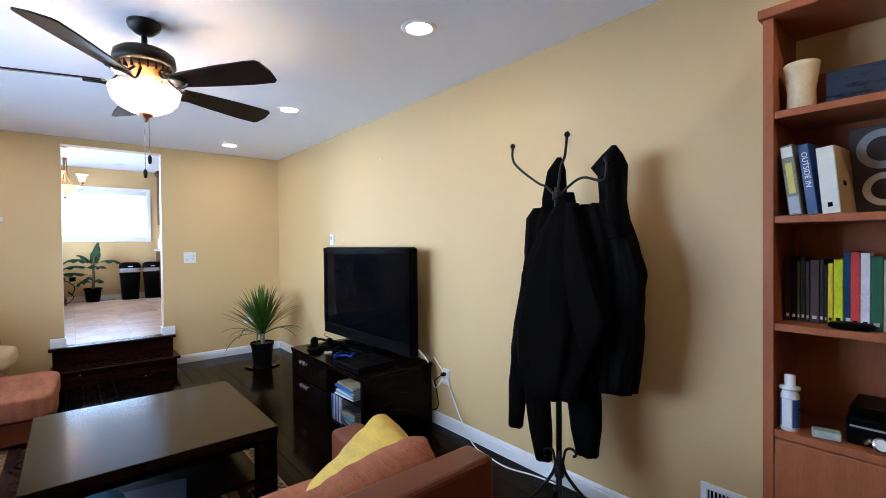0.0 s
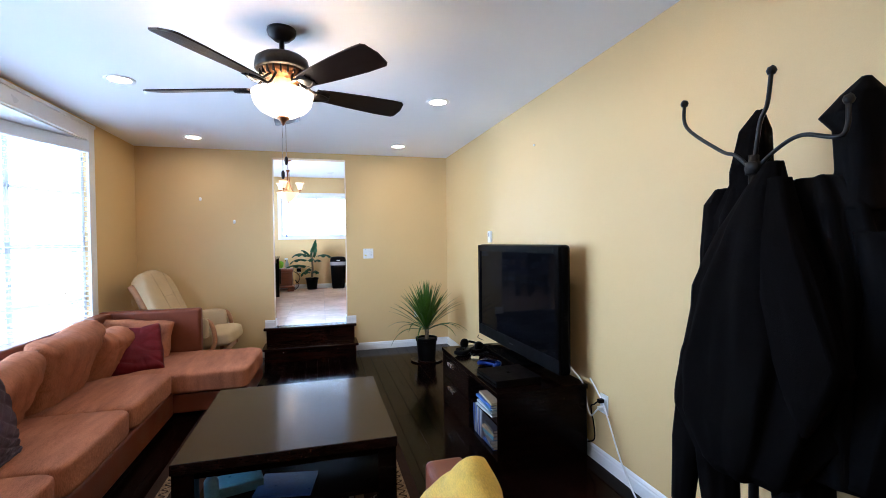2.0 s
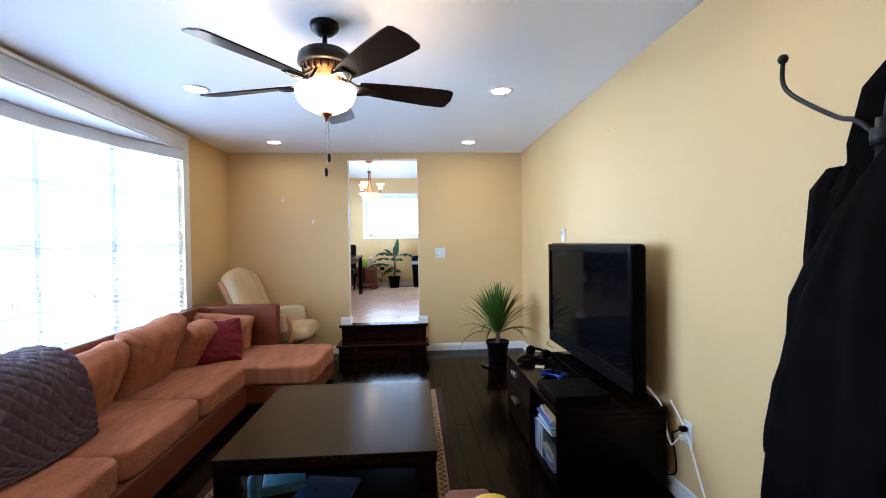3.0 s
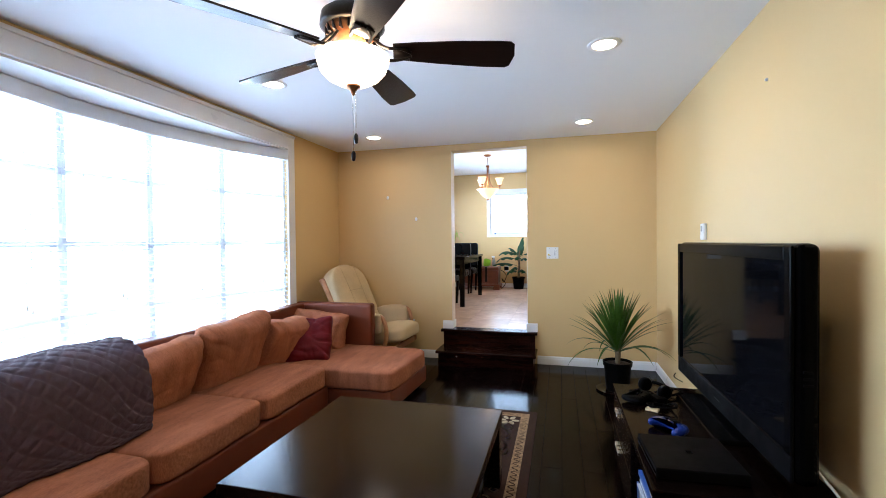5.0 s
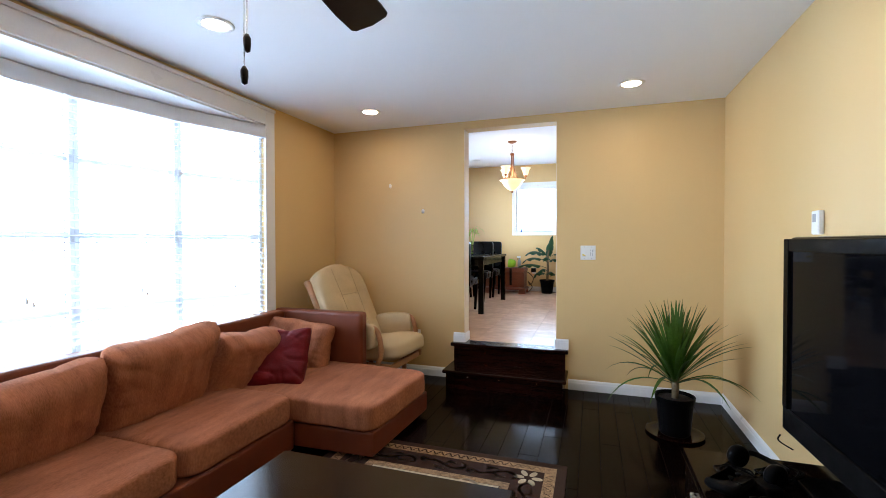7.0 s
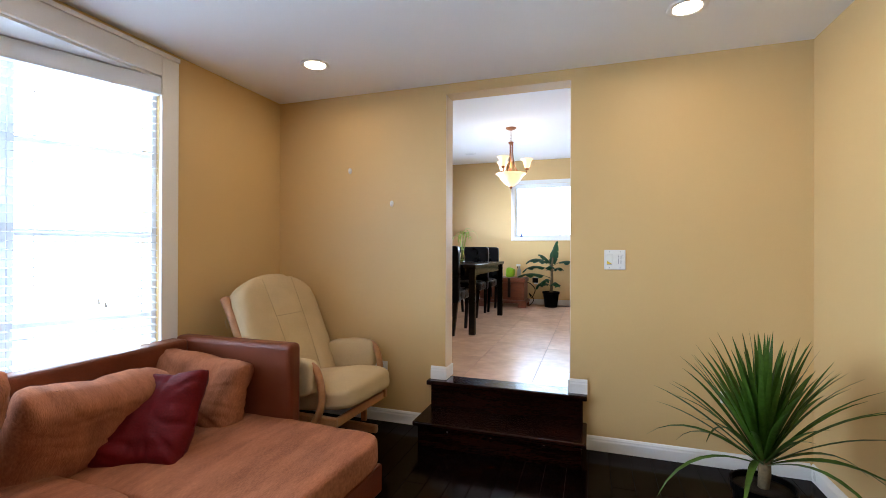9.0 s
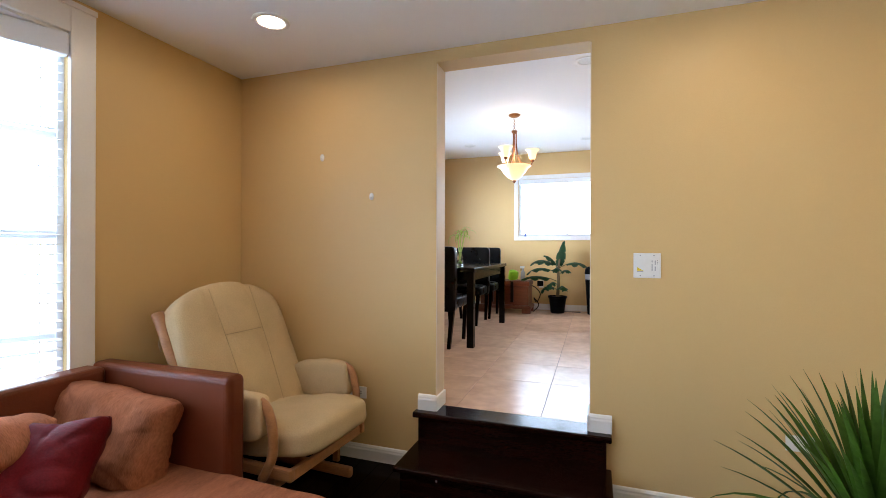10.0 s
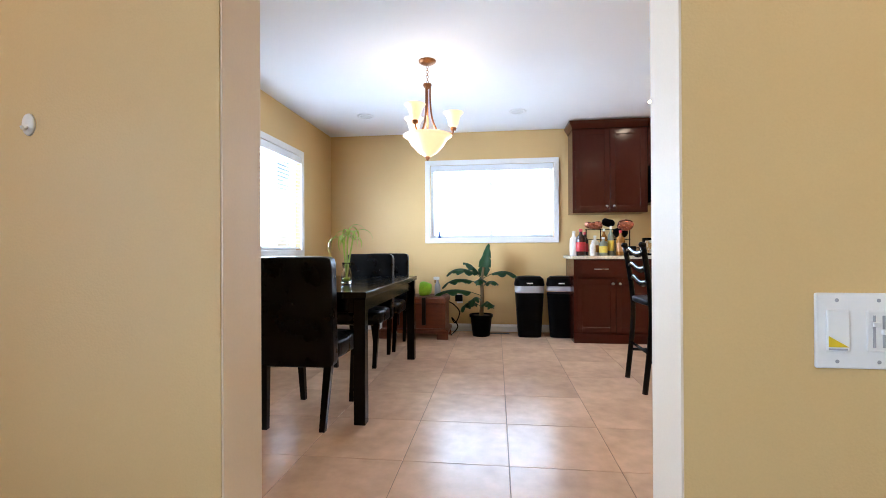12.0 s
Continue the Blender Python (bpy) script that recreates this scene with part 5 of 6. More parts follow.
part("strap", tube(smooth_path([(0.01, -0.018, 0.03), (0.03, -0.026, 0.012), (0.05, -0.005, 0.008), (0.04, 0.022, 0.010), (0.012, 0.018, 0.03)], 5), 0.007, 6), M_SILVER, wt, smooth=True)

# ---------------- spiky plant ----------------


def blade_leaf(bm, base, heading, lift, length, width, droop, n=9):
    """A narrow pointed leaf that rises at an angle and arches over."""
    c, s = math.cos(heading), math.sin(heading)
    side = Vector((-s, c, 0))
    left, right, mid = [], [], []
    for k in range(n + 1):
        t = k / n
        ang = lift - droop * t * t
        r = length * t
        p = Vector(base) + Vector((c * r * math.cos(ang), s * r * math.cos(ang), r * math.sin(ang))) 
        w = width * (0.55 + 0.9 * t if t < 0.5 else 1.0 - ((t - 0.5) / 0.5) ** 1.6) * 0.5 + 0.0006
        left.append(bm.verts.new(p + side * w))
        right.append(bm.verts.new(p - side * w))
        mid.append(bm.verts.new(p - Vector((0, 0, w * 0.45))))
    for k in range(n):
        bm.faces.new((left[k], mid[k], mid[k + 1], left[k + 1]))
        bm.faces.new((mid[k], right[k], right[k + 1], mid[k + 1]))


yp = thing("spiky_plant", pose(2.10, 5.92, 0.0), "spiky green dracaena in a black nursery pot", "plant")
part("saucer", revolve([(0, 0), (0.15, 0.0), (0.182, 0.014), (0.178, 0.016), (0.15, 0.006), (0, 0.006)], 36), M_STEP, yp, "brown plant saucer", smooth=True)
bm = revolve([(0, 0.007), (0.092, 0.007), (0.097, 0.012), (0.114, 0.225), (0.122, 0.227), (0.125, 0.262), (0.117, 0.262), (0.111, 0.24), (0, 0.235)], 36)
part("pot", bm, M_MATTE, yp, "black plastic nursery pot", smooth=False)
part("soil", revolve([(0, 0.244), (0.05, 0.246), (0.111, 0.241)], 24), M_SOIL, yp, smooth=True)
part("stem", tube([(0, 0, 0.235), (0.004, -0.004, 0.31), (0.0, 0, 0.41)], 0.021, 10, r_end=0.027), M_TRUNK, yp, smooth=True)
random.seed(11)
for k in range(104):
    u = (k + 0.5) / 104
    heading = k * 2.39996 + random.uniform(-0.15, 0.15)
    lift = radians(89 - 54 * u ** 1.1 + random.uniform(-5, 5))
    droop = random.uniform(0.0, 0.12) + 0.16 * u * u
    if u > 0.9:   # the oldest leaves hang
        lift, droop = radians(random.uniform(14, 30)), random.uniform(0.35, 0.6)
    length = random.uniform(0.43, 0.52)
    bm = bmesh.new()
    blade_leaf(bm, (0.016 * math.cos(heading), 0.016 * math.sin(heading), 0.415 - 0.07 * u), heading, lift, length, random.uniform(0.020, 0.028), droop)
    leaf = part("leaf", bm, M_LEAF, yp, smooth=True)

# ---------------- glider chair ----------------
gl = thing("glider_chair", pose(-0.318, 6.195, 0, 0, 0, -3) @ Matrix.Scale(1.01, 4), "oak glider chair with cream suede cushions", "glider chair")
bm = cushion(0.64, 0.58, 0.16, 4.5, 14, 0.15, 0.010, 31)
bmesh.ops.transform(bm, matrix=pose(0.10, 0, 0.365, 0, -6, 0), verts=bm.verts)
part("seat_cushion", bm, M_CREAM, gl, smooth=True)
bm = cushion(0.72, 0.82, 0.17, 5.0, 20, 0.22, 0.008, 32)  # local: x across, y up, z thick
for v in bm.verts:
    if v.co.y > 0.2:   # the head end is rounded
        v.co.y -= 0.075 * (v.co.x / 0.345) ** 2 * (v.co.y - 0.2) / 0.2
    for x in (-0.13, 0.13):   # two stitched channels and one across
        v.co.z -= 0.022 * math.exp(-((v.co.x - x + (0.03 * (v.co.y - 0.1) if x < 0 else -0.03 * (v.co.y - 0.1))) / 0.018) ** 2) * (1 if v.co.z > 0 else 0)
    if abs(v.co.x) < 0.20:
        v.co.z -= 0.024 * math.exp(-((v.co.y - 0.10) / 0.02) ** 2) * (1 if v.co.z > 0 else 0)
BACK = pose(-0.285, 0, 0.69) @ Matrix(((0, math.sin(radians(-24)), math.cos(radians(-24)), 0), (1, 0, 0, 0), (0, math.cos(radians(24)), math.sin(radians(24)), 0), (0, 0, 0, 1)))
bmesh.ops.transform(bm, matrix=BACK, verts=bm.verts)
part("back_cushion", bm, M_CREAM, gl, smooth=True)
for x in (-0.13, 0.13):
    tilt = 0.03 if x > 0 else -0.03
    seam = tube([BACK @ Vector((x + tilt * (yy - 0.1), yy, 0.082 + 0.010 * (1 - (yy / 0.4) ** 2))) for yy in [-0.36 + 0.06 * j for j in range(13)]], 0.002, 5)
    part("piping", seam, M_PIPING, gl, smooth=True)
part("piping", tube([BACK @ Vector((xx, 0.10, 0.086)) for xx in [-0.12 + 0.04 * j for j in range(7)]], 0.002, 5), M_PIPING, gl, smooth=True)
for s in (-1, 1):
    post = smooth_path([(-0.10, s * 0.315, 0.27), (-0.20, s * 0.32, 0.45), (-0.32, s * 0.350, 0.70), (-0.40, s * 0.355, 0.87), (-0.450, s * 0.352, 0.945)], 5)
    part("back_post", tube(post, 0.029, 10), M_OAK, gl, smooth=True)
    arm = part("arm_frame", tube(smooth_path([(0.20, s * 0.325, 0.24), (0.262, s * 0.33, 0.36), (0.255, s * 0.33, 0.50), (0.20, s * 0.33, 0.585), (0.06, s * 0.33, 0.565), (-0.20, s * 0.325, 0.50)], 5), 0.022, 10), M_OAK, gl, smooth=True)
    bm = cushion(0.37, 0.085, 0.19, 7.0, 12, 0.12, 0.010, 40 + s)
    bmesh.ops.transform(bm, matrix=pose(0.04, s * 0.325, 0.505, 0, -4, 0), verts=bm.verts)
    part("arm_pad", bm, M_CREAM, gl, "cream suede arm pad", smooth=True)
    part("side_rail", bx((-0.24, s * 0.29 - 0.015, 0.235), (0.34, s * 0.29 + 0.015, 0.29), 0.008), M_OAK, gl)
    part("glide_link", bx((0.16, s * 0.26 - 0.012, 0.06), (0.20, s * 0.26 + 0.012, 0.25), 0.006, 2, None), M_OAK, gl)
    part("glide_link", bx((-0.20, s * 0.26 - 0.012, 0.06), (-0.16, s * 0.26 + 0.012, 0.25), 0.006), M_OAK, gl)
    part("foot_rail", bx((-0.28, s * 0.235 - 0.02, 0.0), (0.30, s * 0.235 + 0.02, 0.055), 0.012), M_OAK, gl)
part("front_rail", bx((0.30, -0.29, 0.225), (0.325, 0.29, 0.275), 0.006), M_OAK, gl)
part("cross_rail", bx((-0.02, -0.235, 0.02), (0.03, 0.235, 0.05), 0.005), M_OAK, gl)
part("tie_string", tube(smooth_path([(-0.43, -0.345, 0.84), (-0.44, -0.352, 0.80), (-0.425, -0.35, 0.76)], 4), 0.0022, 5), M_CREAM, gl, smooth=True)

# ---------------- rug ----------------
M_RUG = material("rug_dark_brown", (0.040, 0.020, 0.014), 0.95, vary=0.4, scale=14, fine=420, bump=0.35, spec=0.1)
M_RUGBAND = material("rug_beige_band", (0.30, 0.19, 0.10), 0.95, vary=0.75, scale=38, fine=120, bump=0.35, spec=0.1)
M_RUGCREAM = material("rug_cream", (0.50, 0.41, 0.27), 0.95, vary=0.2, scale=30, fine=300, bump=0.3, spec=0.1)
RX0, RX1, RY0, RY1 = 0.03, 1.438, 2.50, 5.218
rug = thing("area_rug", pose(0, 0, 0), "dark brown area rug with beige border and cream scrolls", "rug")
part("rug_body", bx((RX0, RY0, 0.001), (RX1, RY1, 0.009), 0.003), M_RUG, rug)


def border(inset, width, mat, top):
    for a, b in (((RX0 + inset, RY0 + inset), (RX1 - inset, RY0 + inset + width)), ((RX0 + inset, RY1 - inset - width), (RX1 - inset, RY1 - inset)),
                 ((RX0 + inset, RY0 + inset + width), (RX0 + inset + width, RY1 - inset - width)), ((RX1 - inset - width, RY0 + inset + width), (RX1 - inset, RY1 - inset - width))):
        part("border_band", bx((*a, 0.008), (*b, top)), mat, rug)


border(0.055, 0.062, M_RUGBAND, 0.0104)
border(0.285, 0.045, M_RUGBAND, 0.0104)
border(0.335, 0.028, M_RUGCREAM, 0.0104)


def ribbon(points, width, z):
    bm = bmesh.new()
    pts = smooth_path([(x, y, 0) for x, y in points], 6)
    a, b = [], []
    for i, p in enumerate(pts):
        d = (pts[min(i + 1, len(pts) - 1)] - pts[max(i - 1, 0)]).normalized()
        s = Vector((-d.y, d.x, 0)) * width * (0.25 + 0.75 * math.sin(math.pi * (0.08 + 0.9 * i / len(pts))))
        a.append(bm.verts.new((*(p + s).xy, z)))
        b.append(bm.verts.new((*(p - s).xy, z)))
    for k in range(len(a) - 1):
        bm.faces.new((a[k], a[k + 1], b[k + 1], b[k]))
    bmesh.ops.solidify(bm, geom=bm.faces[:], thickness=0.0012)
    return bm


def scroll(cx, cy, turn, flip):
    m = pose(cx, cy, 0, 0, 0, turn)
    for pts, w in (([(-0.13, 0.0), (-0.07, 0.03), (0.0, 0.0), (0.06, -0.03), (0.12, -0.005), (0.125, 0.03), (0.10, 0.035)], 0.008),
                   ([(-0.13, 0.0), (-0.15, 0.03), (-0.125, 0.045), (-0.11, 0.025)], 0.006), ([(0.0, 0.0), (0.03, 0.035), (0.07, 0.03)], 0.006), ([(-0.05, -0.03), (-0.02, -0.045), (0.02, -0.05)], 0.007)):
        part("scroll_motif", ribbon([(m @ Vector((x, y * flip, 0))).xy for x, y in pts], w, 0.0108), M_RUGCREAM, rug)


mid = 0.055 + 0.031
for a, b, c, along in ((RY0 + 0.14, RY1 - 0.14, RX1 - mid, 1), (RY0 + 0.14, RY1 - 0.14, RX0 + mid, 1), (RX0 + 0.14, RX1 - 0.14, RY1 - mid, 0), (RX0 + 0.14, RX1 - 0.14, RY0 + mid, 0)):
    count = round((b - a) / 0.026)
    wave = [(a + (b - a) * k / count, c + (0.017, -0.017)[k % 2]) for k in range(count + 1)]
    part("wave_motif", ribbon([(q, p) if along else (p, q) for p, q in wave], 0.0045, 0.0114), M_RUG, rug)
for k in range(7):
    yy = RY0 + 0.42 + k * 0.32
    scroll(RX1 - 0.20, yy, 90, 1 if k % 2 else -1)
    scroll(RX0 + 0.20, yy, 90, -1 if k % 2 else 1)
for k in range(3):
    xx = RX0 + 0.42 + k * 0.30
    scroll(xx, RY1 - 0.20, 0, 1 if k % 2 else -1)
    scroll(xx, RY0 + 0.20, 0, -1 if k % 2 else 1)
for cx, cy in ((RX1 - 0.20, RY1 - 0.20), (RX0 + 0.20, RY1 - 0.20)):
    for a in range(0, 360, 60):
        part("petal_motif", slab([(0.02 + 0.03 + 0.03 * math.cos(u), 0.016 * math.sin(u)) for u in [2 * math.pi * j / 12 for j in range(12)]], 0.009, 0.0108, m=pose(cx, cy, 0, 0, 0, a)), M_RUGCREAM, rug)
random.seed(21)
for k in range(10):
    scroll(random.uniform(0.5, 1.0), RY0 + 0.6 + k * 0.19, random.uniform(0, 180), 1)
# odds and ends on the coffee table's shelf
single("toy_box", bx((-0.10, -0.07, 0), (0.10, 0.07, 0.05), 0.006), COVERS[3], pose(0.55, 3.42, 0.1355, 0, 0, 15), "pale blue plastic box on the coffee table shelf", "box")
single("spray_bottle", revolve([(0, 0), (0.03, 0), (0.032, 0.01), (0.032, 0.10), (0.012, 0.13), (0.012, 0.15), (0, 0.15)], 20), COVERS[3], pose(0.44, 3.32, 0.1355), "small pale blue bottle on the coffee table shelf", "bottle", smooth=True)
volume("magazine", pose(0.62, 3.28, 0.145, 0, 0, 80) @ pose(0, 0, 0, 90, 0, 0), 0.012, 0.21, 0.27, COVERS[0], "dark blue magazine lying on the coffee table shelf", "magazine", "magazines")

# ---------------- kitchen ----------------
# dining table
dt = thing("dining_table", pose(-0.245, 9.08, KF), "black lacquered wooden dining table", "dining table")
part("tabletop", bx((-0.46, -0.81, 0.725), (0.46, 0.81, 0.762), 0.004), M_BLACKWOOD, dt)
for s in (-1, 1):
    part("apron", bx((s * 0.41 - 0.011, -0.70, 0.64), (s * 0.41 + 0.011, 0.70, 0.724)), M_BLACKWOOD, dt)
    part("apron", bx((-0.38, s * 0.745 - 0.011, 0.64), (0.38, s * 0.745 + 0.011, 0.724)), M_BLACKWOOD, dt)
    for q in (-1, 1):
        part("leg", bx((s * 0.415 - 0.034, q * 0.762 - 0.034, 0.0), (s * 0.415 + 0.034, q * 0.762 + 0.034, 0.724), 0.004), M_BLACKWOOD, dt)

M_BLACKLEATHER = material("black_leather", (0.0018, 0.0018, 0.002), 0.3, spec=0.14, vary=0.3, scale=9, fine=220, bump=0.12)


def parsons_chair(m, label):
    """Faces +y; origin on the floor under the seat's middle."""
    ob = thing("dining_chair", m, label, "chair", "dining chairs")
    bm = cushion(0.45, 0.085, 0.62, 18.0, 14, 0.0, 0.002, 3)
    for v in bm.verts:
        for bx_, bz in ((-0.11, 0.16), (0.11, 0.16), (-0.11, -0.02), (0.11, -0.02), (0.0, 0.07)):
            if v.co.y > 0.02:
                v.co.y -= 0.016 * math.exp(-((v.co.x - bx_) ** 2 + (v.co.z - bz) ** 2) / 0.0009)
    bmesh.ops.transform(bm, matrix=pose(0, -0.235, 0.655, 3, 0, 0), verts=bm.verts)
    back = part("backrest", bm, M_BLACKLEATHER, ob, smooth=True)
    for bx_, bz in ((-0.11, 0.16), (0.11, 0.16), (-0.11, -0.02), (0.11, -0.02)):
        part("button", revolve([(0, 0.004), (0.009, 0.002), (0.012, -0.003), (0, -0.004)], 12, m=pose(bx_, -0.235 + 0.034 - (bz * 0.05), 0.655 + bz, -87, 0, 0)), M_BLACKLEATHER, back, smooth=True)
    bm = cushion(0.44, 0.46, 0.12, 6.0, 12, 0.22, 0.003, 8)
    bmesh.ops.transform(bm, matrix=pose(0, 0.03, 0.42), verts=bm.verts)
    part("seat", bm, M_BLACKLEATHER, ob, smooth=True)
    for x in (-0.19, 0.19):
        for y, lean in ((-0.235, -0.04), (0.225, 0.0)):
            bm = bmesh.new()
            rings = []
            for z, r in ((0.0, 0.016), (0.18, 0.019), (0.37, 0.022)):
                rings.append([bm.verts.new((x * (0.88 + 0.12 * z / 0.37) + sx * r, y + lean * (1 - z / 0.37) + sy * r, z)) for sx, sy in ((-1, -1), (1, -1), (1, 1), (-1, 1))])
            skin(bm, rings)
            part("leg", bm, M_BLACKWOOD, ob)
    return ob


pc = parsons_chair(pose(-0.175, 8.46, KF), "black leather parsons chair pushed under the dining table")
copy_thing(pc, pose(-0.25, 9.72, KF, 0, 0, 180))
c3 = copy_thing(pc, pose(-0.225, 10.33, KF, 0, 0, 180))
tagged(c3, "black leather parsons chair standing near the wooden chest")

# glass vase with lucky bamboo
vs = thing("bamboo_vase", pose(-0.11, 8.88, KF + 0.763), "clear glass vase of water with lucky bamboo stalks", "vase")
part("vase", revolve([(0, 0), (0.030, 0), (0.036, 0.01), (0.038, 0.06), (0.026, 0.11), (0.030, 0.145), (0.033, 0.15), (0.030, 0.15), (0.023, 0.11), (0.034, 0.06), (0.030, 0.012), (0, 0.008)], 24), M_CLEAR, vs, smooth=True)
pebbles = part("pebbles", cushion(0.05, 0.05, 0.034, 2.5, 6, 0, 0.006, 3), M_BAMBOO, vs, smooth=True)
pebbles.location = (0, 0, 0.028)
random.seed(8)
for dx, dy, top in ((0.05, 0.02, 0.36), (-0.035, 0.02, 0.34), (0.02, -0.02, 0.37)):
    st = part("stalk", tube(smooth_path([(0, 0, 0.02), (dx * 0.4, dy * 0.4, 0.18), (dx, dy, top)], 4), 0.006, 8), M_BAMBOO, vs, smooth=True)
    for k in range(6):
        bm = bmesh.new()
        blade_leaf(bm, (dx, dy, top - 0.01 * k), k * 1.05 + dx * 9, radians(random.uniform(30, 70)), random.uniform(0.10, 0.16), 0.017, random.uniform(1.1, 1.8), 8)
        part("leaf", bm, M_BAMBOO, st, smooth=True)

# chest with things on it
ck = thing("wooden_chest", pose(0.02, 10.93, KF), "carved dark wooden chest with metal straps on bracket feet", "chest")
part("body", slab([(-0.36, -0.19), (0.36, -0.19), (0.36, 0.19), (-0.36, 0.19)], 0.12, 0.40, 0.008), M_CHEST, ck)
bm = bmesh.new()
rings = [[bm.verts.new((sx * w, sy * d, z)) for sx, sy in ((-1, -1), (1, -1), (1, 1), (-1, 1))] for w, d, z in ((0.355, 0.195, 0.401), (0.375, 0.205, 0.41), (0.375, 0.205, 0.455), (0.355, 0.19, 0.475))]
skin(bm, rings)
part("lid", bm, M_CHEST, ck)
bm = bmesh.new()
rings = [[bm.verts.new((sx * w, sy * d, z)) for sx, sy in ((-1, -1), (1, -1), (1, 1), (-1, 1))] for w, d, z in ((0.395, 0.215, 0.07), (0.395, 0.215, 0.10), (0.365, 0.195, 0.119))]
skin(bm, rings)
part("base_moulding", bm, M_CHEST, ck)
for x in (-0.33, 0.33):
    for y in (-0.16, 0.16):
        part("foot", slab([(x - 0.065, y - 0.05), (x + 0.065, y - 0.05), (x + 0.055, y + 0.05), (x - 0.055, y + 0.05)], 0.0, 0.069, 0.01), M_CHEST, ck)
for x in (-0.18, 0.12):
    part("strap", bx((x - 0.022, -0.212, 0.16), (x + 0.022, -0.191, 0.47), 0.003), M_BRONZE, ck)
part("lock_plate", bx((-0.06, -0.198, 0.27), (-0.01, -0.191, 0.34), 0.002, 1), M_BRONZE, ck)
M_LIME = material("lime_green_fabric", (0.30, 0.62, 0.02), 0.6, vary=0.25, scale=14, fine=140, bump=0.2)
single("green_bag", cushion(0.14, 0.11, 0.15, 5.0, 12, 0.1, 0.016, 12), M_LIME, pose(0.13, 10.90, KF + 0.552), "crumpled lime green bag on the wooden chest", "bag", smooth=True)
sb = thing("trigger_spray_bottle", pose(0.27, 10.93, KF + 0.4755), "clear trigger spray bottle on the wooden chest", "bottle")
part("body", revolve([(0, 0), (0.032, 0), (0.036, 0.008), (0.034, 0.11), (0.014, 0.16), (0.014, 0.18), (0, 0.18)], 20), M_GREYP, sb, smooth=True)
part("spray_head", bx((-0.045, -0.012, 0.18), (0.022, 0.012, 0.215), 0.006), M_WHITE, sb)
part("trigger", bx((-0.034, -0.006, 0.145), (-0.024, 0.006, 0.18), 0.002, 1), M_MATTE, sb)
single("cable_bundle", tube(smooth_path([(0.40, 10.95, KF + 0.40), (0.46, 10.98, KF + 0.36), (0.52, 11.0, KF + 0.27), (0.47, 10.98, KF + 0.15), (0.43, 10.95, KF + 0.22), (0.50, 10.98, KF + 0.11), (0.42, 10.97, KF + 0.006)], 6), 0.007, 6), M_MATTE, pose(0, 0, 0), "black cable hanging from the socket by the chest", "cable", smooth=True)
ou = plate(pose(0.50, KY1, KF + 0.40), 0.072, 0.116, "white kitchen wall outlet with a black adapter", "outlet")
single("adapter", bx((-0.045, -0.05, -0.04), (0.045, 0.0, 0.04), 0.006), M_MATTE, pose(0.49, KY1 - 0.0085, KF + 0.41), "black power adapter plugged in by the chest", "adapter")

# banana plant
bp_ = thing("banana_plant", pose(0.77, 11.02, KF), "leafy green banana plant in a dark plastic pot", "plant")
bm = revolve([(0, 0), (0.095, 0), (0.10, 0.006), (0.125, 0.22), (0.138, 0.222), (0.138, 0.25), (0.128, 0.25), (0.12, 0.23), (0, 0.225)], 32)
part("pot", bm, M_MATTE, bp_, "dark plastic nursery pot")
part("soil", revolve([(0, 0.235), (0.06, 0.236), (0.122, 0.232)], 24), M_SOIL, bp_, smooth=True)
part("stem", tube(smooth_path([(0, 0, 0.22), (0.015, 0, 0.45), (0.01, 0, 0.62), (0.03, 0, 0.80)], 4), 0.026, 10, r_end=0.014), M_TRUNK, bp_, smooth=True)


def broad_leaf(heading, lift, stalk, length, width, droop, base_z, lean=0.0):
    """A banana leaf: a stalk, then a broad blade with a channelled midrib and waved edges."""
    c, s = math.cos(heading), math.sin(heading)
    bm = bmesh.new()
    pts = []
    n = 24
    total = stalk + length
    p = Vector((0.015, 0, base_z))
    for k in range(n + 1):
        t = k / n
        a = lift - droop * t ** 1.6
        pts.append(p.copy())
        p += Vector((c * math.cos(a), s * math.cos(a), math.sin(a))) * total / n
    side = Vector((-s, c, 0))
    rows = []
    for k, q in enumerate(pts):
        t = (k / n * total - stalk) / length
        w = 0.006 if t <= 0 else max(0.004, width * math.sin(math.pi * min(1, t) ** 0.75) ** 0.7)
        wave = 0.014 * math.sin(k * 0.9 + heading)
        if t > 0.15 and (k * 7 + int(heading * 10)) % 5 == 0:
            w *= 0.72
        row = []
        for j, f in enumerate((-1, -0.5, 0, 0.5, 1)):
            row.append(bm.verts.new(q + side * w * f + Vector((0, 0, -abs(f) * w * 0.7 + (wave * abs(f) if t > 0 else 0) + (0.004 if j == 2 else 0)))))
        rows.append(row)
    for a, b in zip(rows, rows[1:]):
        for j in range(4):
            bm.faces.new((a[j], a[j + 1], b[j + 1], b[j]))
    bmesh.ops.solidify(bm, geom=bm.faces[:], thickness=0.002)
    return bm


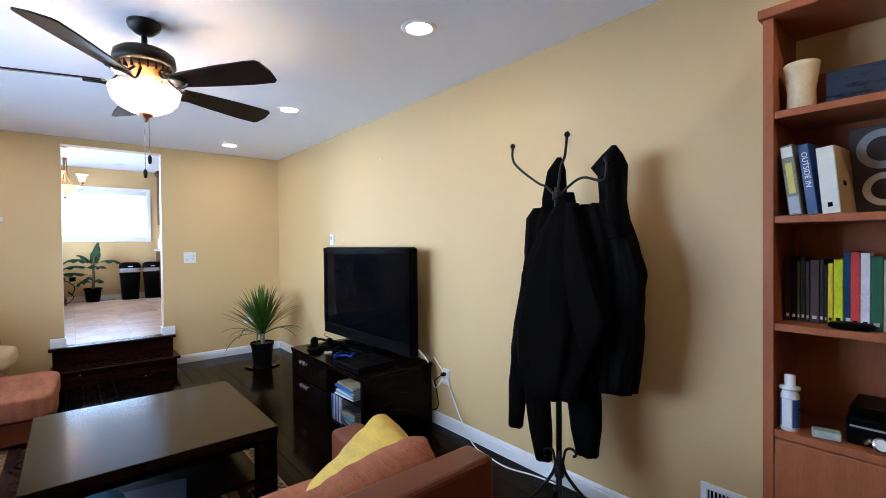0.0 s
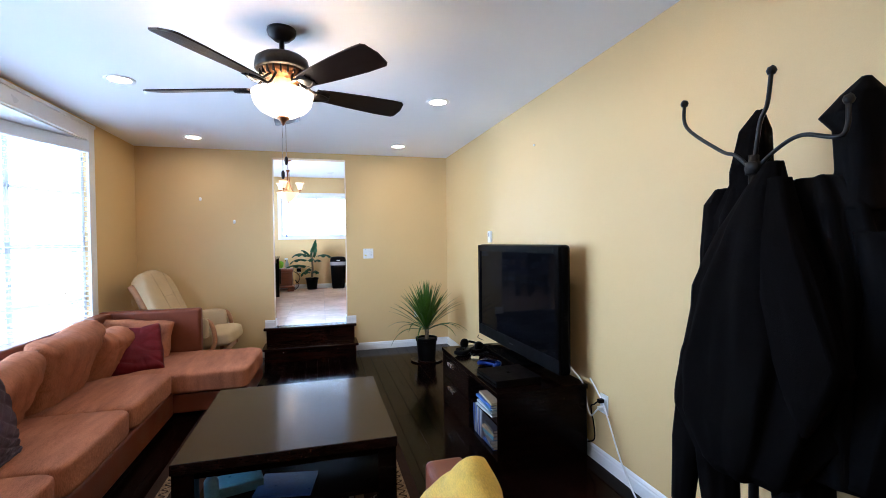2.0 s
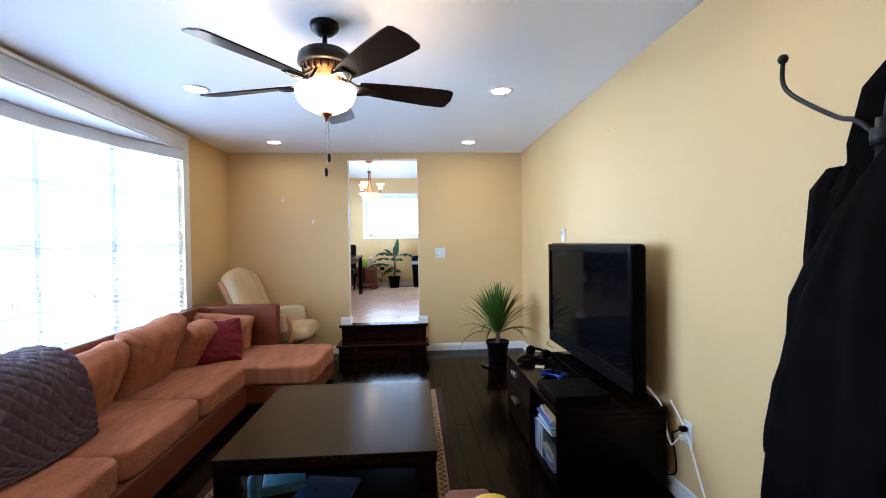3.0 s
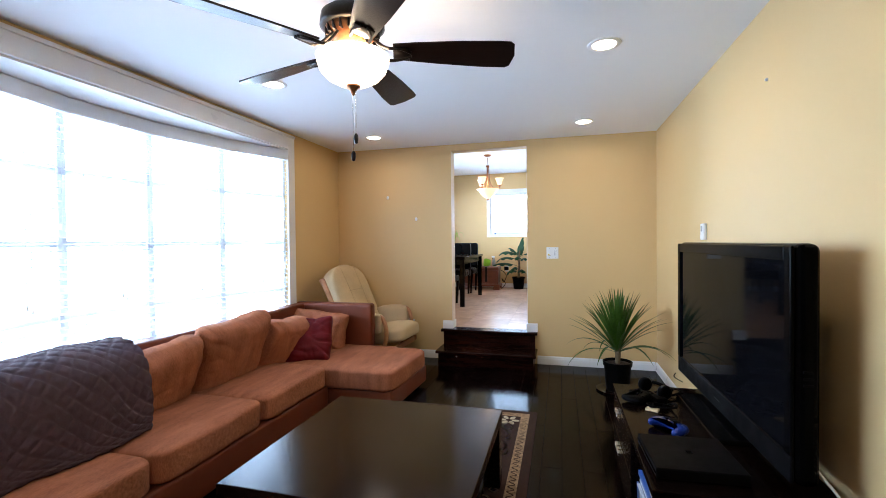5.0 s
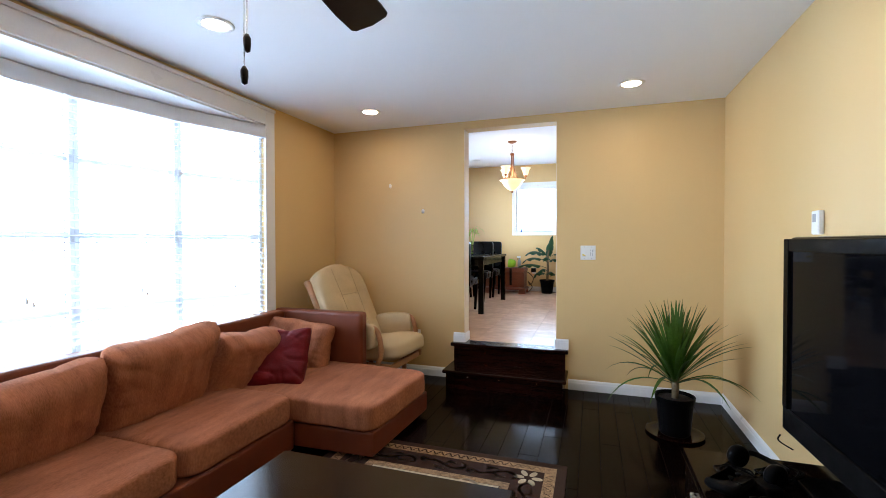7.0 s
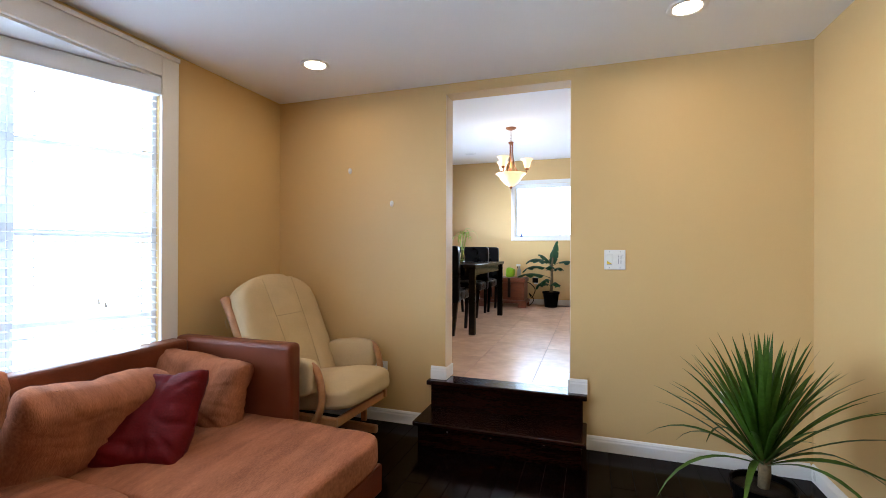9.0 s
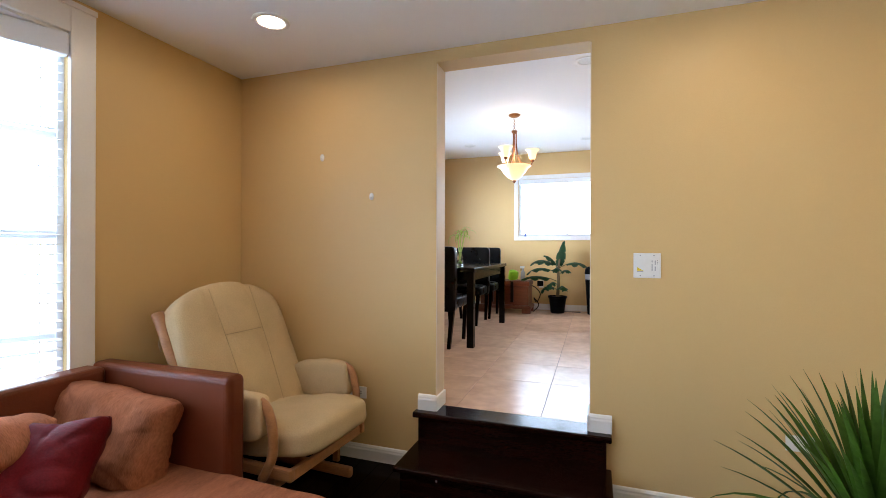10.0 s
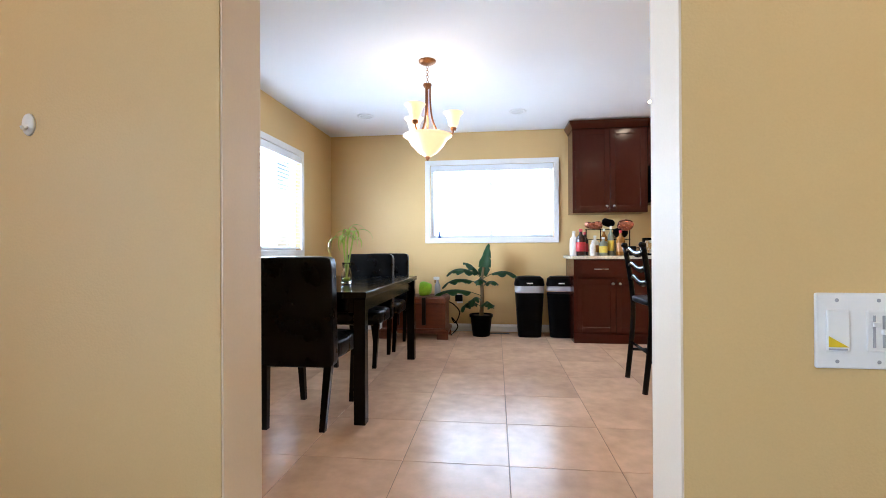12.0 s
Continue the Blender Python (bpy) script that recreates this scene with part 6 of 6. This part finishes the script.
LEAVES = ((48, 82, 0.06, 0.38, 0.10, 0.35, 0.66), (178, 40, 0.12, 0.36, 0.085, 1.7, 0.66), (5, 32, 0.12, 0.36, 0.075, 1.6, 0.66), (188, 28, 0.12, 0.40, 0.065, 1.5, 0.58), (196, 22, 0.14, 0.44, 0.075, 0.95, 0.46),
          (262, 45, 0.05, 0.26, 0.07, 2.2, 0.60), (330, 50, 0.06, 0.20, 0.06, 2.0, 0.56), (215, 40, 0.10, 0.26, 0.07, 2.2, 0.32), (300, 45, 0.06, 0.22, 0.075, 2.3, 0.34), (150, 62, 0.08, 0.28, 0.07, 1.2, 0.64), (240, 35, 0.08, 0.24, 0.06, 2.0, 0.40))
for heading, lift, *rest in LEAVES:
    part("leaf", broad_leaf(radians(heading), radians(lift), *rest), M_BANANA, bp_, smooth=True)

# rubbish bins


def bin_(m, label, open_gap):
    ob = thing("trash_bin", m, label, "bin", "trash bins")

    def ring(w, d, z, bm, n=28):
        return [bm.verts.new((w * math.copysign(abs(math.cos(u)) ** 0.55, math.cos(u)), d * math.copysign(abs(math.sin(u)) ** 0.55, math.sin(u)), z)) for u in [2 * math.pi * j / n for j in range(n)]]
    bm = bmesh.new()
    skin(bm, [ring(0.130, 0.105, 0.0, bm), ring(0.133, 0.108, 0.02, bm), ring(0.160, 0.13, 0.46, bm), ring(0.163, 0.133, 0.50, bm)])
    part("body", bm, M_MATTE, ob, smooth=False)
    bm = bmesh.new()
    skin(bm, [ring(0.164, 0.134, 0.46 + (0.05 if open_gap else 0.085), bm), ring(0.167, 0.137, 0.53, bm), ring(0.166, 0.136, 0.585 - (0.0 if open_gap else 0.02), bm), ring(0.158, 0.13, 0.588, bm)])
    part("bin_liner", bm, M_GREYP, ob, "pale plastic liner folded over the rim")
    bm = bmesh.new()
    skin(bm, [ring(0.170, 0.140, 0.586, bm), ring(0.172, 0.142, 0.60, bm), ring(0.160, 0.13, 0.665, bm), ring(0.13, 0.10, 0.690, bm), ring(0.06, 0.05, 0.697, bm)])
    lid = part("lid", bm, M_MATTE, ob)
    part("lid_label", bx((-0.035, -0.147, 0.612), (0.035, -0.135, 0.625), 0.002, 1), M_WHITE, lid)
    return ob


bin_(pose(1.325, 11.05, KF), "tall black trash bin with a white liner", True)
bin_(pose(1.69, 11.05, KF, 0, 0, -6), "tall black step trash bin with a closed lid", False)
single("floor_register", bx((-0.15, -0.03, 0), (0.15, 0.03, 0.006), 0.002, 1), M_BRONZE, pose(0.95, 11.16, KF), "brown metal floor register by the wall", "vent")

# cabinets


def shaker_door(name, a, b, parent, knob):
    """A framed door in the plane y = a.y, facing -y."""
    x0, z0, x1, z1, y = a[0], a[2], b[0], b[2], a[1]
    f = 0.055
    d = part(name, bx((x0 + f - 0.002, y + 0.010, z0 + f - 0.002), (x1 - f + 0.002, y + 0.016, z1 - f + 0.002)), M_CABINET, parent)
    for p, q in (((x0, y, z0), (x0 + f, y + 0.02, z1)), ((x1 - f, y, z0), (x1, y + 0.02, z1)), ((x0 + f, y, z0), (x1 - f, y + 0.02, z0 + f)), ((x0 + f, y, z1 - f), (x1 - f, y + 0.02, z1))):
        part("rail", bx(p, q, 0.002, 1), M_CABINET, d)
    if knob:
        part("knob", revolve([(0.005, 0), (0.005, 0.012), (0.015, 0.018), (0.014, 0.026), (0, 0.029)], 18, m=pose(knob[0], y, knob[1], 90, 0, 0)), M_SILVER, d, "round brushed steel knob", smooth=True)
    return d


bcab = thing("base_cabinet", pose(1.77, 10.68, KF), "dark mahogany kitchen base cabinet with drawer and doors", "cabinet")
part("body", bx((0, 0.021, 0.10), (0.86, 0.555, 0.895)), M_CABINET, bcab)
part("toe_kick", bx((0.0, 0.012, 0.0), (0.86, 0.55, 0.099)), M_CABINET, bcab)
dr = part("drawer", bx((0.03, 0.0, 0.70), (0.83, 0.02, 0.88), 0.004), M_CABINET, bcab)
part("drawer_panel", bx((0.075, -0.003, 0.735), (0.785, 0.001, 0.845), 0.003, 1), M_CABINET, dr)
part("handle", tube(smooth_path([(0.21, 0, 0.79), (0.215, -0.025, 0.79), (0.25, -0.03, 0.79), (0.31, -0.03, 0.79), (0.345, -0.025, 0.79), (0.35, 0, 0.79)], 4), 0.005, 8), M_SILVER, dr, "brushed steel bar handle", smooth=True)
shaker_door("door", (0.03, 0.0, 0.12), (0.427, 0.0, 0.685), bcab, (0.395, 0.635))
shaker_door("door", (0.433, 0.0, 0.12), (0.83, 0.0, 0.685), bcab, (0.465, 0.635))
wtp = single("worktop", bx((-0.03, -0.03, 0.0), (0.868, 0.55, 0.035), 0.006), M_GRANITE, pose(1.77, 10.68, KF + 0.8955), "beige granite worktop on the kitchen cabinet", "worktop")
ucab = thing("wall_cabinet", pose(1.81, 10.955, 1.755), "dark mahogany kitchen wall cabinet with crown moulding", "cabinet")
part("body", bx((0, 0.021, 0), (0.81, 0.33, 0.945)), M_CABINET, ucab)
shaker_door("door", (0.025, 0.0, 0.02), (0.402, 0.0, 0.93), ucab, (0.365, 0.07))
shaker_door("door", (0.408, 0.0, 0.02), (0.785, 0.0, 0.93), ucab, (0.445, 0.07))
bm = bmesh.new()
rings = [[bm.verts.new((x, y, z)) for x, y in ((-d, -d), (0.81, -d), (0.81, 0.33), (-d, 0.33))] for d, z in ((0.004, 0.946), (0.012, 0.965), (0.040, 1.01), (0.045, 1.03))]
skin(bm, rings)
part("crown_moulding", bm, M_CABINET, ucab)
uc2 = thing("wall_cabinet", pose(2.625, 10.955, 2.27), "short dark mahogany cabinet above the microwave", "cabinet")
part("body", bx((0, 0.021, 0), (0.76, 0.33, 0.43)), M_CABINET, uc2)
shaker_door("door", (0.01, 0.0, 0.02), (0.377, 0.0, 0.41), uc2, None)
shaker_door("door", (0.383, 0.0, 0.02), (0.75, 0.0, 0.41), uc2, None)
bm = bmesh.new()
rings = [[bm.verts.new((x, y, z)) for x, y in ((0.0, -d), (0.76, -d), (0.76, 0.33), (0.0, 0.33))] for d, z in ((0.004, 0.431), (0.012, 0.45), (0.040, 0.495), (0.045, 0.515))]
skin(bm, rings)
part("crown_moulding", bm, M_CABINET, uc2)
mw = thing("microwave", pose(2.635, 10.90, 1.86), "stainless steel over-range microwave with a black side", "microwave")
part("body", bx((0, 0.02, 0), (0.74, 0.395, 0.405), 0.004), M_PLASTIC, mw)
part("door", bx((0.03, 0.0, 0.01), (0.74, 0.02, 0.40), 0.004), M_SILVER, mw)
part("window", bx((0.10, -0.003, 0.06), (0.52, 0.001, 0.35), 0.002, 1), M_PLASTIC, mw)
st = thing("stove", pose(2.645, 10.66, KF), "stainless steel stove with a raised back panel", "stove")
part("body", bx((0, 0.0, 0.0), (0.75, 0.60, 0.905), 0.004), M_PLASTIC, st)
part("oven_door", bx((0.02, -0.02, 0.18), (0.73, 0.001, 0.74), 0.004), M_SILVER, st)
part("back_panel", bx((0.0, 0.55, 0.905), (0.75, 0.61, 1.13), 0.006), M_PLASTIC, st)
part("control_panel", bx((0.02, 0.545, 0.95), (0.73, 0.551, 1.10), 0.002, 1), M_SILVER, st)

# bottles and jars on the worktop
WT = KF + 0.931
LIQ = {n: material("bottle_" + n, c, 0.15, vary=0.15, scale=20, fine=120, bump=0.0) for n, c in (("cola", (0.03, 0.012, 0.01)), ("amber", (0.30, 0.12, 0.02)), ("clear", (0.24, 0.26, 0.20)), ("yellow", (0.60, 0.45, 0.05)), ("white", (0.75, 0.73, 0.70)), ("green", (0.10, 0.30, 0.06)))}
LAB = {n: material("label_" + n, c, 0.5, vary=0.2, scale=40, fine=120, bump=0.02) for n, c in (("red", (0.55, 0.03, 0.04)), ("white", (0.72, 0.70, 0.66)), ("orange", (0.50, 0.22, 0.06)), ("yellow", (0.66, 0.50, 0.06)))}
for x, y, r, h, liq, lab, cap, nm in ((1.80, 10.85, 0.045, 0.27, "white", "white", "white", "white plastic jug"), (1.865, 10.80, 0.050, 0.29, "cola", "red", "red", "cola bottle with a red label"), (1.93, 10.93, 0.040, 0.26, "cola", "red", "red", "dark soda bottle with a red label"),
                                      (1.985, 10.78, 0.030, 0.17, "white", "white", "white", "small white plastic bottle"), (2.03, 10.88, 0.042, 0.22, "white", "orange", "white", "white jar with an orange label"), (2.10, 10.80, 0.045, 0.20, "clear", "yellow", "yellow", "square clear spirits bottle"),
                                      (2.19, 10.84, 0.034, 0.32, "clear", "yellow", "white", "tall clear spirits bottle"), (2.28, 10.80, 0.045, 0.27, "amber", "orange", "red", "amber whisky bottle"), (2.15, 10.98, 0.036, 0.30, "amber", "white", "yellow", "tall amber liquor bottle"), (1.815, 11.0, 0.035, 0.12, "green", "white", "white", "short green jar")):
    b = thing("bottle", pose(x, y, WT), nm + " on the kitchen worktop", "bottle", "bottles on the worktop")
    part("body", revolve([(0, 0), (r * 0.92, 0), (r, 0.008), (r, h * 0.60), (r * 0.93, h * 0.68), (r * 0.62, h * 0.75), (r * 0.36, h * 0.80), (r * 0.32, h * 0.93), (0, h * 0.93)], 20), LIQ[liq], b, smooth=True)
    part("label", revolve([(r * 1.005, h * 0.16), (r * 1.02, h * 0.17), (r * 1.02, h * 0.50), (r * 1.005, h * 0.51)], 20), LAB[lab], b)
    part("cap", revolve([(r * 0.34, h * 0.90), (r * 0.37, h * 0.90), (r * 0.37, h), (0, h)], 16), LAB["red" if cap == "red" else "white"], b)
mg = thing("mug", pose(2.40, 10.80, WT), "black ceramic mug on the kitchen worktop", "mug")
part("body", revolve([(0, 0), (0.034, 0), (0.038, 0.006), (0.040, 0.10), (0.036, 0.10), (0.034, 0.012), (0, 0.01)], 22), M_MATTE, mg, smooth=True)
part("handle", tube(smooth_path([(0.038, 0, 0.08), (0.07, 0, 0.08), (0.072, 0, 0.03), (0.038, 0, 0.025)], 4), 0.005, 6), M_MATTE, mg, smooth=True)
M_COPPERFOIL = material("copper_foil", (0.45, 0.16, 0.10), 0.25, metal=0.8, vary=0.4, scale=25, fine=60, bump=0.2)
for x, y, z, s, mt in ((2.05, 11.05, 0.37, 0.17, M_COPPERFOIL), (2.22, 11.08, 0.40, 0.15, M_MATTE), (2.40, 11.04, 0.37, 0.18, M_COPPERFOIL), (2.36, 11.1, 0.29, 0.16, M_MATTE)):
    single("foil_balloon_bag", cushion(s, s * 0.5, s * 0.55, 2.6, 8, 0.1, 0.03, int(x * 100)), mt, pose(x, y, WT + z - 0.03, 0, 12, 0), "crumpled shiny black and copper bag on the knife rack", "bag", "shiny bags", True)
kr = thing("bottle_rack", pose(2.22, 11.10, WT), "black wire rack behind the bottles", "rack")
for x in (-0.24, -0.08, 0.08, 0.24):
    part("rack_post", tube([(x, 0, 0), (x, 0, 0.30)], 0.006, 6), M_MATTE, kr)
for z in (0.06, 0.18, 0.295):
    part("rack_wire", tube([(-0.25, 0, z), (0.25, 0, z)], 0.004, 6), M_MATTE, kr)

# bar stool
bs = thing("bar_stool", pose(2.20, 9.23, KF, 0, 0, -90), "black wooden ladder-back bar stool", "bar stool")
# faces +y in its own axes; back at y = -0.2
for x in (-0.205, 0.205):
    part("back_post", tube(smooth_path([(x, -0.24, 0.0), (x, -0.20, 0.40), (x, -0.20, 0.66), (x * 1.05, -0.25, 1.02)], 5), 0.020, 8), M_BLACKWOOD, bs, smooth=True)
    part("front_leg", tube([(x, 0.21, 0.0), (x * 0.95, 0.17, 0.60)], 0.019, 8), M_BLACKWOOD, bs, smooth=True)
    part("side_stretcher", tube([(x, -0.215, 0.22), (x, 0.20, 0.22)], 0.011, 7), M_BLACKWOOD, bs, smooth=True)
    part("finial", revolve([(0, -0.022), (0.020, -0.015), (0.026, 0.0), (0.018, 0.016), (0, 0.02)], 14, m=pose(x * 1.05, -0.255, 1.03)), M_BLACKWOOD, bs, smooth=True)
for z, y in ((0.98, -0.245), (0.87, -0.228), (0.77, -0.214)):
    pts = [(-0.20 + 0.04 * j, y - 0.02 * math.sin(math.pi * j / 10), z + 0.018 * math.sin(2 * math.pi * j / 10)) for j in range(11)]
    bm = tube(pts, 0.024, 8)
    for v in bm.verts:
        v.co.y = y + (v.co.y - y) * 0.5
    part("back_slat", bm, M_BLACKWOOD, bs, smooth=True)
bm = cushion(0.44, 0.42, 0.05, 6.0, 8, 0.2, 0.002, 2)
bmesh.ops.transform(bm, matrix=pose(0, -0.01, 0.62), verts=bm.verts)
part("seat", bm, M_BLACKLEATHER, bs, smooth=True)
for y, z in ((-0.215, 0.28), (0.20, 0.18)):
    part("stretcher", tube([(-0.20, y, z), (0.20, y, z)], 0.011, 7), M_BLACKWOOD, bs, smooth=True)

single("figurine", revolve([(0, 0), (0.018, 0), (0.020, 0.006), (0.012, 0.02), (0.014, 0.05), (0.008, 0.07), (0.010, 0.082), (0, 0.094)], 16), COVERS[0], pose(0.25, KY1 - 0.005, NZ0 + 0.001), "small blue bottle on the kitchen window sill", "bottle", smooth=True)

# ---------------- floor planks and tiles ----------------
random.seed(31)
PLANKS = {}


def plank(x, y0, y1):
    key = round(y1 - y0, 2)
    if key not in PLANKS:
        PLANKS[key] = mesh_of("plank", bx((-0.0588, -key / 2 + 0.0008, -0.006), (0.0588, key / 2 - 0.0008, 0.0), 0.0012, 1), M_PLANK)
    ob = new("plank", PLANKS[key])
    ob.parent = floor
    ob.matrix_basis = pose(x, (y0 + y1) / 2, 0)


x = X0 + 0.0595
while x < X1 + 0.05:
    y = Y0
    end = Y0 + random.choice((0.4, 0.7, 1.0, 1.3))
    while y < Y1:
        if Y1 - end < 0.3:
            end = Y1
        plank(x, y, end)
        y, end = end, min(Y1, end + random.choice((0.9, 1.2, 1.5, 1.8)))
    x += 0.119
T = 0.50
TILE = mesh_of("tile", bx((-T / 2 + 0.0015, -T / 2 + 0.0015, -0.006), (T / 2 - 0.0015, T / 2 - 0.0015, 0.0), 0.0012, 1), M_TILE)
for i in range(-4, 8):
    for j in range(-3, 7):
        cx, cy = 1.003 + T * (i + 0.5), 8.40 + T * (j + 0.5)
        if cy - T / 2 < 6.70 or cx - T / 2 > KX1:
            continue
        ob = new("tile", TILE)
        ob.parent = floor_kitchen
        ob.matrix_basis = pose(cx, cy, KF, 0, 0, random.choice((0, 90, 180, 270)))
edge = mesh_of("tile", bx((-T / 2 + 0.0015, -0.068, -0.006), (T / 2 - 0.0015, 0.085, 0.0), 0.0012, 1), M_TILE)
for i in range(-4, 8):
    ob = new("tile", edge)
    ob.parent = floor_kitchen
    ob.matrix_basis = pose(1.003 + T * (i + 0.5), 6.824, KF)
